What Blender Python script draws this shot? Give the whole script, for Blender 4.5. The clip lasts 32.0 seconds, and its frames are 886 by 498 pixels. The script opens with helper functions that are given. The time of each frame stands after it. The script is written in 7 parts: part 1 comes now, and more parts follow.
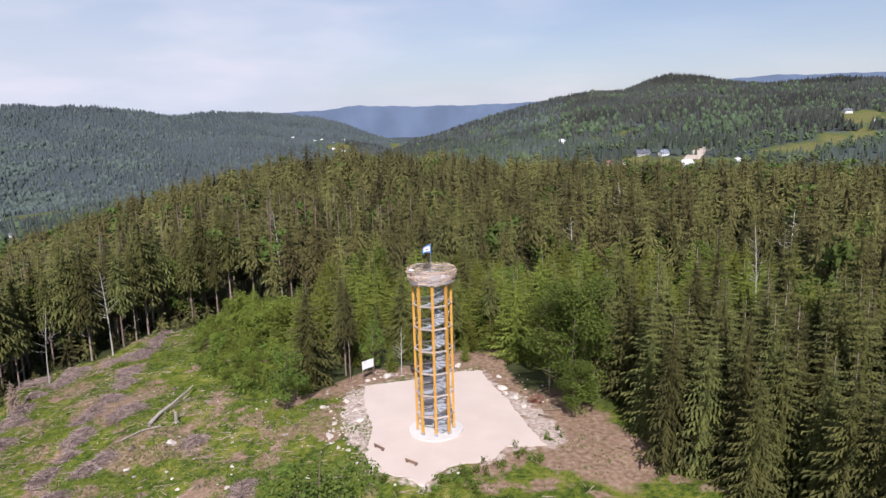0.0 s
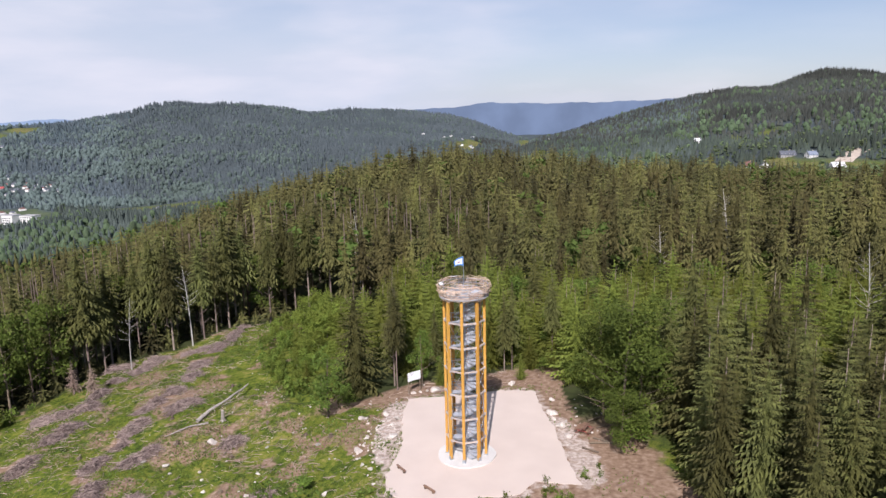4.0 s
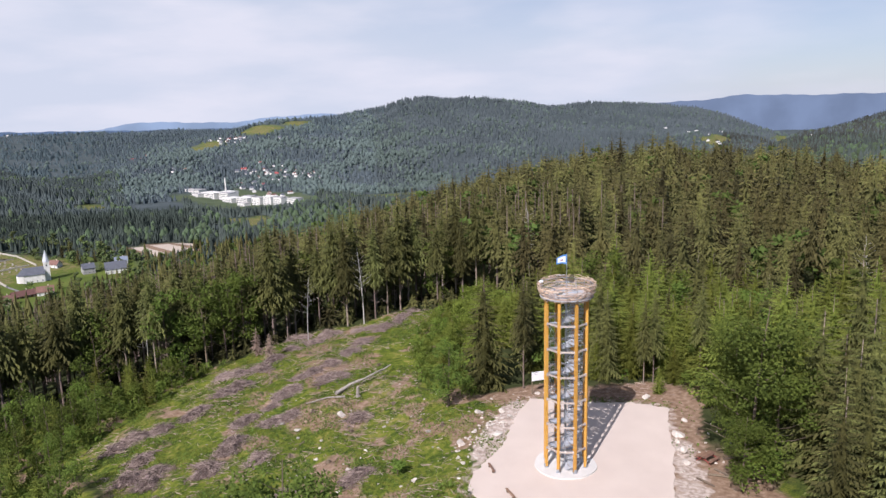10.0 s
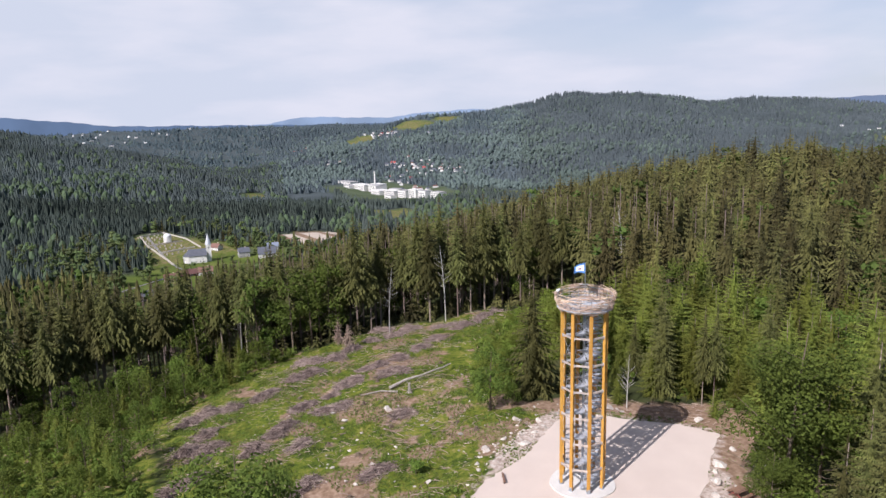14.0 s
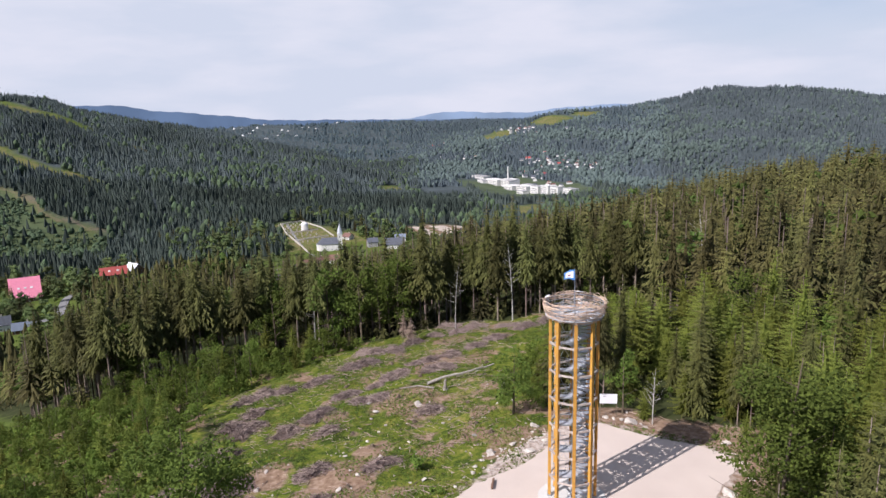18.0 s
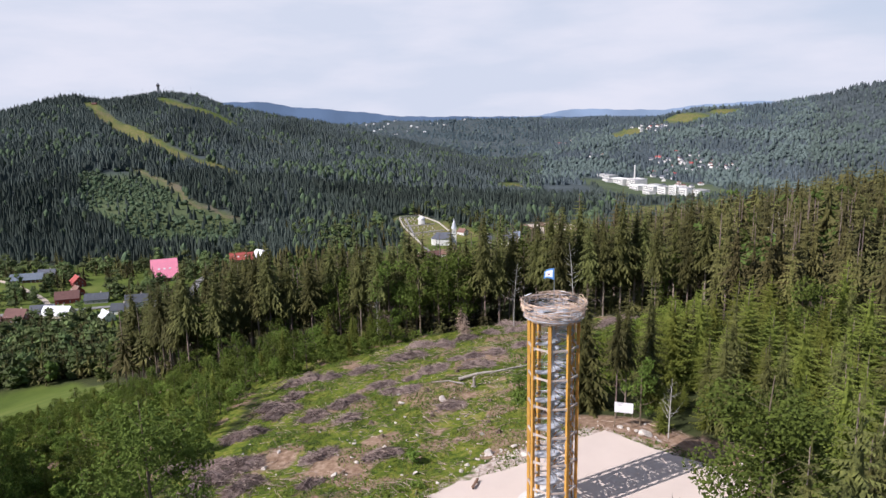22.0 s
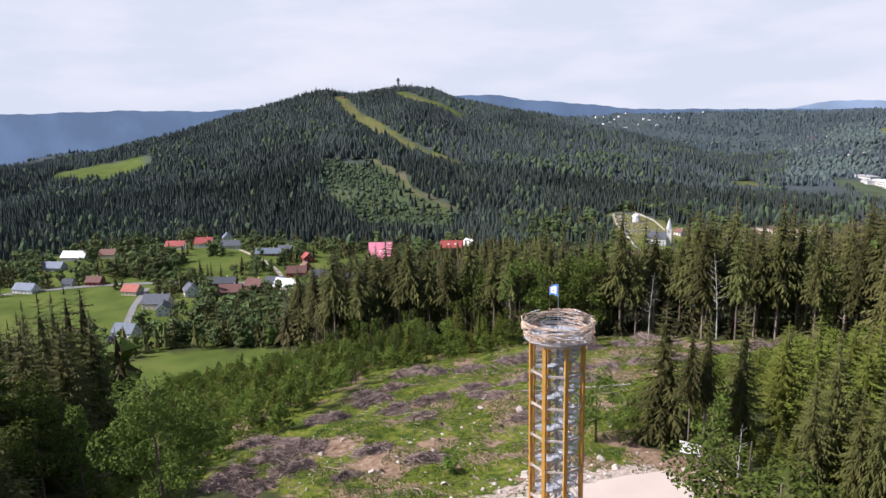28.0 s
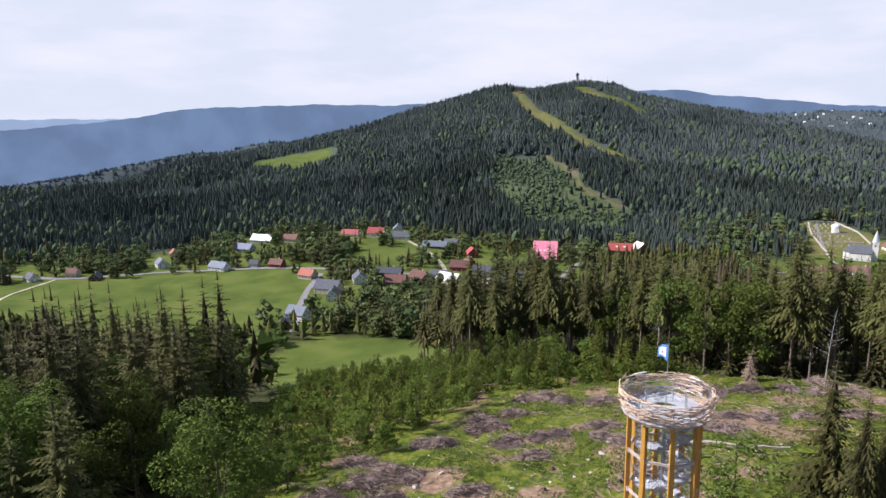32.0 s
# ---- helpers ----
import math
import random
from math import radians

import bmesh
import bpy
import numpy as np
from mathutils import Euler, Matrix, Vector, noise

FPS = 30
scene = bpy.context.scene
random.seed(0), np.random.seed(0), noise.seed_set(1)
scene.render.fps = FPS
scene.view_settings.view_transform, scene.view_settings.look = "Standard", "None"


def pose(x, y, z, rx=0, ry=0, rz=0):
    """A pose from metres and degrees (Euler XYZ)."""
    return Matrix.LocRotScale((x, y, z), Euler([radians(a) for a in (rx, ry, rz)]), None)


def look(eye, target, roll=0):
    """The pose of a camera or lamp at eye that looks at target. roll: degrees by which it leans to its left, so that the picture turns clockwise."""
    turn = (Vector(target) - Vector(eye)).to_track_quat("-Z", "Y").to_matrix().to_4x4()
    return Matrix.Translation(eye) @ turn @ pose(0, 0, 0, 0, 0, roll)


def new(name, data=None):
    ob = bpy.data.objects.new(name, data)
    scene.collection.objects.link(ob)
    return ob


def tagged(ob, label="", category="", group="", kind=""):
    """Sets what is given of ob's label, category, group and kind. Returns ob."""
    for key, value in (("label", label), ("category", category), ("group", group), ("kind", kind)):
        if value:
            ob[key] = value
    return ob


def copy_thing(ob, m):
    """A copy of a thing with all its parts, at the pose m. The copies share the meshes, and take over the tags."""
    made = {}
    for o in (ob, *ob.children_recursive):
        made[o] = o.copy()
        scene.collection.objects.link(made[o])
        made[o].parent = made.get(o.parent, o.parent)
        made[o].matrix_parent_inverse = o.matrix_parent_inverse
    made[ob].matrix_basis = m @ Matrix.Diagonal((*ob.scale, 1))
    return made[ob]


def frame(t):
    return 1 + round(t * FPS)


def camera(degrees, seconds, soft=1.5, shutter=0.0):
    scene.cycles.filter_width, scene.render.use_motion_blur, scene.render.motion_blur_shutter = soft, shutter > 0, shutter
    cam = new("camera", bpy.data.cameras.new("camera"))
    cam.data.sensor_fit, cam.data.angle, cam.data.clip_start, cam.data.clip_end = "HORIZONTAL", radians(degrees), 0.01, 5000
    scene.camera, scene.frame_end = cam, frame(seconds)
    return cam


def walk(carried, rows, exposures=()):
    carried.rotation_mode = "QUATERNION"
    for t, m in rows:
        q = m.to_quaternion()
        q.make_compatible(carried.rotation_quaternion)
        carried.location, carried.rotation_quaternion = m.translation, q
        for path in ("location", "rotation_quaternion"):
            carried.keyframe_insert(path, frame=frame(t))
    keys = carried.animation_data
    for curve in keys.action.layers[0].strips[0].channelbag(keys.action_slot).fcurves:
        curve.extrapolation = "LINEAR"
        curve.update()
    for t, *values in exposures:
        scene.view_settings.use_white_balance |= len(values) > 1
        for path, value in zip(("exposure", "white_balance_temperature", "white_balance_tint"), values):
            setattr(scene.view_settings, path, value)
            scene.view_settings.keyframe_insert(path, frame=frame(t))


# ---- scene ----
cam = camera(64.8, 32.0)
PATH = [
    (0, (2.944, -76.518, 36.402), (2.904, -74.554, 36.022), -1.5),
    (1, (5.331, -75.154, 36.382), (5.227, -73.194, 36.0), -1.3),
    (2, (7.742, -73.586, 36.473), (7.503, -71.637, 36.092), -1.3),
    (2.5, (9.142, -72.479, 36.536), (8.854, -70.537, 36.156), -1.4),
    (4.5, (13.44, -69.361, 36.762), (12.991, -67.45, 36.381), -1.3),
    (5, (14.392, -69.004, 36.692), (13.886, -67.107, 36.309), -1.3),
    (6, (16.162, -68.615, 36.381), (15.55, -66.75, 35.999), -1.4),
    (7, (18.114, -67.64, 36.03), (17.397, -65.813, 35.648), -1.7),
    (8, (19.861, -66.352, 35.907), (19.042, -64.568, 35.526), -1.7),
    (9, (21.75, -64.964, 35.929), (20.832, -63.228, 35.549), -1.6),
    (10, (24.189, -63.291, 35.946), (23.173, -61.611, 35.566), -1.5),
    (11, (26.641, -61.575, 36.104), (25.537, -59.951, 35.724), -1.6),
    (12, (29.033, -59.594, 36.243), (27.844, -58.031, 35.863), -1.5),
    (13, (31.45, -57.301, 36.139), (30.177, -55.806, 35.759), -1.5),
    (14, (33.745, -54.944, 36.123), (32.398, -53.516, 35.741), -1.4),
    (14.5, (34.841, -53.758, 36.141), (33.458, -52.365, 35.759), -1.4),
    (16.5, (39.538, -48.682, 36.183), (38.021, -47.437, 35.797), -1.3),
    (17, (40.589, -47.297, 36.244), (39.043, -46.087, 35.857), -1.4),
    (18, (42.605, -44.521, 36.257), (41.004, -43.387, 35.87), -1.3),
    (19, (44.246, -41.82, 36.217), (42.597, -40.757, 35.829), -1.3),
    (20, (45.861, -38.903, 36.156), (44.165, -37.918, 35.767), -1.2),
    (21, (47.332, -35.921, 35.873), (45.592, -35.015, 35.485), -1.1),
    (22, (48.61, -32.945, 35.522), (46.83, -32.12, 35.134), -1.1),
    (22.5, (49.276, -31.449, 35.407), (47.47, -30.682, 35.018), -1.1),
    (23, (49.925, -29.962, 35.27), (48.092, -29.262, 34.882), -1.1),
    (24, (51.054, -26.894, 35.015), (49.167, -26.357, 34.626), -1.0),
    (24.5, (51.489, -25.314, 34.919), (49.575, -24.879, 34.531), -1.1),
    (26.5, (51.744, -18.555, 35.248), (49.81, -18.236, 34.855), -1.1),
    (27, (51.537, -17.029, 35.318), (49.601, -16.723, 34.923), -1.2),
    (28, (50.475, -14.333, 35.594), (48.526, -14.12, 35.198), -1.2),
    (29, (48.291, -11.601, 36.229), (46.331, -11.572, 35.835), -1.2),
    (30, (45.86, -9.601, 36.493), (43.902, -9.692, 36.097), -1.1),
    (31, (43.409, -8.344, 36.52), (41.452, -8.441, 36.121), -1.0),
    (31.5, (42.247, -7.987, 36.477), (40.296, -8.168, 36.078), -0.9),
    (32, (41.168, -7.725, 36.401), (39.228, -7.999, 36.0), -0.9),
]
walk(cam, [(t, look(eye, target, roll)) for t, eye, target, roll in PATH], exposures=[(0.0, 0.1, 5990, 21), (8.0, 0.08, 5990, 21), (17.0, 0.06, 5990, 20), (22.0, 0.09, 5990, 20), (28.0, 0.19, 6020, 20), (32.0, 0.25, 6040, 20)])

# ---------------------------------------------------------------- world, sun
SUN_EL, SUN_AZ = 43.0, -86.0            # degrees; azimuth of the sun from +x towards +y


def make_world():
    w = bpy.data.worlds.new("sky")
    scene.world = w
    w.use_nodes = True
    nt = w.node_tree
    nt.nodes.clear()
    out = nt.nodes.new("ShaderNodeOutputWorld")
    bg = nt.nodes.new("ShaderNodeBackground")
    sky = nt.nodes.new("ShaderNodeTexSky")
    sky.sky_type = "NISHITA"
    sky.sun_disc = False
    sky.sun_elevation = radians(SUN_EL)
    sky.sun_rotation = radians(90.0 - SUN_AZ)
    sky.altitude = 700
    sky.air_density, sky.dust_density, sky.ozone_density = 1.0, 1.2, 1.0
    bg.inputs["Strength"].default_value = 0.086
    # thin high cloud, streaky, over the blue
    co = nt.nodes.new("ShaderNodeTexCoord")
    mp = nt.nodes.new("ShaderNodeMapping")
    mp.inputs["Scale"].default_value = (1.2, 1.2, 5.0)
    ns = nt.nodes.new("ShaderNodeTexNoise")
    ns.inputs["Scale"].default_value, ns.inputs["Detail"].default_value = 2.2, 6
    mr = nt.nodes.new("ShaderNodeMapRange")
    mr.inputs[1].default_value, mr.inputs[2].default_value = 0.36, 0.68
    mr.inputs[3].default_value, mr.inputs[4].default_value = 0.02, 0.42
    mix = nt.nodes.new("ShaderNodeMix")
    mix.data_type = "RGBA"
    # the veil itself is brighter where it is thick
    puffs = nt.nodes.new("ShaderNodeTexNoise")
    puffs.inputs["Scale"].default_value, puffs.inputs["Detail"].default_value = 4.5, 5
    nt.links.new(mp.outputs[0], puffs.inputs["Vector"])
    span = nt.nodes.new("ShaderNodeMapRange")
    span.inputs[1].default_value, span.inputs[2].default_value = 0.4, 0.68
    nt.links.new(puffs.outputs[0], span.inputs[0])
    cloud = nt.nodes.new("ShaderNodeMix")
    cloud.data_type = "RGBA"
    cloud.inputs[6].default_value, cloud.inputs[7].default_value = (7.25, 7.85, 8.3, 1), (8.5, 8.7, 8.85, 1)
    nt.links.new(span.outputs[0], cloud.inputs[0])
    nt.links.new(cloud.outputs[2], mix.inputs[7])
    nt.links.new(co.outputs["Generated"], mp.inputs[0])
    nt.links.new(mp.outputs[0], ns.inputs["Vector"])
    nt.links.new(ns.outputs[0], mr.inputs[0])
    # the veil thickens towards the west
    sep = nt.nodes.new("ShaderNodeSeparateXYZ")
    west = nt.nodes.new("ShaderNodeMath")
    west.operation = "MULTIPLY_ADD"
    west.inputs[1].default_value = -0.8
    west.use_clamp = True
    nt.links.new(co.outputs["Generated"], sep.inputs[0])
    nt.links.new(sep.outputs[0], west.inputs[0])
    nt.links.new(mr.outputs[0], west.inputs[2])
    # and towards the horizon
    rim = nt.nodes.new("ShaderNodeMapRange")
    rim.inputs[1].default_value, rim.inputs[2].default_value = 0.0, 0.22
    rim.inputs[3].default_value, rim.inputs[4].default_value = 0.55, 0.0
    veil = nt.nodes.new("ShaderNodeMath")
    veil.use_clamp = True
    nt.links.new(sep.outputs[2], rim.inputs[0])
    nt.links.new(west.outputs[0], veil.inputs[0])
    nt.links.new(rim.outputs[0], veil.inputs[1])
    nt.links.new(veil.outputs[0], mix.inputs[0])
    nt.links.new(sky.outputs[0], mix.inputs[6])
    nt.links.new(mix.outputs[2], bg.inputs["Color"])
    nt.links.new(bg.outputs[0], out.inputs[0])


make_world()
a, e = radians(SUN_AZ), radians(SUN_EL)
SUN_DIR = Vector((math.cos(a) * math.cos(e), math.sin(a) * math.cos(e), math.sin(e)))
sun = new("sun", bpy.data.lights.new("sun", "SUN"))
sun.data.energy, sun.data.angle, sun.data.color = 5.5, radians(0.5), (1.0, 0.95, 0.86)
sun.matrix_world = look(SUN_DIR * 300, (0, 0, 0))

# ---------------------------------------------------------------- materials


def mat(name, base, rough=0.9, dark=None, scale=1.0, fine=12.0, bump=0.3, metal=0.0, tint=0.0, spec=0.3, island=False, dist=0.03, thin=0.0):
    """A surface of two-scale mottling between base and dark, with fine relief. tint: how far the colour differs from object to object."""
    m = bpy.data.materials.new(name)
    m.use_nodes = True
    nt = m.node_tree
    n, l = nt.nodes, nt.links
    b = n["Principled BSDF"]
    b.inputs["Roughness"].default_value = rough
    b.inputs["Metallic"].default_value = metal
    b.inputs["Specular IOR Level"].default_value = spec
    dark = dark or tuple(c * 0.6 for c in base)
    co = n.new("ShaderNodeTexCoord")
    n1, n2 = n.new("ShaderNodeTexNoise"), n.new("ShaderNodeTexNoise")
    n1.inputs["Scale"].default_value, n2.inputs["Scale"].default_value = scale, fine
    n1.inputs["Detail"].default_value, n2.inputs["Detail"].default_value = 5, 6
    for k in (n1, n2):
        l.new(co.outputs["Object"], k.inputs["Vector"])
    add = n.new("ShaderNodeMath")
    add.operation = "MULTIPLY_ADD"
    add.inputs[1].default_value = 0.5
    half = n.new("ShaderNodeMath")
    half.operation = "MULTIPLY"
    half.inputs[1].default_value = 0.5
    l.new(n1.outputs[0], half.inputs[0])
    l.new(n2.outputs[0], add.inputs[0])
    l.new(half.outputs[0], add.inputs[2])
    ramp = n.new("ShaderNodeValToRGB")
    ramp.color_ramp.elements[0].position, ramp.color_ramp.elements[1].position = 0.36, 0.64
    ramp.color_ramp.elements[0].color, ramp.color_ramp.elements[1].color = (*dark, 1), (*base, 1)
    l.new(add.outputs[0], ramp.inputs[0])
    col = ramp.outputs[0]
    if tint:
        hsv = n.new("ShaderNodeHueSaturation")
        if island:
            rnd = n.new("ShaderNodeAttribute")
            rnd.attribute_name = "tint"
            r = rnd.outputs["Fac"]
        else:
            r = n.new("ShaderNodeObjectInfo").outputs["Random"]
        mr = n.new("ShaderNodeMapRange")
        mr.inputs[3].default_value, mr.inputs[4].default_value = 1 - tint, 1 + tint
        l.new(r, mr.inputs[0])
        l.new(mr.outputs[0], hsv.inputs["Value"])
        mh = n.new("ShaderNodeMapRange")
        mh.inputs[3].default_value, mh.inputs[4].default_value = 0.5 - 0.05 * tint, 0.5 + 0.04 * tint
        l.new(r, mh.inputs[0])
        l.new(mh.outputs[0], hsv.inputs["Hue"])
        l.new(col, hsv.inputs["Color"])
        col = hsv.outputs[0]
    l.new(col, b.inputs["Base Color"])
    if thin:                              # leaves let part of the light through
        tr, ms, out = n.new("ShaderNodeBsdfTranslucent"), n.new("ShaderNodeMixShader"), n["Material Output"]
        ms.inputs[0].default_value = thin
        l.new(col, tr.inputs[0])
        l.new(b.outputs[0], ms.inputs[1])
        l.new(tr.outputs[0], ms.inputs[2])
        l.new(ms.outputs[0], out.inputs["Surface"])
    if bump:
        bp = n.new("ShaderNodeBump")
        bp.inputs["Strength"].default_value, bp.inputs["Distance"].default_value = bump, dist
        l.new(n2.outputs[0], bp.inputs["Height"])
        l.new(bp.outputs[0], b.inputs["Normal"])
    return m


M_SPRUCE = mat("spruce_needles", (0.13, 0.13, 0.036), 0.75, (0.038, 0.043, 0.014), 0.6, 6, 0.0, tint=0.4, spec=0.15, thin=0.06)
M_SPRUCE_F = mat("spruce_forest", (0.132, 0.121, 0.037), 0.8, (0.034, 0.036, 0.0125), 0.05, 3, 0.0, tint=0.42, spec=0.2, island=True)
# spruce of the far slopes, its base colour lightened and blued for haze
M_FAR = mat("haze_tinted_far_spruce", (0.091, 0.111, 0.097), 0.9, (0.062, 0.079, 0.07), 0.01, 0.4, 0.0, tint=0.26, spec=0.03, island=True)
M_LEAF = mat("broad_leaves", (0.14, 0.188, 0.034), 0.75, (0.052, 0.08, 0.016), 0.6, 5, 0.0, tint=0.3, spec=0.1, thin=0.2)
M_LEAF_F = mat("broad_leaf_forest", (0.122, 0.166, 0.038), 0.75, (0.066, 0.1, 0.024), 0.05, 3, 0.0, tint=0.35, spec=0.1, island=True, thin=0.35)
M_BARK = mat("bark", (0.22, 0.17, 0.12), 0.95, (0.1, 0.075, 0.055), 2, 14, 0.5, tint=0.3)
M_DEADWOOD = mat("weathered_wood", (0.5, 0.45, 0.39), 0.9, (0.2, 0.17, 0.145), 3, 12, 0.4, tint=0.2)
M_LARCH = mat("yellow_larch_wood", (0.62, 0.33, 0.07), 0.5, (0.48, 0.24, 0.045), 1.2, 10, 0.1, tint=0.08)
M_STEEL = mat("galvanised_steel", (0.5, 0.53, 0.57), 0.42, (0.36, 0.39, 0.43), 2, 12, 0.05, metal=0.75, spec=0.5)
M_NEST = mat("peeled_sticks", (0.84, 0.66, 0.49), 0.7, (0.6, 0.44, 0.32), 3, 20, 0.2, tint=0.25, island=True)
M_CONCRETE = mat("pale_concrete", (0.66, 0.64, 0.6), 0.85, (0.55, 0.53, 0.49), 0.8, 9, 0.15)
M_GRAVEL = mat("packed_sand", (0.62, 0.525, 0.45), 0.95, (0.54, 0.45, 0.385), 0.25, 14, 0.3, dist=0.01)
M_WALL = mat("plaster", (0.85, 0.83, 0.79), 0.9, (0.62, 0.6, 0.55), 0.3, 3, 0.05)
M_STONE = mat("granite", (0.5, 0.46, 0.4), 0.9, (0.3, 0.27, 0.23), 1.5, 12, 0.5, tint=0.2)

# ---------------------------------------------------------------- the lie of the land


def table(rows):
    return np.array(rows, float)


# ridges: azimuth to the left of +y, distance, elevation seen from the lookout
SKI = table([(44, 1350, -8.3), (50, 1500, -7.6), (56, 1650, -6.1), (63.6, 1900, -4.0), (72.4, 2050, -1.6), (76.6, 2100, -0.7), (82.5, 2150, 0.5), (84.2, 2180, 1.2),
             (87.3, 2200, 1.5), (91, 2180, 1.2), (93, 2180, 1.4), (94, 2170, 1.4), (95.5, 2150, 1.0), (97.2, 2150, 0.45), (100.8, 2120, -0.6), (109.8, 1950, -2.8),
             (115, 1850, -3.5), (119.2, 1750, -4.2), (125, 1500, -5.7), (131, 1300, -7.0), (140, 1200, -9)])
NORTHWEST = table([(60, 2800, -3.5), (54, 2700, -1.9), (48, 2700, -0.9), (44.4, 2700, -0.3), (39.2, 2700, 0.0), (36.2, 2700, 0.35), (34.4, 2700, 0.95), (32.6, 2700, 1.25),
                   (30.4, 2700, 1.1), (28.3, 2700, 1.2), (25.1, 2700, 0.7), (22.5, 2750, 0.3), (17.5, 2900, 0.45), (13.6, 3000, 0.15), (11, 3000, -0.05), (9.6, 3000, -0.4), (8.2, 2900, -1.0), (6.4, 2800, -1.7), (4.2, 2700, -2.4), (0, 2600, -3.0), (-5, 2600, -3.6), (-10, 2600, -4.5)])
NORTHEAST = table([(8, 1500, -4.6), (4, 1900, -2.5), (-2.1, 2150, -1.0), (-6.4, 2300, 0.4), (-11.4, 2350, 1.4), (-13.8, 2350, 1.4), (-15.2, 2350, 1.8), (-17.3, 2350, 2.3),
                   (-20.5, 2350, 2.0), (-24, 2400, 1.5), (-31, 2400, 1.6), (-45, 2300, 1), (-60, 2000, 0), (-80, 1800, -2), (-100, 1700, -4)])
LOW = table([(38, 3600, -1.6), (46, 3500, -0.9), (55, 3400, -0.75), (62, 3400, -0.7), (67, 3500, -0.8), (75, 3700, -1.0), (98, 3700, -1.3), (104, 3500, -2.2), (109, 3300, -2.9), (112, 3200, -2.7), (116, 3100, -3.3), (120, 3000, -3.6), (125, 2900, -4.6), (131, 2800, -5.2), (140, 2700, -6)])


def ridge(r, az, rows, foot, floor, back, power=1.0):
    rows = rows[np.argsort(rows[:, 0])]
    d = np.interp(az, rows[:, 0], rows[:, 1])
    top = 36 + d * np.tan(np.radians(np.interp(az, rows[:, 0], rows[:, 2])))
    off = np.clip(np.maximum(rows[0, 0] - az, az - rows[-1, 0]), 0, None)
    s = np.clip((r - foot) / (d - foot), 0, 1)
    front = floor + (top - floor) * s ** power
    behind = top - (r - d) * back
    return np.where(r < d, front, behind) - 60 * (r < foot) * (foot - r) / 300 - off * 12


def smooth_max(a, b, k=5.0):
    return np.logaddexp(a / k, b / k) * k


def hill(x, y):
    """The lookout's own hill: level on top, falling to the west and south-west."""
    u = -0.9 * x - 0.43 * np.minimum(y, 15) - 0.15 * np.clip(y - 15, 0, None)
    near = np.clip(u, 0, 110)
    z = -(0.1 * near + 0.0009 * near**2) - 0.36 * np.clip(u - 110, 0, None)
    north = np.clip(np.hypot(np.clip(y, 0, None), np.clip(x, 0, None)) - 190, 0, None)
    z = z - 0.0009 * np.minimum(north, 200) ** 2 - 0.36 * np.clip(north - 200, 0, None)
    z = z + 8 * np.exp(-(((x + 60) / 75) ** 2) - ((y - 215) / 85) ** 2)
    south = np.clip(-y - 60, 0, None)
    z = z - 0.0012 * np.minimum(south, 120) ** 2 - 0.29 * np.clip(south - 120, 0, None)
    return z


def rumple(x, y):
    """Small unevenness of the ground, none on the levelled pad."""
    w = np.clip((np.hypot(x - 1, y - 3) - 14) / 14, 0, 1)
    z = 0.35 * np.sin(x * 0.31 + 1.3 * np.sin(y * 0.17)) * np.sin(y * 0.27 + 0.9 * np.sin(x * 0.21))
    z = z + 0.16 * np.sin(x * 0.83 + y * 0.37) * np.sin(y * 0.91 - x * 0.29 + 1)
    far = np.clip((np.hypot(x, y) - 400) / 500, 0, 1)
    z = z * (1 - far) + far * 7 * np.sin(x * 0.011 + 1.1 * np.sin(y * 0.007)) * np.sin(y * 0.012 + np.sin(x * 0.006))
    return z * w


def height(x, y):
    x, y = np.asarray(x, float), np.asarray(y, float)
    r, az = np.hypot(x, y), np.degrees(np.arctan2(-x, y))
    floor = np.interp(az, [-180, -60, -20, 5, 30, 50, 70, 130, 180], [-90, -60, -62, -110, -140, -142, -114, -112, -90])
    floor = floor + np.clip(-109 - floor, 0, None) * np.clip((1600 - r) / 700, 0, 1)
    floor = floor - 0.2 * np.clip(r - 1450, 0, 1500) * np.clip((az - 98) / 14, 0, 1)
    z = hill(x, y)
    z = smooth_max(z, floor)
    for rows, foot, flr, back, power in ((SKI, 760, -113, 0.12, 1.0), (NORTHWEST, 1700, -141, 0.1, 1.0), (NORTHEAST, 520, -64, 0.1, 1.1), (LOW, 2500, -130 - 20 * np.clip(az - 100, 0, 15), 0.1, 1.0)):
        z = smooth_max(z, ridge(r, az, rows, foot, flr, back, power))
    z = z + rumple(x, y)
    d = np.hypot(np.clip(np.abs(x - 1.0) - 8.5, 0, None), np.clip(np.abs(y - 3.5) - 13.5, 0, None))
    w = np.clip(1 - d / 7, 0, 1)
    w = w * w * (3 - 2 * w)
    return z * (1 - w) - 0.06 * w


def h1(x, y):
    return float(height(x, y))


# ---------------------------------------------------------------- plan of the ground cover


def inside(x, y, poly):
    """Which points lie in a polygon."""
    x, y = np.asarray(x, float), np.asarray(y, float)
    hit = np.zeros(x.shape, bool)
    for (x0, y0), (x1, y1) in zip(poly, poly[1:] + poly[:1]):
        if y0 != y1:
            hit ^= ((y0 > y) != (y1 > y)) & (x < (x1 - x0) * (y - y0) / (y1 - y0) + x0)
    return hit


def near_line(x, y, line):
    """Distance to a line of points."""
    best = np.full(np.shape(x), 1e9)
    for (x0, y0), (x1, y1) in zip(line, line[1:]):
        dx, dy = x1 - x0, y1 - y0
        s = np.clip(((x - x0) * dx + (y - y0) * dy) / (dx * dx + dy * dy), 0, 1)
        best = np.minimum(best, np.hypot(x - x0 - s * dx, y - y0 - s * dy))
    return best


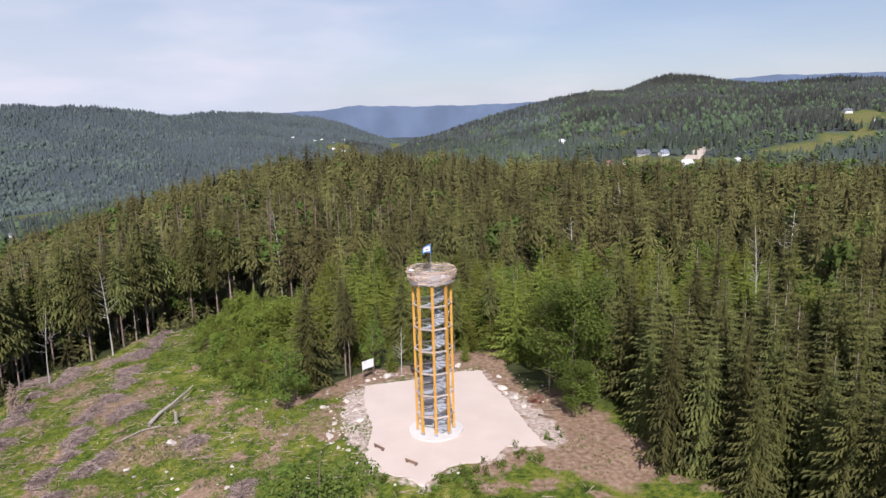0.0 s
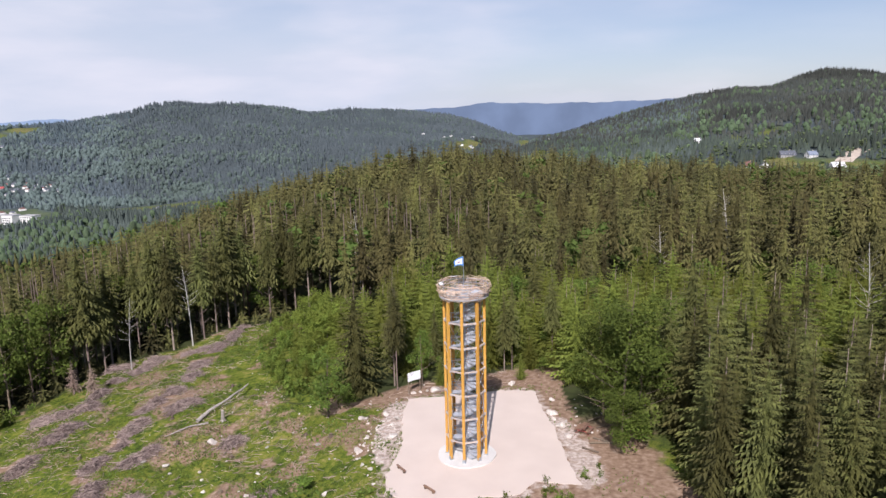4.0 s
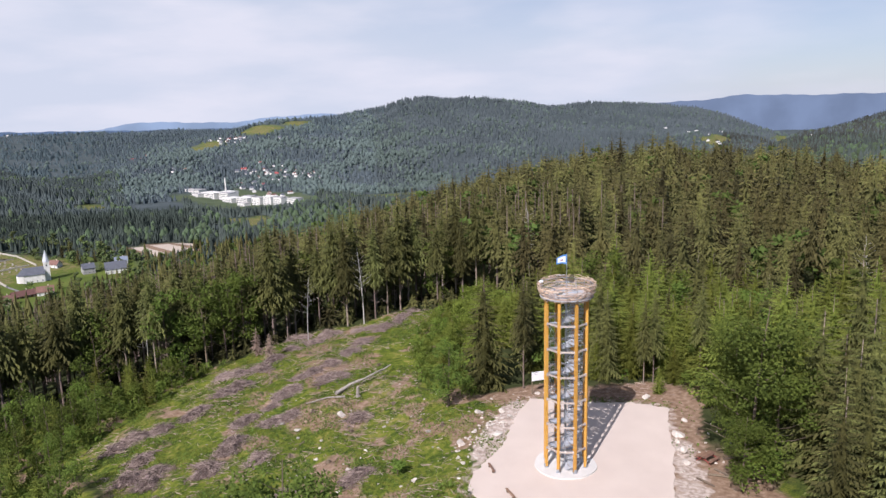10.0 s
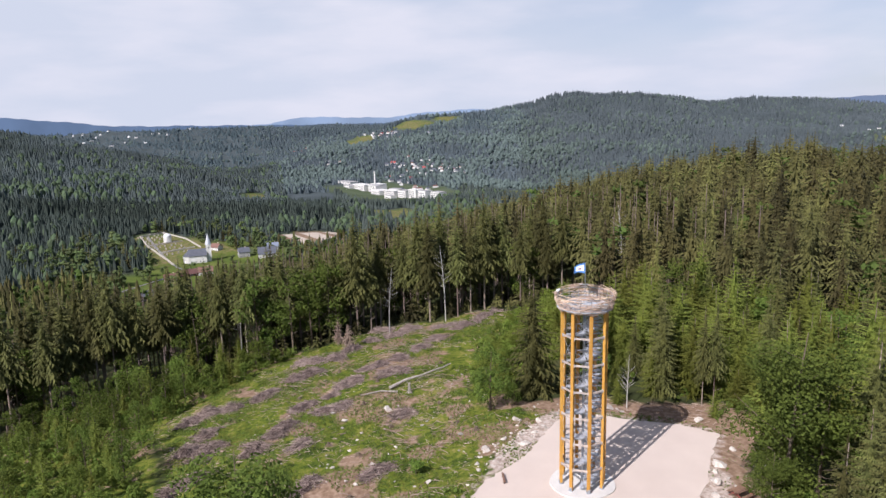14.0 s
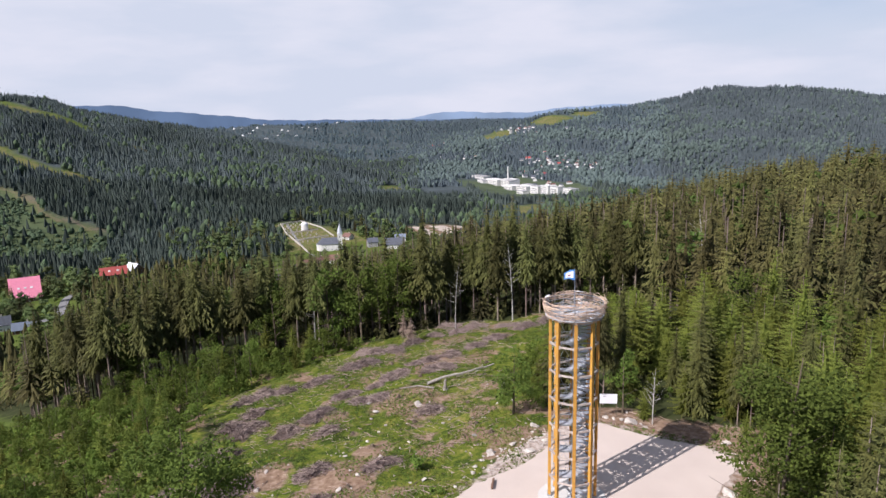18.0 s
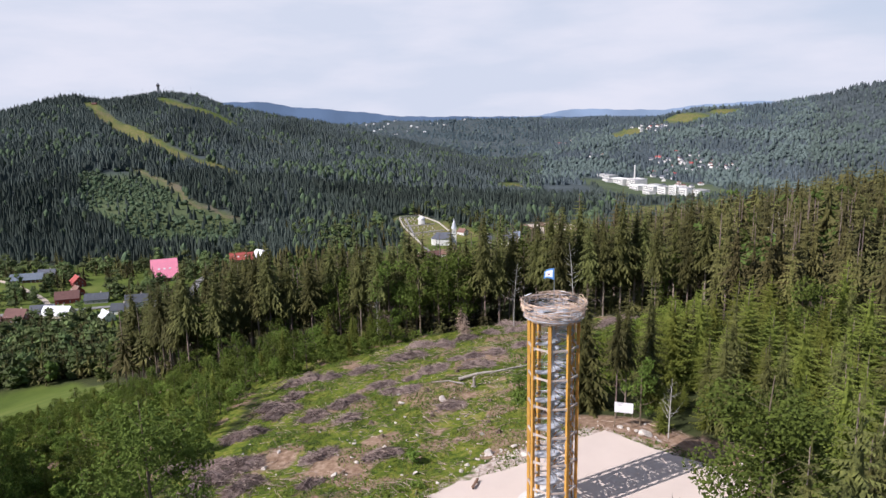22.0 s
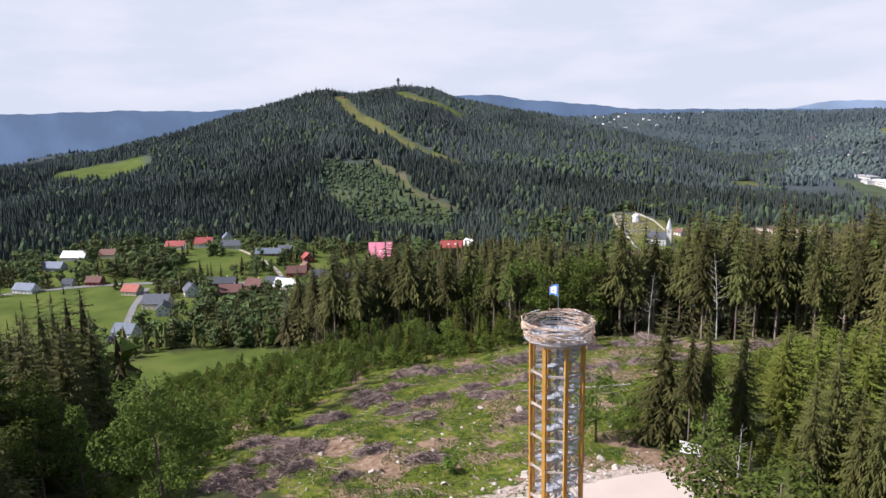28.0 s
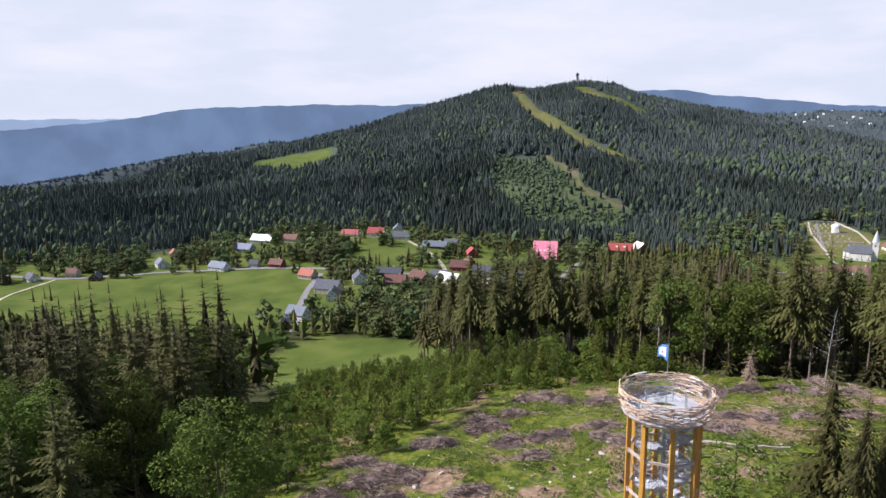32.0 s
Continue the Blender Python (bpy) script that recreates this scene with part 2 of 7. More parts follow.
PAD = [(-10.2, 14), (-4, 15.8), (1.6, 18.5), (5.9, 19), (7.5, 12.9), (9.1, 8.3), (10.7, 1), (12.4, -4.4), (7.9, -4.6), (6.4, -7.3), (1.6, -8.8), (-0.9, -12.3), (-2.5, -11), (-6.5, -9.2), (-7.6, -5.8), (-7.5, 1), (-9.3, 7.5)]
CLEARING = [(29, -20), (25, -11), (23, -7), (19.5, -3.5), (17, 0), (14, 5), (11.5, 12), (9.5, 20), (10, 27), (3, 27.5), (-4, 21.5), (-13, 19), (-19, 13.5), (-27, 13.5), (-34, 24), (-43, 36), (-49, 56), (-57, 55), (-62, 47), (-70, 40), (-75, 31), (-76, 12), (-68, -13), (-53, -18), (-42, -23), (-36, -31), (-24, -31), (-14, -22), (0, -22), (14, -24)]
YOUNG = [(-19, 13), (-27, 14), (-34, 24), (-43, 36), (-49, 56), (-40, 62), (-26, 44), (-22, 22)]
BUSHES = [(-24, -32), (-36, -32), (-42, -24), (-67, -14), (-75, 10), (-76, 24), (-84, 13), (-92, 3), (-100, -8), (-101, -22), (-114, -33), (-118, -66), (-94, -57), (-70, -55), (-40, -50), (-22, -46)]
SMALL_MEADOW = [(-96, -47), (-150, -37), (-240, -42), (-330, -58), (-366, -62), (-376, -112), (-378, -150), (-340, -170), (-230, -124), (-150, -90), (-100, -68)]
# corridor fitted to the camera's view: no tall trees, so the meadow shows
MEADOW_SIGHTLINE = [(-70, -44), (-150, -34), (-240, -38), (-366, -58), (-378, -150), (-340, -170), (-230, -126), (-100, -64), (-72, -57)]
BIG_MEADOW = [(-380, -560), (-385, -394), (-330, -260), (-380, -196), (-480, -186), (-530, -206), (-556, -245), (-540, -330), (-490, -415), (-450, -560)]
VILLAGE = [(-385, -200), (-385, -110), (-470, -60), (-490, 20), (-610, 40), (-625, 100), (-690, 105), (-700, 20), (-690, -40), (-760, -150), (-745, -260), (-700, -330), (-650, -400), (-560, -500), (-500, -500)]
GROVE = [(-368, -48), (-378, -112), (-440, -140), (-485, -112), (-490, -66), (-420, -40)]
CHURCHYARD = [(-590, 240), (-600, 350), (-690, 350), (-800, 320), (-800, 285), (-700, 262), (-640, 240)]
CHURCH_HAMLET = [(-522, 160), (-530, 262), (-560, 345), (-620, 392), (-700, 352), (-600, 350), (-590, 240), (-640, 240), (-652, 182), (-600, 158)]
CLAYPIT = [(-600, 395), (-690, 395), (-700, 480), (-640, 490), (-600, 450)]
SKI_CLEARING = [(-1170, -90), (-1200, 0), (-1080, 50), (-973, 52), (-880, 110), (-790, 90), (-790, -10), (-850, -40), (-950, -70)]
SKI_RUN = [(-2118, -85), (-1712, -26), (-1400, 45), (-1318, 72), (-1140, 140)]
SKI_RUN_2 = [(-2090, 110), (-1940, 170), (-1790, 222)]
SKI_RUN_3 = [(-1680, 285), (-1590, 295), (-1493, 300)]
SKI_RUN_4 = [(-1545, 540), (-1473, 579)]
HILL_MEADOW = [(-1300, -590), (-1290, -480), (-1430, -440), (-1600, -500), (-1640, -620), (-1460, -640)]
FACTORY = [(-880, 880), (-860, 1010), (-1100, 1150), (-1300, 1180), (-1330, 960), (-1150, 880), (-960, 790)]
# thinly wooded spots with scattered houses: x, y, radius
HAMLETS = [(-1296, 1353, 70), (-1423, 1346, 60), (-1868, 1666, 90), (-1120, 1110, 60), (-2050, 1448, 50), (-1600, 1230, 50), (-1000, 1220, 60), (-446, 2410, 80), (-378, 2232, 60), (-806, 1201, 40), (-606, 844, 40), (-3362, 1150, 130), (-3104, 1253, 130), (-3250, 1000, 120)]
FIELDS = [[(-1830, 1480), (-1950, 1540), (-1930, 1660), (-1830, 1600)], [(-1760, 1720), (-1930, 1760), (-1960, 1870), (-1760, 1850)], [(-130, 2600), (-210, 2450), (-260, 2560), (-160, 2900)],
          [(-1740, 1860), (-1830, 1850), (-1850, 1960), (-1760, 1980)], [(-420, 2200), (-360, 2150), (-330, 2300), (-400, 2380)], [(-1230, 760), (-1290, 770), (-1280, 800), (-1220, 790)], [(395, 845), (465, 835), (560, 930), (690, 1060), (600, 1075), (500, 950), (425, 900)], [(200, 1135), (330, 1192), (372, 1272), (318, 1222)], [(222, 868), (300, 812), (375, 806), (372, 842), (312, 870), (240, 912)], [(650, 1080), (780, 1150), (820, 1330), (700, 1240)],
          [(-740, 1120), (-900, 1070), (-930, 1190), (-800, 1275), (-735, 1245)], [(-130, 1790), (-170, 1790), (-130, 1850), (-70, 1930), (-60, 1890)],
          [(-700, 620), (-820, 660), (-820, 760), (-720, 700)], [(-1120, 640), (-1260, 700), (-1300, 780), (-1150, 720)]]
ROADS = [([(-509, -489), (-500, -421), (-529, -375), (-547, -346), (-556, -296), (-562, -254), (-560, -232), (-556, -177), (-544, -118), (-540, -87), (-532, 10), (-600, 25), (-640, 60)], 6.5), ([(-540, -87), (-582, -96), (-641, -121), (-690, -150)], 4),
         ([(-545, -200), (-490, -195), (-440, -185), (-380, -168)], 5), ([(-395, -405), (-440, -430), (-500, -425)], 2.5), ([(-560, 170), (-605, 258), (-640, 262), (-700, 276), (-785, 300)], 2.8)]


def grass_mask(x, y):
    """1 on meadows, lawns and ski runs."""
    g = np.zeros(np.shape(x))
    for poly in [SMALL_MEADOW, BIG_MEADOW, VILLAGE, CHURCHYARD, CHURCH_HAMLET, HILL_MEADOW, *FIELDS]:
        g = np.maximum(g, inside(x, y, poly))
    for line, wide in ((SKI_RUN, 21), (SKI_RUN_2, 36), (SKI_RUN_3, 9), (SKI_RUN_4, 14)):
        g = np.maximum(g, 1.0 * (near_line(x, y, line) < wide))
    g = np.maximum(g, 0.55 * inside(x, y, SKI_CLEARING))
    return np.maximum(g, 0.5 * inside(x, y, FACTORY))


def open_ground(x, y):
    """Where no wood grows."""
    return (grass_mask(x, y) > 0.3) | inside(x, y, CLEARING) | inside(x, y, PAD) | inside(x, y, CLAYPIT)


def ground_material():
    m = bpy.data.materials.new("ground")
    m.use_nodes = True
    nt = m.node_tree
    n, l = nt.nodes, nt.links
    b = n["Principled BSDF"]
    b.inputs["Roughness"].default_value = 0.95
    b.inputs["Specular IOR Level"].default_value = 0.06
    co = n.new("ShaderNodeTexCoord")

    def noise_at(scale, detail=5):
        k = n.new("ShaderNodeTexNoise")
        k.inputs["Scale"].default_value, k.inputs["Detail"].default_value = scale, detail
        l.new(co.outputs["Object"], k.inputs["Vector"])
        return k.outputs[0]

    def ramp(src, rows):
        k = n.new("ShaderNodeValToRGB")
        els = k.color_ramp.elements
        while len(els) < len(rows):
            els.new(0.5)
        for el, (p, c) in zip(els, rows):
            el.position, el.color = p, (*c, 1)
        l.new(src, k.inputs[0])
        return k.outputs[0]

    def mix(fac, c1, c2):
        k = n.new("ShaderNodeMix")
        k.data_type = "RGBA"
        l.new(fac, k.inputs[0])
        l.new(c1, k.inputs[6])
        l.new(c2, k.inputs[7])
        return k.outputs[2]

    def attr(name):
        k = n.new("ShaderNodeAttribute")
        k.attribute_name = name
        return k.outputs["Fac"]

    def between(src, lo, hi):
        k = n.new("ShaderNodeMapRange")
        k.inputs[1].default_value, k.inputs[2].default_value = lo, hi
        l.new(src, k.inputs[0])
        return k.outputs[0]

    wood = ramp(noise_at(0.35), [(0.3, (0.03, 0.035, 0.015)), (0.55, (0.05, 0.06, 0.022)), (0.75, (0.075, 0.06, 0.035))])
    meadow = ramp(noise_at(0.035, 10), [(0.3, (0.066, 0.096, 0.02)), (0.5, (0.096, 0.13, 0.027)), (0.7, (0.134, 0.156, 0.04))])
    speck = n.new("ShaderNodeMath")
    speck.operation = "MULTIPLY_ADD"
    speck.inputs[1].default_value = 0.3
    half = n.new("ShaderNodeMath")
    half.operation = "MULTIPLY"
    half.inputs[1].default_value = 0.35
    tuft = n.new("ShaderNodeMath")
    tuft.operation = "MULTIPLY_ADD"
    tuft.inputs[1].default_value = 0.35
    l.new(noise_at(7.0, 9), speck.inputs[0])
    l.new(noise_at(1.3, 6), tuft.inputs[0])
    l.new(noise_at(0.3, 8), half.inputs[0])
    l.new(half.outputs[0], tuft.inputs[2])
    l.new(tuft.outputs[0], speck.inputs[2])
    grass = ramp(speck.outputs[0], [(0.4, (0.026, 0.04, 0.01)), (0.47, (0.07, 0.104, 0.015)), (0.54, (0.138, 0.158, 0.021)), (0.63, (0.26, 0.22, 0.075))])
    soil = ramp(noise_at(1.6, 8), [(0.3, (0.165, 0.105, 0.068)), (0.5, (0.25, 0.168, 0.112)), (0.7, (0.34, 0.25, 0.18))])
    patch = between(noise_at(0.2, 8), 0.56, 0.62)
    heath = mix(patch, grass, soil)
    wob = n.new("ShaderNodeMath")
    wob.operation = "ADD"
    l.new(attr("soil"), wob.inputs[0])
    l.new(noise_at(0.45, 7), wob.inputs[1])
    heath = mix(between(wob.outputs[0], 0.92, 1.12), heath, soil)
    sand = ramp(noise_at(2.2, 8), [(0.35, (0.3, 0.235, 0.19)), (0.6, (0.52, 0.435, 0.37))])
    strewn = n.new("ShaderNodeMath")
    l.new(attr("sand"), strewn.inputs[0])
    l.new(noise_at(0.9, 7), strewn.inputs[1])
    heath = mix(between(strewn.outputs[0], 0.95, 1.12), heath, sand)
    # far slopes fade to blue-grey by distance: haze put into the ground colour
    hazed_canopy = ramp(noise_at(0.02, 8), [(0.3, (0.056, 0.07, 0.07)), (0.7, (0.082, 0.1, 0.104))])
    col = mix(attr("meadow"), mix(attr("distant"), wood, hazed_canopy), meadow)
    col = mix(attr("clearing"), col, heath)
    l.new(col, b.inputs["Base Color"])
    bp = n.new("ShaderNodeBump")
    bp.inputs["Strength"].default_value, bp.inputs["Distance"].default_value = 0.5, 0.08
    l.new(noise_at(4.0, 9), bp.inputs["Height"])
    l.new(bp.outputs[0], b.inputs["Normal"])
    return m


M_GROUND = ground_material()


def mesh_from(name, verts, faces, material, smooth=False, tints=None):
    me = bpy.data.meshes.new(name)
    v, f = np.asarray(verts, np.float32), np.asarray(faces, np.int32)
    me.vertices.add(len(v))
    me.vertices.foreach_set("co", v.ravel())
    k = f.shape[1]
    me.loops.add(f.size)
    me.loops.foreach_set("vertex_index", f.ravel())
    me.polygons.add(len(f))
    me.polygons.foreach_set("loop_start", np.arange(0, f.size, k, dtype=np.int32))
    me.polygons.foreach_set("use_smooth", np.full(len(f), smooth))
    me.materials.append(material)
    for key, values in (tints or {}).items():
        at = me.attributes.new(key, "FLOAT", "POINT")
        at.data.foreach_set("value", np.asarray(values, np.float32))
    me.update(calc_edges=True)
    return me


def part(name, bm, material, parent, label="", smooth=False):
    """Links a bmesh as one mesh under a thing or a part."""
    me = bpy.data.meshes.new(name)
    bm.to_mesh(me)
    bm.free()
    me.materials.append(material)
    if smooth:
        me.polygons.foreach_set("use_smooth", np.full(len(me.polygons), True))
    return piece(name, me, parent, label)


def piece(name, me, parent, label="", m=None):
    ob = new(name, me)
    ob.parent = parent
    if m is not None:
        ob.matrix_basis = m
    return tagged(ob, label)


def thing(name, label, category, m=None, group="", kind=""):
    ob = tagged(new(name), label, category, group, kind)
    ob.empty_display_size = 0.2
    if m is not None:
        ob.matrix_basis = m
    return ob


def box(bm, cx, cy, cz, sx, sy, sz, m=Matrix()):
    return bmesh.ops.create_cube(bm, size=1.0, matrix=m @ Matrix.Translation((cx, cy, cz)) @ Matrix.Diagonal((sx, sy, sz, 1)))["verts"]


def tube(points, r0, r1=None, sides=6):
    """Vertices and quads of a tapered tube along points."""
    p = np.asarray(points, float)
    r = np.linspace(r0, r0 if r1 is None else r1, len(p))
    d = np.gradient(p, axis=0)
    d /= np.linalg.norm(d, axis=1, keepdims=True) + 1e-9
    ref = np.where(np.abs(d[:, 2:3]) > 0.9, [[1.0, 0, 0]], [[0, 0, 1.0]])
    u = np.cross(d, ref)
    u /= np.linalg.norm(u, axis=1, keepdims=True) + 1e-9
    w = np.cross(d, u)
    a = np.arange(sides) * 2 * np.pi / sides
    v = p[:, None] + r[:, None, None] * (np.cos(a)[None, :, None] * u[:, None] + np.sin(a)[None, :, None] * w[:, None])
    i = np.arange(len(p) - 1)[:, None] * sides
    j = np.arange(sides)[None]
    k = (j + 1) % sides
    q = np.stack([i + j, i + k, i + sides + k, i + sides + j], -1).reshape(-1, 4)
    v = v.reshape(-1, 3)
    return v, q


def merge(pieces):
    """Joins (verts, faces) pieces with faces of one size."""
    vs, fs, o = [], [], 0
    for v, f in pieces:
        vs.append(v)
        fs.append(np.asarray(f) + o)
        o += len(v)
    return np.concatenate(vs), np.concatenate(fs)


def ground_mesh():
    rings, step = [0.0], 1.0
    while rings[-1] < 4850:
        rings.append(rings[-1] + step)
        if rings[-1] > 100:
            step = min(step * 1.045, 55)
    rings = np.array(rings[1:])
    n = 380
    ang = np.arange(n) * 2 * np.pi / n
    x, y = np.outer(rings, np.cos(ang)), np.outer(rings, np.sin(ang))
    v = np.r_[np.stack([x, y, height(x, y)], -1).reshape(-1, 3), [[0, 0, height(0.0, 0.0)]]]
    i, j = np.arange(len(rings) - 1)[:, None] * n, np.arange(n)[None]
    a, b = i + j, i + (j + 1) % n
    q = np.stack([a, a + n, b + n, b], -1).reshape(-1, 4)
    hub = np.stack([np.full(n, len(v) - 1), np.arange(n), (np.arange(n) + 1) % n, (np.arange(n) + 1) % n], -1)
    return v, q, hub


gv, gq, _ = ground_mesh()
gx, gy = gv[:, 0], gv[:, 1]
soil = np.clip(1.2 - near_line(gx, gy, PAD + PAD[:1]) / 5, 0, 1) * (gx > 4) + 0.5 * (np.hypot(gx + 10.5, gy - 5) < 6) + np.clip(1.5 - near_line(gx, gy, [(-14, 17), (-8, 21), (-2, 22), (6, 23.5), (11, 14), (15, 2), (19, -8)]) / 5.5, 0, 1)
soil = np.maximum(soil, 1.0 * inside(gx, gy, CLAYPIT))
soil = np.maximum(soil, 0.6 * (near_line(gx, gy, [(-1190, 0), (-1070, 45), (-970, 50), (-870, 105)]) < 12))
for x, y, r in ((-22, -13, 4.5), (-18.3, -14, 3), (-39, 3.3, 3), (-33.8, 2.9, 3), (-29.7, -19, 3.5), (-18.8, 3, 2), (-19.5, -3, 2), (-40.7, -4.9, 2.5), (-25.4, -7.2, 3), (-20.3, 13.4, 3.2), (-45, 22, 4), (-52, 20, 3.5), (-60, 30, 4), (-13, 14, 3)):
    soil = np.maximum(soil, 1.15 * np.exp(-((gx - x) ** 2 + (gy - y) ** 2) / r**2))
sand_at = np.clip(1.25 - near_line(gx, gy, [(-8.6, -2), (-10.2, 3.5), (-10.6, 9), (-11, 12)]) / 2.0, 0, 1)
sand_at = np.maximum(sand_at, 0.55 * np.clip(1.4 - near_line(gx, gy, PAD + PAD[:1]) / 1.6, 0, 1))
sand_at = np.maximum(sand_at, 0.7 * np.clip(1.4 - near_line(gx, gy, [(9, 10), (12, 3), (13.5, -3)]) / 2.4, 0, 1))
clear = np.maximum(1.0 * inside(gx, gy, CLEARING), 1.0 * inside(gx, gy, CLAYPIT))
clear = np.maximum(clear, 0.45 * (near_line(gx, gy, [(-1190, 0), (-1070, 45), (-970, 50), (-870, 105)]) < 12))
runs = np.minimum(np.minimum(near_line(gx, gy, SKI_RUN), near_line(gx, gy, SKI_RUN_2)), near_line(gx, gy, SKI_RUN_3)) < 24
far_field = np.zeros(len(gx), bool)
for poly in FIELDS:
    far_field |= inside(gx, gy, poly)
yard = inside(gx, gy, CHURCHYARD) & (gx < -650)
runs |= far_field | yard
clear = np.maximum(clear, 0.6 * runs)
soil = np.maximum(soil, 0.5 * runs)
edge = np.clip(1.6 - near_line(gx, gy, [(15, 5), (18, 1), (27, -9), (33, -20)]) / 5, 0, 1)
clear = np.maximum(clear, edge)
soil = np.maximum(soil, 0.34 * edge)
clear = np.maximum(clear, 0.9 * (inside(gx, gy, BUSHES) | inside(gx, gy, YOUNG)))
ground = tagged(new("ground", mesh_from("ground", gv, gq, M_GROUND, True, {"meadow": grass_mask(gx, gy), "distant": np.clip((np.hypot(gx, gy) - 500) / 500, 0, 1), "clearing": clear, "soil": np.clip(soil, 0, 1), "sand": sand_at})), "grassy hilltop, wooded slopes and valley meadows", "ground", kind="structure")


# glowing backdrop ridges beyond everything else, distance haze painted as blue emission
def backdrop(name, dist, rows, colour, low):
    m = bpy.data.materials.new(name)
    m.use_nodes = True
    n, l = m.node_tree.nodes, m.node_tree.links
    n.clear()
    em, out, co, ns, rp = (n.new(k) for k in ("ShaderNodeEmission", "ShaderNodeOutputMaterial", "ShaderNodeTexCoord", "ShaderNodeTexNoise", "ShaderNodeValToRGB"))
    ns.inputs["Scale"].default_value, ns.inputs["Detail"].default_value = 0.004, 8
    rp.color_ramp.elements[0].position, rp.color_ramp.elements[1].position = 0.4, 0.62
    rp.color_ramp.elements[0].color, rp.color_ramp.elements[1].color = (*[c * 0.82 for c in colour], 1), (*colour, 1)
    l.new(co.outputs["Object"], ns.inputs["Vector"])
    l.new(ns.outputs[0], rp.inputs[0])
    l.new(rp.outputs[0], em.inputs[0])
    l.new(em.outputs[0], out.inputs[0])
    rows = table(rows)
    az = np.arange(rows[0, 0], rows[-1, 0] + 0.1, 0.25)
    el = np.interp(az, rows[:, 0], rows[:, 1]) + 0.03 * np.sin(az * 1.7) + 0.02 * np.sin(az * 5.1 + 1)
    top = 36 + dist * np.tan(np.radians(el))
    a = np.radians(az)
    ring = np.stack([-np.sin(a) * dist, np.cos(a) * dist], -1)
    v = np.concatenate([np.c_[ring, top], np.c_[ring * 0.97, np.full(len(az), low)]])
    k = np.arange(len(az) - 1)
    q = np.stack([k, k + 1, k + 1 + len(az), k + len(az)], -1)
    tagged(new("backdrop", mesh_from("backdrop", v, q, m, True)), "glowing mountain ridges on the horizon with painted blue haze", "mountains", kind="structure")


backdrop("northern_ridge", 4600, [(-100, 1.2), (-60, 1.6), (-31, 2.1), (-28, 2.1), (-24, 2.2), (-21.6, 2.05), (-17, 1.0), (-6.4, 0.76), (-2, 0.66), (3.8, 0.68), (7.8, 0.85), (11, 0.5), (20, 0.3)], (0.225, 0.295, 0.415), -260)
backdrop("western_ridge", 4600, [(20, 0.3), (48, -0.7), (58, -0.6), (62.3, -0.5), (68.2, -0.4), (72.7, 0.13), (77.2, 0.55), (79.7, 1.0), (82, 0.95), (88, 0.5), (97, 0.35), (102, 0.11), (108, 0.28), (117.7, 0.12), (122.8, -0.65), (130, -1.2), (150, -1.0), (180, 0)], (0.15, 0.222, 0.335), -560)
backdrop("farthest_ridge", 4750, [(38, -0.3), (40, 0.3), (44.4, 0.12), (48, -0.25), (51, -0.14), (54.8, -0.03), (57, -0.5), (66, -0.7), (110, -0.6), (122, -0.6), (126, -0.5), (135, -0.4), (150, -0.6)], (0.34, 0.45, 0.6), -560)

# ---------------------------------------------------------------- the lookout tower
LEVELS = [2.35 + 2.62 * k for k in range(6)]
R_COL, DECK = 2.13, 18.06
M_TREAD = mat("stair_grating", (0.6, 0.62, 0.66), 0.45, (0.44, 0.46, 0.5), 4, 40, 0.2, metal=0.15, spec=0.5)
M_DECK = mat("deck_grating", (0.5, 0.52, 0.55), 0.6, (0.4, 0.42, 0.45), 2, 30, 0.2, spec=0.4)
M_BEAM = mat("pale_ring_beam", (0.56, 0.48, 0.42), 0.7, (0.4, 0.34, 0.3), 2, 14, 0.1, tint=0.12)
M_PANEL = mat("white_panel", (0.82, 0.82, 0.82), 0.4, (0.74, 0.74, 0.75), 1, 6, 0.0)
M_PRINT = mat("grey_print", (0.35, 0.36, 0.38), 0.6, (0.28, 0.29, 0.3), 2, 9, 0.0)
M_BLUE = mat("flag_blue", (0.1, 0.27, 0.6), 0.8, (0.08, 0.22, 0.52), 2, 30, 0.05)
M_WHITE = mat("flag_white", (0.8, 0.82, 0.86), 0.8, (0.7, 0.72, 0.78), 2, 30, 0.05)
M_RED = mat("flag_red", (0.3, 0.13, 0.15), 0.8, (0.24, 0.1, 0.12), 2, 30, 0.05)


def rod_mesh(name, a, b, r, material, sides=5):
    v, q = tube([a, ((np.asarray(a) + b) / 2), b], r, r, sides)
    return mesh_from(name, v, q, material, True)


def polar(r, deg, z):
    return np.array([r * math.cos(radians(deg)), r * math.sin(radians(deg)), z])


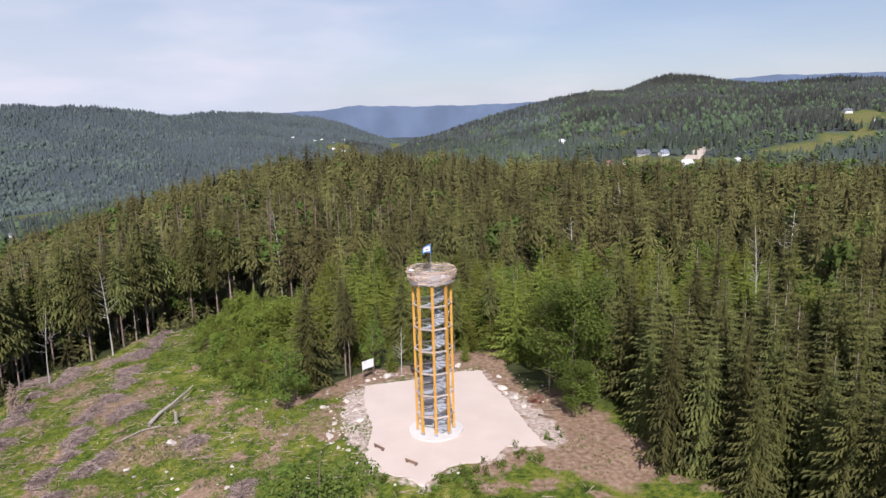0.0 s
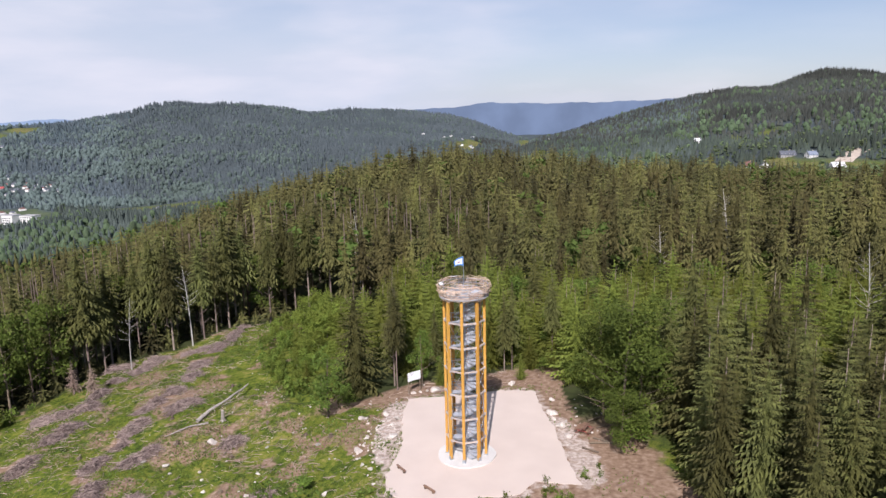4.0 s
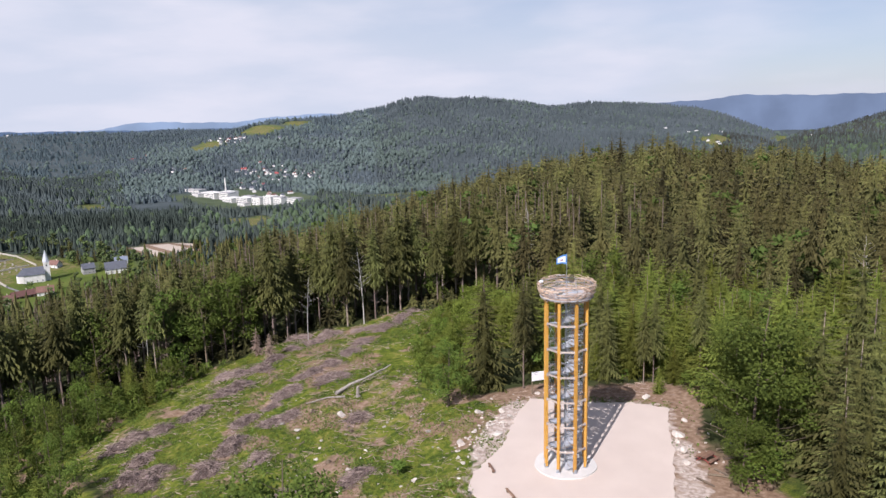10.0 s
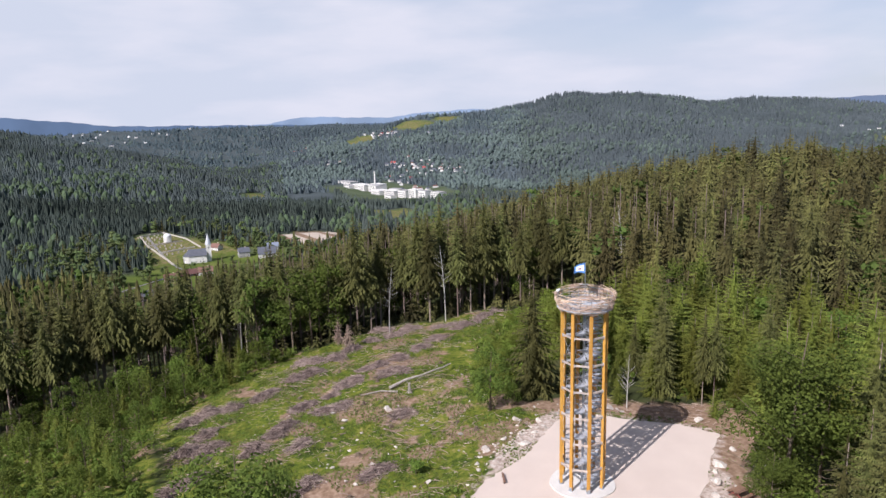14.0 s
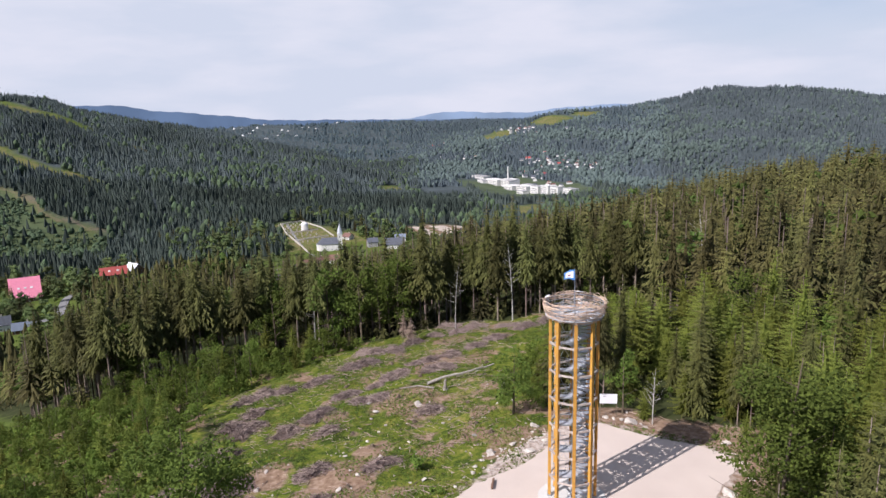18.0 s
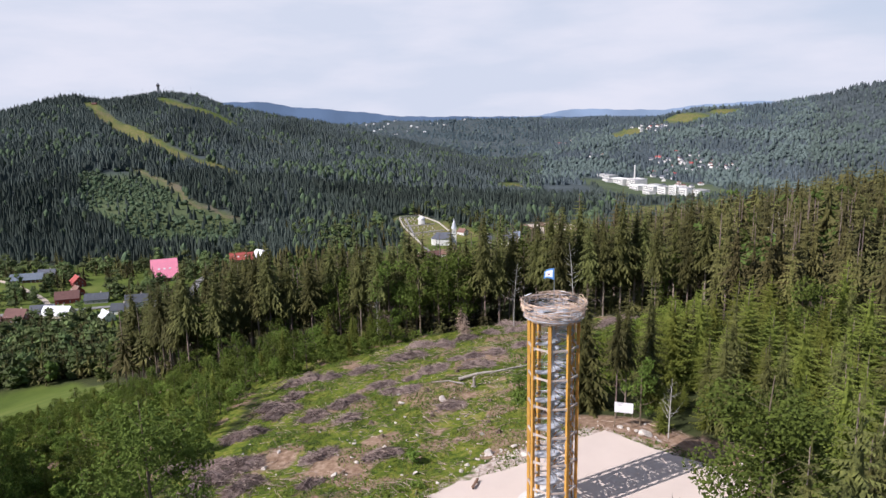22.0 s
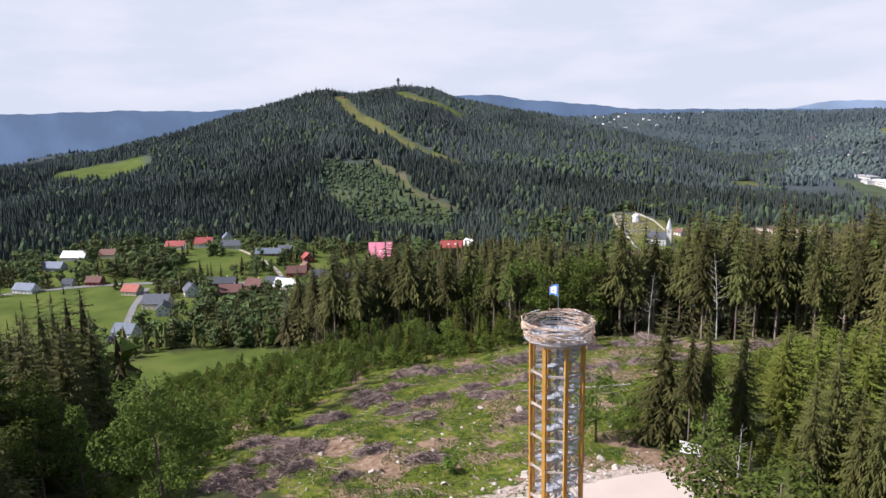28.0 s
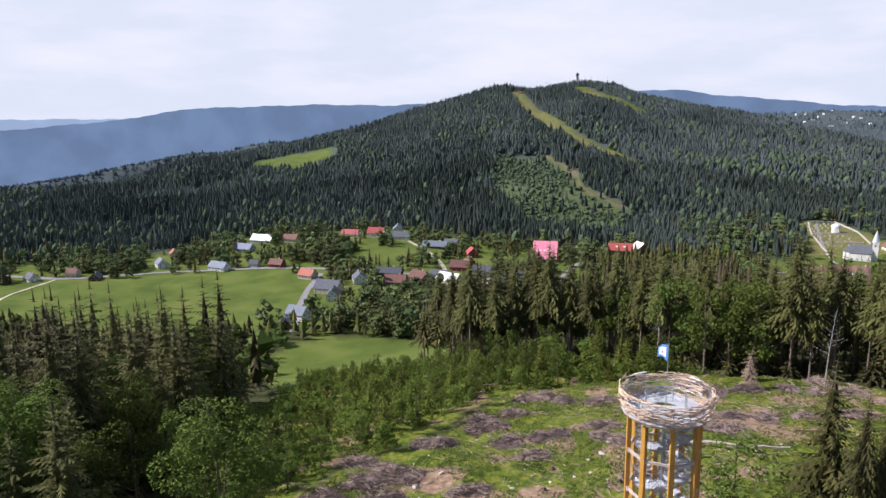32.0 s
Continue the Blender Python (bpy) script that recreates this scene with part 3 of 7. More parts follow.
def build_tower():
    t = thing("lookout_tower", "yellow timber lookout tower with a spiral stair and woven nest top", "tower")
    # concrete slab with a slightly uneven round edge
    bm = bmesh.new()
    low, high = [], []
    for k in range(40):
        a = 2 * math.pi * k / 40
        r = 3.2 + 0.05 * math.sin(3 * a + 1) + 0.03 * math.sin(7 * a)
        low.append(bm.verts.new((r * math.cos(a), r * math.sin(a), -0.15)))
        high.append(bm.verts.new(((r - 0.04) * math.cos(a), (r - 0.04) * math.sin(a), 0.14)))
    bm.faces.new(high)
    for k in range(40):
        bm.faces.new((low[k], low[(k + 1) % 40], high[(k + 1) % 40], high[k]))
    part("foundation_slab", bm, M_CONCRETE, t, "pale round concrete slab")
    # posts
    bm = bmesh.new()
    box(bm, 0, 0, 9.1, 0.27, 0.3, 17.8)
    bmesh.ops.bevel(bm, geom=bm.edges[:], offset=0.015, segments=1, affect="EDGES")
    col = bpy.data.meshes.new("post")
    bm.to_mesh(col)
    bm.free()
    col.materials.append(M_LARCH)
    bm = bmesh.new()
    box(bm, 0, 0, 0.2, 0.36, 0.4, 0.14)
    box(bm, 0.15, 0, 0.36, 0.03, 0.3, 0.34)
    box(bm, -0.15, 0, 0.36, 0.03, 0.3, 0.34)
    shoe = bpy.data.meshes.new("shoe")
    bm.to_mesh(shoe)
    bm.free()
    shoe.materials.append(M_STEEL)
    for k in range(8):
        a = -87 + 45 * k
        x, y, _ = polar(R_COL, a, 0)
        p = piece("post", col, t, "", pose(x, y, 0, 0, 0, a))
        piece("post_shoe", shoe, p, "galvanised steel shoe")
    # ring beams, radial beams and braces, level by level
    side = 2 * R_COL * math.sin(radians(22.5))
    bm = bmesh.new()
    box(bm, 0, 0, 0, 0.1, side - 0.22, 0.17)
    box(bm, 0.0, side / 2 - 0.16, -0.02, 0.16, 0.1, 0.3)
    box(bm, 0.0, -side / 2 + 0.16, -0.02, 0.16, 0.1, 0.3)
    beam = bpy.data.meshes.new("ring_beam")
    bm.to_mesh(beam)
    bm.free()
    beam.materials.append(M_BEAM)
    radial = rod_mesh("radial_beam", (0.12, 0, 0), (R_COL - 0.1, 0, 0), 0.065, M_STEEL, 4)
    for z in LEVELS + [DECK - 0.2]:
        for k in range(8):
            a = -87 + 45 * k + 22.5
            x, y, _ = polar(R_COL * math.cos(radians(22.5)) + 0.04, a, 0)
            piece("ring_beam", beam, t, "", pose(x, y, z, 0, 0, a))
        for k in range(0, 8, 2):
            piece("radial_beam", radial, t, "grey steel beam", pose(0, 0, z - 0.12, 0, 0, -87 + 45 * k + 45))
    rise = 2.62
    w = side
    brace = rod_mesh("brace", (0, -w / 2 + 0.1, -rise + 0.15), (0, w / 2 - 0.1, -0.1), 0.016, M_STEEL, 4)
    cross = rod_mesh("brace", (0, w / 2 - 0.1, -rise + 0.15), (0, -w / 2 + 0.1, -0.1), 0.016, M_STEEL, 4)
    for n, z in enumerate(LEVELS + [DECK - 0.2]):
        for k in range(8):
            a = -87 + 45 * k + 22.5
            x, y, _ = polar(R_COL * math.cos(radians(22.5)) - 0.06, a, 0)
            if n and (k + n) % 2 == 0:
                piece("brace", brace, t, "thin steel tie rod", pose(x, y, z, 0, 0, a))
                piece("brace", cross, t, "thin steel tie rod", pose(x, y, z, 0, 0, a))
    # spiral stair
    piece("stair_column", rod_mesh("stair_column", (0, 0, 0.1), (0, 0, DECK), 0.13, M_STEEL, 12), t, "grey steel centre column")
    bm = bmesh.new()
    va = []
    for r, half in ((0.14, 9), (1.68, 9.2)):
        for s in (-1, 1):
            va.append(polar(r, s * half, 0))
    for z in (0, 0.035):
        for p in va:
            bm.verts.new((p[0], p[1], z))
    bm.verts.ensure_lookup_table()
    v = bm.verts
    for f in ((0, 1, 3, 2), (4, 6, 7, 5), (0, 4, 5, 1), (2, 3, 7, 6), (0, 2, 6, 4), (1, 5, 7, 3)):
        bm.faces.new([v[i] for i in f])
    box(bm, 0.9, -0.22, -0.03, 1.45, 0.03, 0.07)
    tread = bpy.data.meshes.new("tread")
    bm.to_mesh(tread)
    bm.free()
    tread.materials.append(M_TREAD)
    baluster = rod_mesh("baluster", (1.69, 0, -0.1), (1.69, 0, 1.0), 0.012, M_STEEL, 4)
    steps = 102
    for k in range(steps):
        z, a = 0.3 + k * (DECK - 0.4) / steps, -60 + k * 360 / 15
        p = piece("tread", tread, t, "grey steel grating tread", pose(0, 0, z, 0, 0, a))
        piece("baluster", baluster, p, "thin steel baluster")
    for turn in range(7):
        kk = np.arange(16) + turn * 15
        for lift, r, name in ((1.05, 0.024, "handrail"), (0.55, 0.013, "mid_rail")):
            pts = [polar(1.71, -60 + k * 24, 0.3 + k * (DECK - 0.4) / steps + lift) for k in kk if k <= steps]
            if len(pts) > 2:
                v, q = tube(pts, r, r, 6)
                piece(name, mesh_from(name, v, q, M_STEEL, True), t, "grey steel rail")
        pts = np.array([polar(1.73, -60 + k * 24, 0.3 + k * (DECK - 0.4) / steps) for k in kk if k <= steps])
        n = len(pts)
        vs = np.concatenate([pts + (0, 0, 0.05), pts - (0, 0, 0.07), pts * (0.985, 0.985, 1) + (0, 0, 0.05), pts * (0.985, 0.985, 1) - (0, 0, 0.07)])
        i = np.arange(n - 1)
        q = np.concatenate([np.stack([i + a0 * n, i + 1 + a0 * n, i + 1 + b0 * n, i + b0 * n], -1) for a0, b0 in ((0, 1), (1, 3), (3, 2), (2, 0))])
        piece("stringer", mesh_from("stringer", vs, q, M_STEEL), t, "curved grey steel stringer")
    # viewing deck
    bm = bmesh.new()
    for k in range(24):
        a0, a1 = 2 * math.pi * k / 24, 2 * math.pi * (k + 1) / 24
        vv = []
        for z in (DECK, DECK + 0.06):
            for r, a in ((1.0, a0), (2.62, a0), (2.62, a1), (1.0, a1)):
                vv.append(bm.verts.new((r * math.cos(a), r * math.sin(a), z)))
        bm.faces.new(vv[4:])
        bm.faces.new(vv[3::-1])
        bm.faces.new((vv[1], vv[2], vv[6], vv[5]))
        bm.faces.new((vv[0], vv[4], vv[7], vv[3]))
    bmesh.ops.remove_doubles(bm, verts=bm.verts[:], dist=0.001)
    part("deck", bm, M_DECK, t, "round grey grating deck")
    half = bmesh.new()
    box(half, 0.3, 0, DECK + 0.03, 1.6, 2.0, 0.05)
    part("deck_hatch", half, M_DECK, t, "grey deck plate over the stair")
    up = rod_mesh("rail_post", (0, 0, DECK), (0, 0, DECK + 1.25), 0.025, M_STEEL, 5)
    for k in range(16):
        x, y, _ = polar(2.55, k * 22.5, 0)
        piece("rail_post", up, t, "grey steel post", pose(x, y, 0))
    for z in (0.45, 0.8, 1.2):
        v, q = tube([polar(2.55, d, DECK + z) for d in range(0, 361, 15)], 0.025, 0.025, 5)
        piece("deck_rail", mesh_from("deck_rail", v, q, M_STEEL, True), t, "grey steel ring rail")
    for z in (0.35, 0.7, 1.05):
        v, q = tube([polar(1.25, d, DECK + z) for d in range(60, 331, 15)] + [(0.4, -1.1, DECK + z)], 0.022, 0.022, 5)
        piece("stairhead_rail", mesh_from("stairhead_rail", v, q, M_STEEL, True), t, "grey steel rail")
    for d in range(60, 331, 45):
        x, y, _ = polar(1.25, d, 0)
        piece("stairhead_post", rod_mesh("stairhead_post", (x, y, DECK), (x, y, DECK + 1.05), 0.022, M_STEEL, 5), t, "grey steel post")
    # the woven nest
    rng = np.random.default_rng(11)
    sticks = []
    for k in range(18):
        span, thick = rng.uniform(30, 66), rng.uniform(0.018, 0.038)
        d = np.linspace(-span / 2, span / 2, 7)
        wob, bow = rng.uniform(-0.08, 0.08, 7).cumsum() * 0.5, rng.uniform(-0.25, 0.25)
        kick = rng.uniform(0, 0.22)
        pts = [((2.62 + wob[i] + kick * (abs(i - 3) / 3) ** 2) * math.cos(radians(a)), (2.62 + wob[i] + kick * (abs(i - 3) / 3) ** 2) * math.sin(radians(a)), bow * (a / span) + 0.05 * math.sin(i * 1.9 + k)) for i, a in enumerate(d)]
        v, q = tube(pts, thick, thick * 0.6, 5)
        sticks.append(mesh_from("stick", v, q, M_NEST, True, {"tint": np.full(len(v), rng.uniform())}))
    for k in range(300):
        f = rng.uniform() ** 1.3
        z = DECK - 0.22 + f * 1.66
        s = 0.885 + 0.15 * math.sin(min(f * 1.9, 1.57)) + rng.uniform(-0.03, 0.03)
        m = Matrix.Translation((0, 0, z)) @ Matrix.Rotation(rng.uniform(0, 6.283), 4, "Z") @ Matrix.Diagonal((s, s, rng.choice([-1, 1]), 1))
        piece("stick", sticks[k % 18], t, "peeled pale stick", m)
    # sloping panels on the rim
    bm = bmesh.new()
    box(bm, 0, 0, 0, 0.34, 0.8, 0.03)
    rim_panel = bpy.data.meshes.new("rim_panel")
    bm.to_mesh(rim_panel)
    bm.free()
    rim_panel.materials.append(M_PANEL)
    for a in (125, 210):
        x, y, _ = polar(2.5, a, 0)
        piece("rim_panel", rim_panel, t, "white orientation panel", pose(x, y, DECK + 1.48, 0, 18, a))
    # flag
    pole = piece("flagpole", rod_mesh("flagpole", (0, 0, DECK), (0, 0, 22.25), 0.035, M_STEEL, 8), t, "slim grey flagpole")
    d = np.array([-0.87, -0.5, 0])
    wave = []
    for i in range(9):
        for j in range(7):
            s, h = i / 8, j / 6
            off = d * s * 1.0 + np.array([0.5, -0.87, 0]) * 0.07 * math.sin(5 * s + h)
            wave.append(off + (0, 0, 22.2 - 1.0 * h * (1 - 0.4 * s) - 0.45 * s * s))
    wave = np.array(wave)
    q = [(i * 7 + j, i * 7 + j + 1, (i + 1) * 7 + j + 1, (i + 1) * 7 + j) for i in range(8) for j in range(6)]
    back = wave + (-0.003, 0.006, 0)
    piece("flag", mesh_from("flag", np.concatenate([wave, back]), q + [tuple(k + 63 for k in f[::-1]) for f in q], M_BLUE, True), pole, "blue flag with a white and red emblem")
    for name, m, lo, hi, out in (("emblem", M_WHITE, (1, 1), (7, 5), 0.012), ("emblem_centre", M_RED, (3, 3), (5, 4), 0.02)):
        for s in (-1, 1):
            idx = [(i, j) for i in range(lo[0], hi[0]) for j in range(lo[1], hi[1])]
            f = [(i * 7 + j, i * 7 + j + 1, (i + 1) * 7 + j + 1, (i + 1) * 7 + j) for i, j in idx]
            piece(name, mesh_from(name, wave + (-0.5 * s * out, 0.87 * s * out, 0), f, m, True), pole, "plain emblem patch")
    return t


build_tower()

# ---------------------------------------------------------------- trees
RNG = np.random.default_rng(5)


def spruce_crown(rng, h, base, tiers, per, reach, segs, droop=0.35, ragged=0.25, core=0.5):
    """Triangles of a conifer's crown: tiers of drooping boughs, each a toothed frond."""
    f = np.linspace(0, 1, tiers)
    vs, fs, o = [], [], 0
    for i, fi in enumerate(f):
        z = base + (h - base) * (fi ** 0.92) * 0.985
        n = max(3, int(round(per * (1 - 0.55 * fi))))
        turn = rng.uniform(0, 6.28)
        a = turn + np.arange(n) * 2 * np.pi / n + rng.uniform(-0.3, 0.3, n)
        length = reach * ((1 - fi) ** 0.78 * min(1, 0.66 + fi * 3.0) + 0.055) * rng.uniform(1 - ragged, 1 + ragged, n)
        zz = z + rng.uniform(-0.3, 0.3, n) * (h - base) / tiers
        s = np.linspace(0, 1, segs + 1)
        rad = length[:, None] * s
        dz = length[:, None] * ((0.28 * fi - 0.1) * s - droop * (1 - 0.6 * fi) * s**1.5 + 0.12 * s**4)
        ax = np.stack([rad * np.cos(a)[:, None], rad * np.sin(a)[:, None], zz[:, None] + dz], -1)
        side = np.stack([-np.sin(a), np.cos(a), 0 * a], -1)
        wide = (length * rng.uniform(0.24, 0.36, n) * (4.0 / max(segs, 4)) ** 1.35)[:, None] * (1.05 - 0.85 * s[:-1]) + 0.04
        fwd = ax[:, 1:] + (ax[:, 1:] - ax[:, :-1]) * 0.35
        hang = (wide * rng.uniform(0.45, 1.05, wide.shape))[..., None] * [0, 0, 1]
        lt = fwd + side[:, None] * wide[..., None] - hang
        rt = fwd - side[:, None] * wide[..., None] - hang
        p0, p1 = ax[:, :-1], ax[:, 1:]
        tri = np.stack([p0, p1, lt, p1, p0, rt], 2).reshape(-1, 3)
        vs.append(tri)
        fs.append(np.arange(len(tri)).reshape(-1, 3) + o)
        o += len(tri)
    rings, m = [], 7 if segs > 2 else 4                     # solid inner cone, added to stop sunlight passing through the crown
    for cf in (0.0, 0.12, 0.4, 0.7):
        cr = core * reach * ((1 - cf) ** 0.9 * min(1, 0.68 + cf * 3.0)) * rng.uniform(0.75, 1.2, m)
        ca = np.arange(m) * 2 * np.pi / m + cf * 3
        rings.append(np.stack([cr * np.cos(ca), cr * np.sin(ca), base + (h - base) * cf + rng.uniform(-0.02, 0.02, m) * h - 0.1 * reach], -1))
    vs.append(np.concatenate(rings + [[[0, 0, h * 0.92]]]))
    for k in range(4):
        for j in range(m):
            i0, i1 = o + k * m + j, o + k * m + (j + 1) % m
            fs.append(np.array([(i0, i1, i1 + m), (i0, i1 + m, i0 + m)] if k < 3 else [(i0, i1, o + 4 * m)]))
    o += 4 * m + 1
    tip = np.array([[0.12, 0, h * 0.93], [-0.06, 0.1, h * 0.93], [-0.06, -0.1, h * 0.93], [0, 0, h * 1.02]])
    vs.append(tip)
    fs.append(np.array([(0, 1, 3), (1, 2, 3), (2, 0, 3)]) + o)
    return np.concatenate(vs), np.concatenate(fs)


def leaf_crown(rng, clumps, leaves, size, heart=0.0):
    """Small leaf sprays scattered over clumps, each clump (centre, radius)."""
    total = sum(r**2 for _, r in clumps)
    vs = []
    for c, r in clumps:
        n = max(8, int(leaves * r**2 / total))
        d = rng.normal(size=(n, 3))
        d /= np.linalg.norm(d, axis=1, keepdims=True)
        p = np.asarray(c) + d * r * (rng.uniform(0.35, 1.0, (n, 1)) ** 0.45) * [1, 1, 0.85]
        nrm = d * 0.5 + rng.normal(size=(n, 3)) * 0.6 + [0, 0, 0.5]
        nrm /= np.linalg.norm(nrm, axis=1, keepdims=True)
        u = np.cross(nrm, rng.normal(size=(n, 3)))
        u /= np.linalg.norm(u, axis=1, keepdims=True)
        w = np.cross(nrm, u)
        k = (size * rng.uniform(0.55, 1.25, (n, 1)))
        vs.append(np.stack([p + u * k, p + w * k * 0.55 - u * k * 0.2, p - u * k * 0.9 + nrm * k * 0.2, p - w * k * 0.55 - u * k * 0.1], 1).reshape(-1, 3))
    v = np.concatenate(vs)
    q = np.arange(len(v)).reshape(-1, 4)
    f = np.concatenate([q[:, [0, 1, 2]], q[:, [0, 2, 3]]])
    if not heart:
        return v, f
    # solid cores added inside the clumps, to block light and round the shading
    eight = np.array([(0, 2, 4), (2, 1, 4), (1, 3, 4), (3, 0, 4), (2, 0, 5), (1, 2, 5), (3, 1, 5), (0, 3, 5)])
    arms = np.array([(1, 0, 0), (-1, 0, 0), (0, 1, 0), (0, -1, 0), (0, 0, 0.85), (0, 0, -0.85)])
    hearts = np.concatenate([np.asarray(c) + arms * r * heart * rng.uniform(0.8, 1.1, (6, 1)) for c, r in clumps])
    hf = (eight[None] + (np.arange(len(clumps)) * 6)[:, None, None]).reshape(-1, 3) + len(v)
    return np.concatenate([v, hearts]), np.concatenate([f, hf])


def trunk_mesh(rng, h, r, lean=0.02, limbs=0, start=0.3, spread=0.35, material=None, sides=6):
    zz = np.linspace(-0.3, h, 7)
    bend = rng.uniform(-1, 1, 2) * lean * h
    p = np.stack([bend[0] * (zz / h) ** 2, bend[1] * (zz / h) ** 2, zz], -1)
    got = [tube(p, r, r * 0.15, sides)]
    for k in range(limbs):
        f = start + (0.92 - start) * (k + rng.uniform(0, 0.6)) / max(limbs, 1)
        a, ln = rng.uniform(0, 6.28), h * spread * (1.15 - f) * rng.uniform(0.7, 1.2)
        b = np.array([bend[0] * f * f, bend[1] * f * f, h * f])
        tip = b + [ln * math.cos(a), ln * math.sin(a), ln * rng.uniform(0.35, 0.9)]
        mid = (b + tip) / 2 + [0, 0, -0.06 * ln]
        got.append(tube([b, mid, tip], r * 0.42 * (1.1 - f), r * 0.06, 4))
    return mesh_from("trunk", *merge(got), material or M_BARK, True)


def tree_kind(name, label, crown_v, crown_f, crown_m, trunk, category="tree", group=""):
    t = thing(name, label, category, pose(0, 0, -900), group)
    piece("trunk", trunk, t)
    piece("crown", mesh_from("crown", crown_v, crown_f, crown_m), t)
    return t


M_SCRUB = mat("scrub_leaves", (0.178, 0.232, 0.042), 0.75, (0.09, 0.13, 0.026), 0.15, 3, 0.0, tint=0.32, spec=0.1, island=True, thin=0.35)
M_SAPLING = mat("sapling_leaves", (0.17, 0.225, 0.038), 0.75, (0.075, 0.115, 0.022), 0.6, 5, 0.0, tint=0.34, spec=0.1, thin=0.25)
M_THICKET = mat("thicket_leaves", (0.245, 0.3, 0.052), 0.75, (0.12, 0.165, 0.03), 0.6, 5, 0.0, tint=0.32, spec=0.1, thin=0.35)
M_YOUNG = mat("young_conifer_needles", (0.195, 0.218, 0.038), 0.7, (0.08, 0.1, 0.021), 0.6, 6, 0.0, tint=0.34, spec=0.1, thin=0.22)
M_TRUNK = mat("spruce_bark", (0.3, 0.235, 0.19), 0.95, (0.16, 0.12, 0.1), 1.2, 9, 0.5, tint=0.35, dist=0.02)
M_BIRCH = mat("silver_bark", (0.55, 0.52, 0.47), 0.85, (0.3, 0.28, 0.25), 1.5, 6, 0.3, tint=0.15)
M_BROWN = mat("dry_needles", (0.3, 0.22, 0.16), 0.9, (0.18, 0.13, 0.1), 1, 8, 0.0, tint=0.2)

KINDS = {}


def kinds():
    for k in range(4):           # tall old spruces with bare lower stems
        h = (25.5, 24, 27, 23)[k]
        KINDS["old", k] = tree_kind("spruce_tree", "tall old spruce with a bare lower trunk", *spruce_crown(RNG, h, h * (0.36, 0.46, 0.3, 0.4)[k], 25, 9, (3.5, 3.1, 3.6, 3.0)[k], 4, 0.66, 0.42, 0.4), M_SPRUCE,
                                    trunk_mesh(RNG, h * 0.97, 0.24, 0.012, 12, 0.12, 0.07, M_TRUNK), group="forest trees")
    for k in range(4):           # spruces clad to the ground
        h = (17, 15, 19, 13.5)[k]
        KINDS["full", k] = tree_kind("spruce_tree", "dense green spruce with boughs down to the ground", *spruce_crown(RNG, h, 0.5, 24, 12, (3.1, 2.8, 3.3, 2.7)[k], 5, 0.46, 0.3, 0.4), M_SPRUCE, trunk_mesh(RNG, h * 0.97, 0.2, 0.01, 0, material=M_TRUNK), group="forest trees")
    for k in range(3):           # young light-green conifers
        h = (9.5, 11.5, 7.5)[k]
        KINDS["young", k] = tree_kind("young_conifer", "light green young conifer at the forest edge", *spruce_crown(RNG, h, 0.5, 20, 11, (2.5, 2.7, 2.25)[k], 6, 0.14, 0.32, 0.36), M_YOUNG, trunk_mesh(RNG, h * 0.95, 0.12, 0.02, 0, material=M_TRUNK), group="young trees")
    for k in range(4):           # broadleaved trees
        h = (15.5, 11, 8.5, 13)[k]
        wide = (4.4, 3.2, 2.6, 3.4)[k]
        clumps = []
        for _ in range((26, 18, 14, 22)[k]):
            f = RNG.uniform(0.22, 0.95)
            a, rr = RNG.uniform(0, 6.28), wide * math.sin(min(math.pi * (1.05 - f) / 0.95, 2.6)) ** 0.6 * RNG.uniform(0.25, 0.85) if f < 0.97 else 0
            clumps.append(((rr * math.cos(a), rr * math.sin(a), h * f), wide * RNG.uniform(0.24, 0.4)))
        KINDS["leaf", k] = tree_kind("broadleaf_tree", "leafy green broadleaved tree", *leaf_crown(RNG, clumps, (8600, 1600, 1200, 3900)[k], (0.145, 0.21, 0.2, 0.175)[k]), M_LEAF, trunk_mesh(RNG, h * 0.92, 0.17, 0.04, 12, 0.18, 0.3), group="broadleaved trees")
    for k in range(3):           # bushes and saplings
        h = (3.6, 5.2, 2.4)[k]
        clumps = []
        for _ in range((9, 12, 7)[k]):
            f, a = RNG.uniform(0.12, 0.9), RNG.uniform(0, 6.28)
            rr = h * 0.34 * (1.1 - f) * RNG.uniform(0.3, 1)
            clumps.append(((rr * math.cos(a), rr * math.sin(a), h * f), h * RNG.uniform(0.13, 0.22)))
        KINDS["bush", k] = tree_kind("sapling", "leafy green sapling on the cleared slope", *leaf_crown(RNG, clumps, (700, 850, 480)[k], 0.155), M_SAPLING, trunk_mesh(RNG, h * 0.62, 0.04, 0.05, 0), "sapling", "saplings")
    for k in range(2):           # dry brown spruces
        h = (6.6, 5.2)[k]
        KINDS["dry", k] = tree_kind("dead_spruce", "small dead spruce with brown needles", *spruce_crown(RNG, h, 1.0, 17, 7, 1.3, 3, 0.6, 0.45, 0.3), M_BROWN, trunk_mesh(RNG, h, 0.09, 0.01, 8, 0.1, 0.15, M_DEADWOOD), group="dead trees")
    for k in range(2):           # bare grey trees
        h = (17, 7)[k]
        t = thing("bare_tree", "bare grey dead tree among spruces", "tree", pose(0, 0, -900), "dead trees")
        piece("trunk", trunk_mesh(RNG, h, 0.16 if k == 0 else 0.1, 0.07 if k == 0 else 0.03, 26 if k == 0 else 22, 0.42 if k == 0 else 0.3, 0.24 if k == 0 else 0.35, M_BIRCH), t)
        KINDS["bare", k] = t
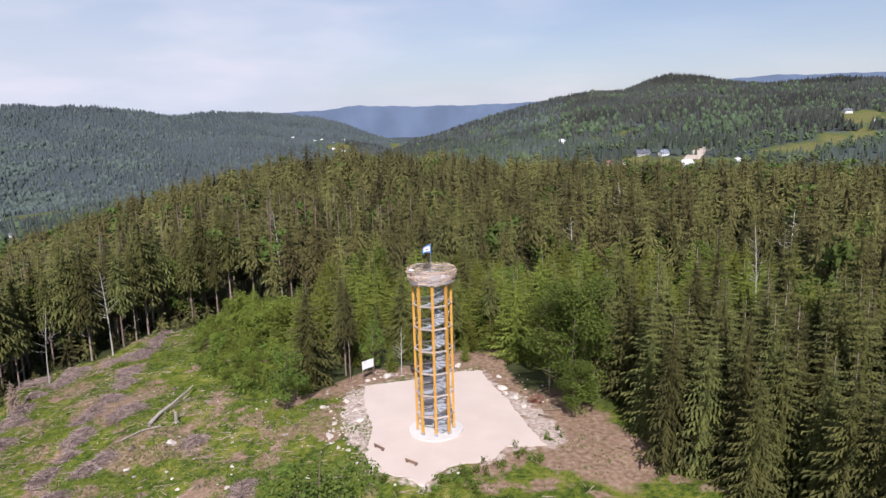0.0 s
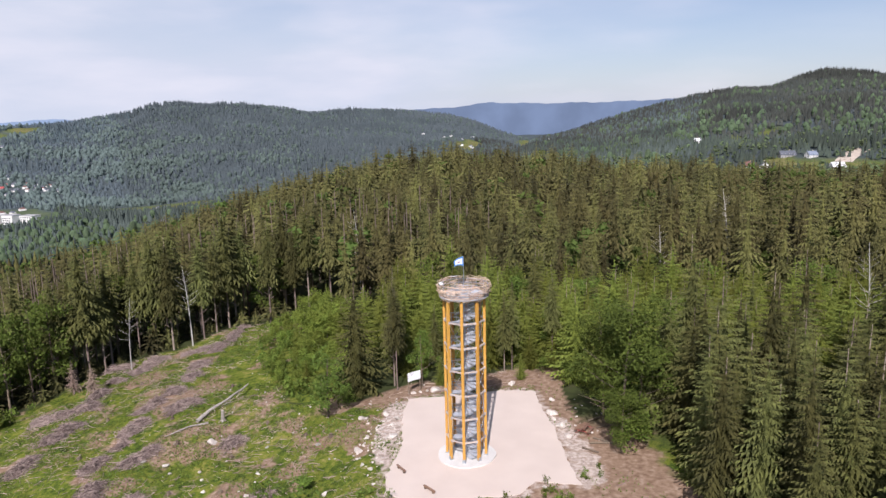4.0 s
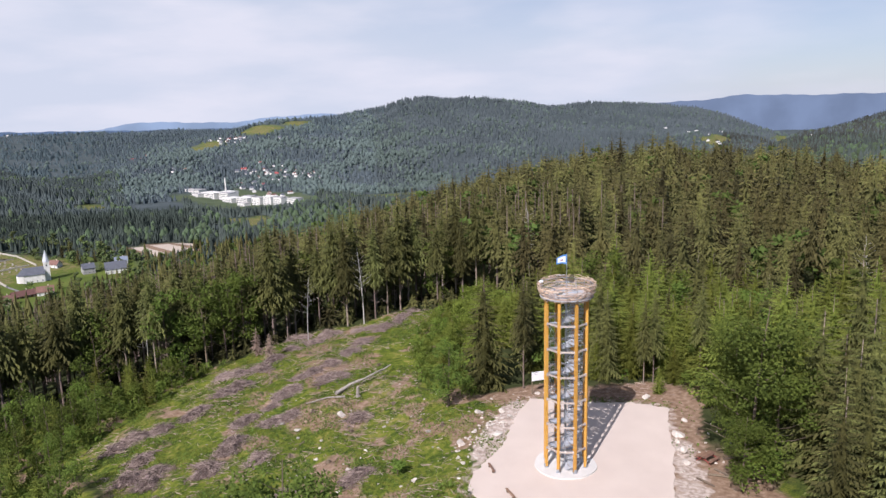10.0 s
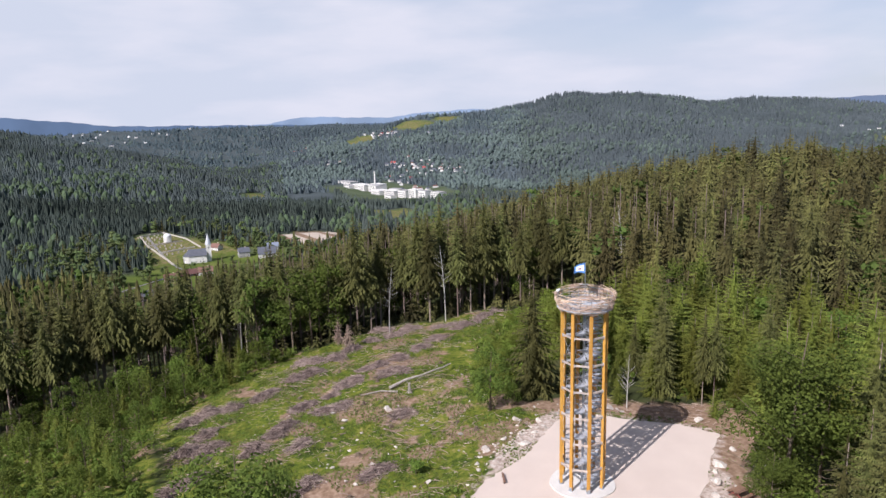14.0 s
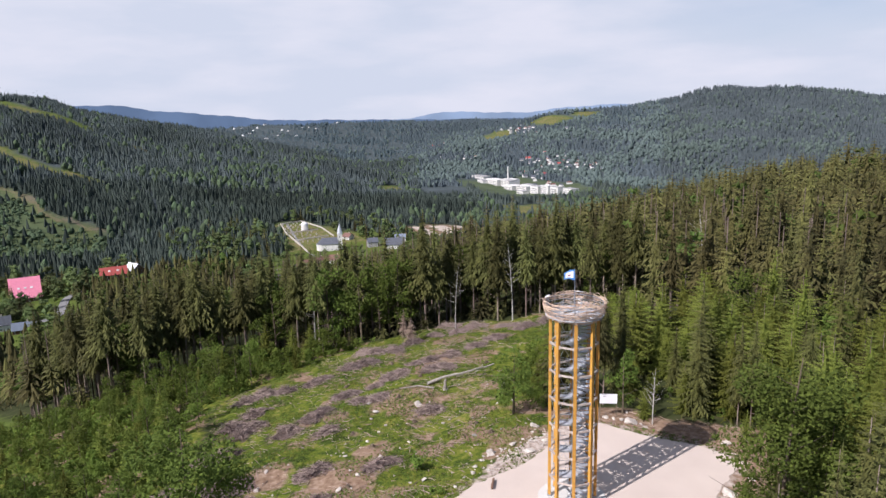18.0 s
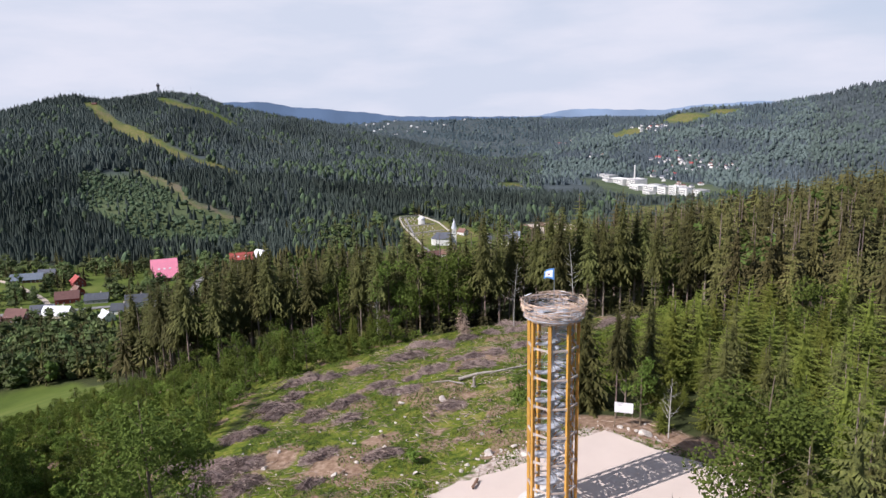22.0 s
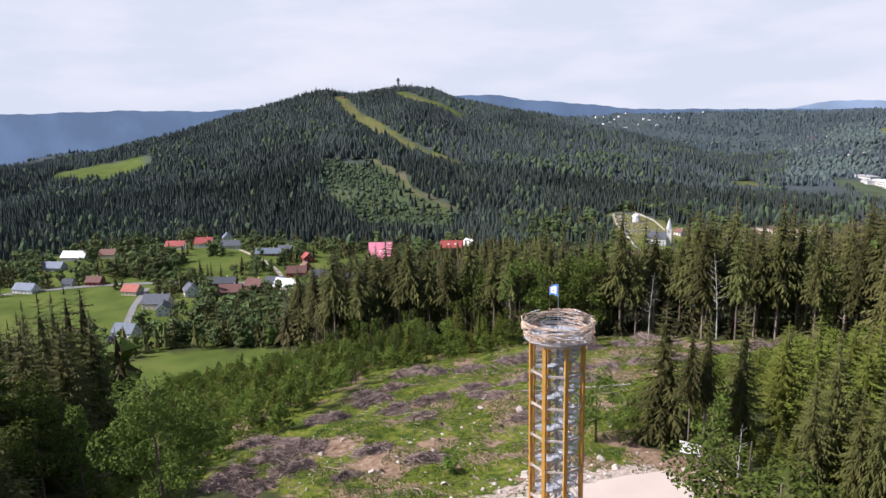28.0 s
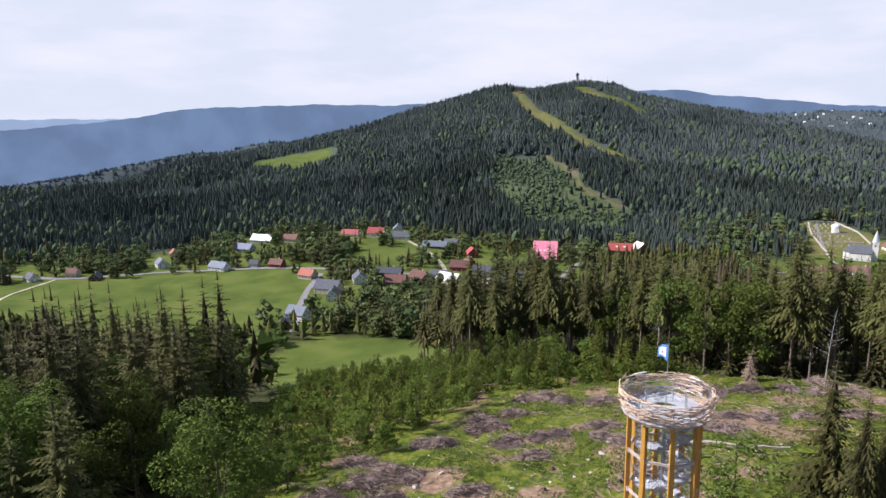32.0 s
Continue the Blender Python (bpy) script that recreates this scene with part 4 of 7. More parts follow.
    for k in range(3):           # rounded leafy thicket
        h = (6.4, 5.2, 7.6)[k]
        clumps = []
        for _ in range((15, 13, 17)[k]):
            f, a = RNG.uniform(0.1, 0.92), RNG.uniform(0, 6.28)
            rr = h * 0.36 * math.sqrt(max(1.02 - f, 0.05)) * RNG.uniform(0.35, 1)
            clumps.append(((rr * math.cos(a), rr * math.sin(a), h * f), h * RNG.uniform(0.12, 0.19)))
        KINDS["thicket", k] = tree_kind("broadleaf_shrub", "rounded bright green leafy shrub beside the clearing", *leaf_crown(RNG, clumps, (1500, 1200, 1800)[k], 0.17), M_THICKET, trunk_mesh(RNG, h * 0.65, 0.06, 0.05, 0), "shrub", "shrubs")


kinds()
USED = set()


def plant(kind, k, x, y, scale=1.0, wide=1.0, turn=None):
    turn = RNG.uniform(0, 360) if turn is None else turn
    m = pose(x, y, h1(x, y) - 0.05, 0, 0, turn) @ Matrix.Diagonal((scale * wide, scale * wide, scale, 1))
    src = KINDS[kind, k]
    if (kind, k) not in USED:
        USED.add((kind, k))
        src.matrix_basis = m
        return src
    ob = copy_thing(src, m)
    ob.scale = (scale * wide, scale * wide, scale)
    return ob


def scatter(rng, x0, x1, y0, y1, gap):
    nx, ny = int((x1 - x0) / gap), int((y1 - y0) / gap)
    gx, gy = np.meshgrid(np.arange(nx), np.arange(ny))
    x = x0 + (gx + rng.uniform(0.08, 0.92, gx.shape)) * gap + (gy % 2) * gap / 2
    y = y0 + (gy + rng.uniform(0.08, 0.92, gx.shape)) * gap
    return x.ravel(), y.ravel()


# single trees that stand out
for kind, k, x, y, s, w in (
        ("leaf", 0, -7.4, -33, 1.2, 1.0), ("leaf", 2, -21.5, -45.6, 1.35, 0.62), ("leaf", 0, 16.8, 6.0, 1.24, 1.08), ("leaf", 0, 14.8, 11.2, 0.95, 0.95), ("leaf", 3, 18.8, 8.4, 1.0, 1.2), ("leaf", 0, 16.6, 3.0, 0.55, 1.1), ("bush", 1, 17.6, 3.4, 0.9, 1.4), ("bush", 0, 18.2, 5.4, 1.2, 1.3), ("leaf", 1, -20.0, 10.2, 0.8, 1.2), ("full", 1, -18.3, 17.2, 1.1, 1.25), ("full", 0, -14.6, 24.0, 0.97, 0.85), ("leaf", 2, -9.3, 18.2, 0.95, 0.8),
        ("old", 1, -12.6, 17.4, 0.62, 0.75), ("old", 3, -13.6, 19.6, 0.7, 0.75), ("young", 0, -6.9, 19.2, 0.45, 1.0), ("bare", 1, -5.4, 18.8, 1.0, 0.8), ("full", 3, -3.6, 24.6, 0.95, 0.85), ("old", 0, 2.2, 26.4, 0.52, 0.8), ("old", 2, 1.2, 25.4, 0.48, 0.75), ("old", 1, 7.9, 27.2, 0.6, 0.8),
        ("full", 2, 24.4, -2.0, 0.85, 0.85), ("full", 0, 26.0, -6.0, 0.95, 0.85), ("full", 2, 30.7, -5.7, 1.0, 0.9), ("full", 0, 27.6, -10.5, 1.02, 0.95), ("full", 2, 32.5, -13.5, 1.0, 1.0), ("full", 1, 36.5, -9.5, 1.15, 1.0), ("dry", 0, -72.0, 26.6, 0.88, 1.0), ("dry", 1, -67.0, 25.0, 0.95, 1.0),
        ("bare", 0, -61.4, 46.2, 0.95, 1.0), ("bare", 0, -68.0, 36.5, 0.8, 1.0), ("bare", 0, 52.2, 36.0, 1.06, 1.0), ("bare", 0, 26, 60, 0.95, 1.0), ("bare", 0, 66, 54, 1.0, 1.3), ("bare", 0, -36, 73, 1.1, 1.2), ("bare", 0, 42, 84, 1.2, 1.2), ("bare", 0, -88, 14.5, 0.85, 1.1), ("bare", 0, -79, 30.5, 0.75, 1.2), ("bush", 1, -18, 12.2, 0.7, 1.0), ("young", 2, 4.6, 27.4, 0.7, 1.0), ("bush", 0, 10.6, 22.4, 1.0, 1.2)):
    plant(kind, k, x, y, s, w)

rng = np.random.default_rng(21)
# the light belt round the clearing's north side
bx, by = scatter(rng, -34, 64, 17, 62, 3.2)
ok = ~inside(bx, by, CLEARING) & ~inside(bx, by, YOUNG) & (by < 60 - 0.12 * np.abs(bx - 15)) & (bx > -30 + 0.2 * (by - 17)) & (by > 21 - 0.3 * (bx - 14))
ok &= np.hypot(bx + 15, by - 20) > 5
for x, y in zip(bx[ok], by[ok]):
    near = rng.uniform()
    if near < 0.8:
        plant("young", int(rng.integers(3)), x, y, rng.uniform(0.8, 1.3), rng.uniform(0.9, 1.15))
    elif near < 0.88:
        plant("full", int(rng.integers(4)), x, y, rng.uniform(0.6, 0.85), rng.uniform(0.8, 1.0))
    else:
        plant("leaf", int(rng.integers(1, 3)), x, y, rng.uniform(0.8, 1.15))
# small growth under the first trees north of the pad
bx, by = scatter(rng, -15, 13, 20.5, 31, 2.6)
ok = by > 21 + 0.12 * np.abs(bx)
for x, y in zip(bx[ok], by[ok]):
    if rng.uniform() < 0.75:
        plant("bush", int(rng.integers(3)), x, y, rng.uniform(0.35, 0.75), 1.1) if rng.uniform() < 0.5 else plant("young", int(rng.integers(3)), x, y, rng.uniform(0.25, 0.6))
# leafy thicket north-west of the pad
bx, by = scatter(rng, -52, -17, 11, 64, 2.9)
ok = inside(bx, by, YOUNG)
for x, y in zip(bx[ok], by[ok]):
    r = rng.uniform()
    rise = min(0.3 + 0.055 * float(near_line(np.array([x]), np.array([y]), [(-17, 12), (-27, 14), (-34, 24), (-43, 36), (-49, 56)])[0]), 1.05)
    if r < 0.6:
        plant("thicket", int(rng.integers(3)), x, y, rise * rng.uniform(0.8, 1.2), rng.uniform(1.0, 1.3))
    elif r < 0.8:
        plant("bush", int(rng.integers(3)), x, y, rise * rng.uniform(0.7, 1.15), rng.uniform(1, 1.3))
    else:
        plant("young", int(rng.integers(3)), x, y, rise * rng.uniform(0.45, 0.75), 0.9)
# spruces along the east side
bx, by = scatter(rng, 15, 66, -40, 24, 4.3)
ok = ~inside(bx, by, CLEARING) & (bx > 19.5 - 0.5 * np.clip(by, -14, 0) - 0.5 * np.clip(by + 14, -60, 0)) & (np.hypot(bx - 16, by - 7) > 6) & (np.hypot(bx - 47, by + 30) > 1)
ok &= by < 21 - 0.3 * (bx - 14) + 4
for x, y in zip(bx[ok], by[ok]):
    plant("full", int(rng.integers(4)), x, y, rng.uniform(0.9, 1.25), rng.uniform(0.9, 1.1)) if rng.uniform() < 0.86 else plant("full", int(rng.integers(2)), x, y, 0.95)
# dark group south-west, above the small meadow
bx, by = scatter(rng, -74, 2, -98, -42, 3.9)
ok = (bx < -6) & ~inside(bx, by, BUSHES) & ~inside(bx, by, SMALL_MEADOW) & ~inside(bx, by, MEADOW_SIGHTLINE) & (by < -32 + 0.229 * (bx - 51)) & (by < -34 + 0.35 * bx) & (by < -35.5 + 0.132 * (bx - 48.6))
DARK_X, DARK_Y = bx[ok & (by < -63)], by[ok & (by < -63)]
for x, y in zip(bx[ok & (by >= -63)], by[ok & (by >= -63)]):
    plant("full", int(rng.integers(4)), x, y, rng.uniform(0.95, 1.3), rng.uniform(1.05, 1.25)) if rng.uniform() < 0.68 else plant("leaf", int(rng.integers(4)), x, y, rng.uniform(0.9, 1.3))
# saplings on the south-west slope
EDGE = [(-72, 42), (-80, 32), (-89, 20), (-99, 9), (-107, -4), (-108, -15), (-115, -23), (-130, -27)]
bx, by = scatter(rng, -128, -18, -68, 26, 3.5)
ok = inside(bx, by, BUSHES)
for x, y in zip(bx[ok], by[ok]):
    r = rng.uniform()
    tall = 1 + 0.7 * math.exp(-((float(near_line(np.array([x]), np.array([y]), EDGE[:5])[0]) / 16) ** 2)) - 0.35 * (x < -84 and y < -26) - 0.3 * (-84 <= x < -46 and y < -36)
    if r < 0.4:
        plant("bush", int(rng.integers(3)), x, y, tall * rng.uniform(0.8, 1.25), rng.uniform(1.0, 1.2))
    elif r < 0.64:
        plant("leaf", int(rng.integers(1, 3)), x, y, tall * rng.uniform(0.42, 0.7), 0.9)
    elif r < 0.86:
        plant("young", int(rng.integers(3)), x, y, tall * rng.uniform(0.35, 0.62), 0.95)
# front rank of the old forest, north-west and west
RANK = [(-51, 61), (-58, 58), (-64, 50)] + EDGE
bx, by = scatter(rng, -138, -40, -36, 78, 4.1)
d = near_line(bx, by, RANK)
rank_ok = (d < 7.5) & ~inside(bx, by, CLEARING) & ~inside(bx, by, BUSHES) & ~inside(bx, by, YOUNG)
for x, y in zip(bx[rank_ok], by[rank_ok]):
    mid = math.exp(-((x + 84) ** 2 + (y - 22) ** 2) / 260)
    plant("old", int(rng.choice([1, 3])) if y < 12 else int(rng.integers(4)), x, y, rng.uniform(0.76, 1.0) + (0.13 if y < 4 else 0.0), rng.uniform(0.9, 1.05)) if rng.uniform() > 0.1 + 0.5 * mid else plant("leaf", 1, x, y, rng.uniform(1.2, 1.6), 0.95)

for key, ob in KINDS.items():
    if key not in USED:
        for o in (*ob.children_recursive, ob):
            bpy.data.objects.remove(o)


# ---------------------------------------------------------------- woods too many to count


def strew(name, label, category, protos, xs, ys, scales, material, rng, sink=0.3, tints=None):
    """One mesh of many trees: each a turned and scaled copy of one of the prototypes."""
    pick = rng.integers(len(protos), size=len(xs))
    zs = height(xs, ys)
    vs, fs, ts, o = [], [], [], 0
    for k, (pv, pf) in enumerate(protos):
        sel = np.where(pick == k)[0]
        if not len(sel):
            continue
        a = rng.uniform(0, 6.283, len(sel))
        c, s = np.cos(a)[:, None], np.sin(a)[:, None]
        sc = scales[sel][:, None]
        w = sc * rng.uniform(0.85, 1.1, (len(sel), 1))
        v = np.stack([(pv[:, 0] * c - pv[:, 1] * s) * w + xs[sel][:, None], (pv[:, 0] * s + pv[:, 1] * c) * w + ys[sel][:, None], pv[:, 2] * sc + zs[sel][:, None] - sink], -1)
        n = len(pv)
        fs.append((pf[None] + (np.arange(len(sel)) * n)[:, None, None] + o).reshape(-1, pf.shape[1]))
        vs.append(v.reshape(-1, 3))
        ts.append(np.repeat(rng.uniform(size=len(sel)) if tints is None else tints[sel], n))
        o += n * len(sel)
    me = mesh_from(name, np.concatenate(vs), np.concatenate(fs), material, False, {"tint": np.concatenate(ts)})
    return tagged(new(name, me), label, category, kind="stuff")


def cone_tree(rng, h, r, sides=6, tiers=2):
    vs, fs, o = [], [], 0
    for k in range(tiers):
        z0, z1 = h * (0.14 + 0.38 * k), h * (0.62 if k < tiers - 1 else 1.0)
        rr = r * (1 - 0.42 * k)
        a = np.arange(sides) * 2 * np.pi / sides + k
        rad = rr * rng.uniform(0.7, 1.2, sides)
        ring = np.stack([rad * np.cos(a), rad * np.sin(a), z0 + rng.uniform(-0.06, 0.06, sides) * h], -1)
        vs.append(np.r_[ring, [[0, 0, z1]]])
        fs.append(np.stack([np.arange(sides), (np.arange(sides) + 1) % sides, np.full(sides, sides)], -1) + o)
        o += sides + 1
    return np.concatenate(vs), np.concatenate(fs)


def puff(rng, h, r):
    """A far broadleaved crown: two lumpy rings and a top."""
    n = 6
    a = np.arange(n) * 2 * np.pi / n
    rings = [np.stack([r * f * rng.uniform(0.75, 1.2, n) * np.cos(a + t), r * f * rng.uniform(0.75, 1.2, n) * np.sin(a + t), h * z + rng.uniform(-0.07, 0.07, n) * h], -1) for f, z, t in ((0.75, 0.12, 0), (1.0, 0.5, 0.5), (0.62, 0.84, 0))]
    v = np.concatenate(rings + [[[0, 0, h]]])
    fs = []
    for k in range(2):
        for j in range(n):
            i0, i1 = k * n + j, k * n + (j + 1) % n
            fs += [(i0, i1, i1 + n), (i0, i1 + n, i0 + n)]
    fs += [(2 * n + j, 2 * n + (j + 1) % n, 3 * n) for j in range(n)]
    return v, np.array(fs)


rng = np.random.default_rng(31)


mid_old = [spruce_crown(rng, h, h * f, 16, 7, r, 3, 0.5, 0.45, 0.4) for h, f, r in ((23, 0.34, 3.3), (25, 0.42, 3.0), (21, 0.3, 3.4), (24, 0.38, 2.7))]
mid_leaf = []
for h in (14, 17):
    cl = [((3.0 * rng.uniform(-0.8, 0.8), 3.0 * rng.uniform(-0.8, 0.8), h * rng.uniform(0.4, 0.95)), rng.uniform(1.2, 2.0)) for _ in range(9)]
    mid_leaf.append(leaf_crown(rng, cl, 130, 0.75, 0.4))
# the old forest behind the clearing
bx, by = scatter(rng, -230, 190, -60, 345, 5.3)
r = np.hypot(bx, by)
ok = ~open_ground(bx, by) & ~inside(bx, by, YOUNG) & ~inside(bx, by, BUSHES) & (near_line(bx, by, RANK) > 7.5) & (r < 330)
ok &= (by > 58 - 0.12 * np.abs(bx - 15)) | (bx > 60) | (bx < -45)
ok &= (bx < 62) | (by > -62)
ok &= ~inside(bx, by, MEADOW_SIGHTLINE) & ~((by < -38) & (bx > -132))
ok &= ~((bx > -34) & (bx < 62) & (by < 50))
ok &= near_line(bx, by, [(-74, 20), (-75, 8), (-68, -14), (-53, -18), (-40, -25)]) > 7
ox, oy = bx[ok], by[ok]
leafy = (rng.uniform(size=len(ox)) < 0.07) | ((oy < 30) & (ox < -60) & (rng.uniform(size=len(ox)) < 0.12))
mid_far = [spruce_crown(rng, h, h * 0.45, 11, 7, 3.2, 1, 0.5, 0.45, 0.4) for h in (23, 25, 21, 19)]
sizes = rng.uniform(0.62, 1.0, len(ox)) ** 1.1 * np.where(np.hypot(ox, oy) > 150, 0.92, 1.0) * np.where((ox < -95) & (oy < 60), np.where(oy < 0, 0.95, 0.82), 1.0)
close = ~leafy & (np.hypot(ox, oy) < 115)
deep = ~leafy & ~close
strew("old_forest", "dark old spruce forest on the hilltop", "forest", mid_old, ox[close], oy[close], sizes[close], M_SPRUCE_F, rng)
strew("old_forest", "dark old spruce forest on the hilltop", "forest", mid_far, ox[deep], oy[deep], sizes[deep], M_SPRUCE_F, rng)
strew("leafy_forest_trees", "green broadleaved trees within the spruce forest", "trees", mid_leaf, ox[leafy], oy[leafy], rng.uniform(0.8, 1.25, leafy.sum()), M_LEAF_F, rng)
stems = [(lambda v, q: (v, np.concatenate([q[:, [0, 1, 2]], q[:, [0, 2, 3]]])))(*tube([(0, 0, -0.5), (0, 0, 10), (0.1, 0, 21)], 0.24, 0.06, 4))]
fr = ~leafy & (near_line(ox, oy, RANK) < 45)
strew("forest_stems", "bare spruce stems at the edge of the forest", "tree trunks", stems, ox[fr], oy[fr], rng.uniform(0.85, 1.0, fr.sum()), M_TRUNK, rng)

dense = [spruce_crown(rng, h, 0.8, 20, 9, r, 3, 0.46, 0.32, 0.42) for h, r in ((20, 3.0), (23, 3.3), (18, 2.9))]
strew("dark_spruces", "dark dense spruces above the small meadow", "forest", dense, DARK_X, DARK_Y, rng.uniform(0.85, 1.15, len(DARK_X)), M_SPRUCE_F, rng)

# leafy scrub that closes the gaps between the saplings
sx, sy = scatter(rng, -130, -16, -70, 64, 1.75)
ok = (inside(sx, sy, BUSHES) & (near_line(sx, sy, [(-67, -14), (-42, -24), (-24, -32)]) > 1.5 + 3 * rng.uniform(size=len(sx)))) | (inside(sx, sy, YOUNG) & (rng.uniform(size=len(sx)) < 0.8))
scrub = [leaf_crown(rng, [((0.5 * rng.uniform(-1, 1), 0.5 * rng.uniform(-1, 1), h * rng.uniform(0.3, 0.8)), h * rng.uniform(0.3, 0.45)) for _ in range(4)], 44, 0.26) for h in (1.3, 1.7, 2.2)]
strew("scrub", "dense green leafy scrub on the cleared slope", "undergrowth", scrub, sx[ok], sy[ok], rng.uniform(0.55, 1.25, ok.sum()), M_SCRUB, rng, 0.1)

# young spruces and brush under the edge of the old forest
ux, uy = scatter(rng, -150, -44, -50, 84, 3.6)
ok = (near_line(ux, uy, RANK) < 13) & ((uy > 8) | (rng.uniform(size=len(ux)) < 0.25)) & ~inside(ux, uy, CLEARING) & ~inside(ux, uy, BUSHES) & ~inside(ux, uy, YOUNG)
small = [spruce_crown(rng, h, 0.3, 7, 6, 1.5, 1, 0.3, 0.35) for h in (3.2, 4.4, 5.6)]
strew("forest_undergrowth", "young spruces and brush under the forest edge", "undergrowth", small, ux[ok], uy[ok], rng.uniform(0.5, 1.25, ok.sum()), M_SPRUCE_F, rng, 0.1)

# wooded slopes down to the valley, seen between 200 and 760 m
bx, by = scatter(rng, -640, 420, -520, 640, 8.5)
r = np.hypot(bx, by)
ok = ~open_ground(bx, by) & ~inside(bx, by, BUSHES) & ((r >= 330) | ((by < -60) & (r > 100)) | (bx < -230)) & (r < 760) & ((bx < 120) | (by > 150))
ok &= ~inside(bx, by, MEADOW_SIGHTLINE) & ~((bx > -75) & (bx < 3) & (by > -98) & (by < -44)) & (bx - 0.2 * by < 160) & ~((by < -150) & (bx > -150))
ox, oy = bx[ok], by[ok]
leafy = rng.uniform(size=len(ox)) < 0.3
low = [spruce_crown(rng, h, h * 0.2, 6, 5, 3.6, 1, 0.5, 0.35) for h in (20, 22, 18)]
afar = ~leafy & (np.hypot(ox, oy) > 400)
below = ~leafy & ~afar
strew("slope_spruces", "spruce woods on the slope above the valley", "forest", low, ox[below], oy[below], rng.uniform(0.6, 0.95, below.sum()), M_SPRUCE_F, rng)
strew("slope_spruces", "spruce woods on the slope above the valley", "forest", [cone_tree(rng, h, 3.6, 6, 2) for h in (20, 22, 18)], ox[afar], oy[afar], rng.uniform(0.6, 0.95, afar.sum()), M_SPRUCE_F, rng)
lumpy = []
for h in (11, 14, 9, 12):
    cl = [((h * 0.2 * rng.uniform(-1, 1), h * 0.2 * rng.uniform(-1, 1), h * rng.uniform(0.2, 0.88)), h * rng.uniform(0.14, 0.24)) for _ in range(5)]
    lumpy.append(leaf_crown(rng, cl, 30, 1.1, 0.85))
strew("slope_broadleaves", "broadleaved woods on the slope above the valley", "forest", lumpy, ox[leafy], oy[leafy], rng.uniform(0.8, 1.35, leafy.sum()), M_LEAF_F, rng)


# forest south of the clearing, behind and below the path
bx, by = scatter(rng, 3, 110, -150, -44, 6.0)
ok = ((by < -60) | (bx > 62)) & (bx - 0.2 * by < 160)
strew("southern_forest", "young spruce forest south of the clearing", "forest", low, bx[ok], by[ok], rng.uniform(0.5, 0.72, ok.sum()), M_SPRUCE_F, rng)


def stand(x, y):
    """A number from 0 to 1 for each stand of even-aged trees."""
    i = np.floor((x + 45 * np.sin(y * 0.013) + 0.5 * y) / 190)
    j = np.floor((y + 40 * np.sin(x * 0.011) - 0.3 * x) / 120)
    k = np.sin(i * 12.9898 + j * 78.233) * 43758.5453
    return k - np.floor(k)


def far_wood(name, label, az0, az1, r0, r1, area, leaf_share, size, rng, forest=M_FAR, leaf=None, sink=0.3, crowns=None):
    n = int(radians(az1 - az0) * (r1**2 - r0**2) / 2 / area)
    rr, a = np.sqrt(rng.uniform(r0**2, r1**2, n)), np.radians(rng.uniform(az0, az1, n))
    x, y = -rr * np.sin(a), rr * np.cos(a)
    g = grass_mask(x, y)
    keep = (g < 0.3) | ((g == 0.55) & (rng.uniform(size=n) < 0.05))
    keep &= ~inside(x, y, CLAYPIT)
    for hx, hy, hr in HAMLETS:
        keep &= (np.hypot(x - hx, y - hy) > hr) | (rng.uniform(size=n) < 0.5)
    x, y = x[keep], y[keep]
    blot = np.sin(x * 0.013 + 1.3 * np.sin(y * 0.009)) * np.sin(y * 0.015 + np.sin(x * 0.008))
    valley = (x > -2050) & (x < -850) & (y > 900) & (y < 1950)
    leafy = rng.uniform(size=len(x)) < (leaf_share + 0.35 * valley) * (1 + 1.2 * blot) * np.clip(2.2 - np.hypot(x, y) / r1 * 2.2, 0.15, 1.6)
    cones = [cone_tree(rng, h, 3.9 * size, 5, 1) for h in (17 * size**0.2, 19 * size**0.2, 14 * size**0.2)]
    cx, cy = x[~leafy], y[~leafy]
    st = stand(cx, cy)
    strew(name, label, "forest", cones, cx, cy, rng.uniform(0.8, 1.1, len(cx)) * (0.68 + 0.42 * st), forest, rng, sink, np.clip(1 - st + rng.uniform(-0.3, 0.3, len(cx)), 0, 1))
    if leafy.any():
        strew(name, label, "forest", crowns or [puff(rng, 12, 4.4 * size**0.5), puff(rng, 15, 5.0 * size**0.5)], x[leafy], y[leafy], rng.uniform(0.7, 1.2, leafy.sum()), leaf or M_FARLEAF, rng, sink)


M_FARLEAF = mat("far_broadleaves", (0.085, 0.12, 0.062), 0.8, (0.06, 0.088, 0.048), 0.01, 0.4, 0.0, tint=0.22, spec=0.1, island=True)
# far hills: the blue haze of distance is mixed into these base colours
M_FAR3 = mat("haze_tinted_far_forest", (0.085, 0.113, 0.122), 0.95, (0.07, 0.094, 0.103), 0.004, 0.3, 0.0, tint=0.12, spec=0.02, island=True)
M_FAR2 = mat("haze_tinted_spruce", (0.092, 0.111, 0.116), 0.95, (0.074, 0.09, 0.096), 0.006, 0.4, 0.0, tint=0.14, spec=0.02, island=True)
M_FAR4 = mat("mixed_slope_spruce", (0.075, 0.092, 0.07), 0.9, (0.052, 0.066, 0.053), 0.01, 0.4, 0.0, tint=0.25, spec=0.05, island=True)
M_SLOPELEAF = mat("slope_broadleaves", (0.12, 0.155, 0.075), 0.85, (0.075, 0.105, 0.05), 0.01, 0.4, 0.0, tint=0.3, spec=0.08, island=True)
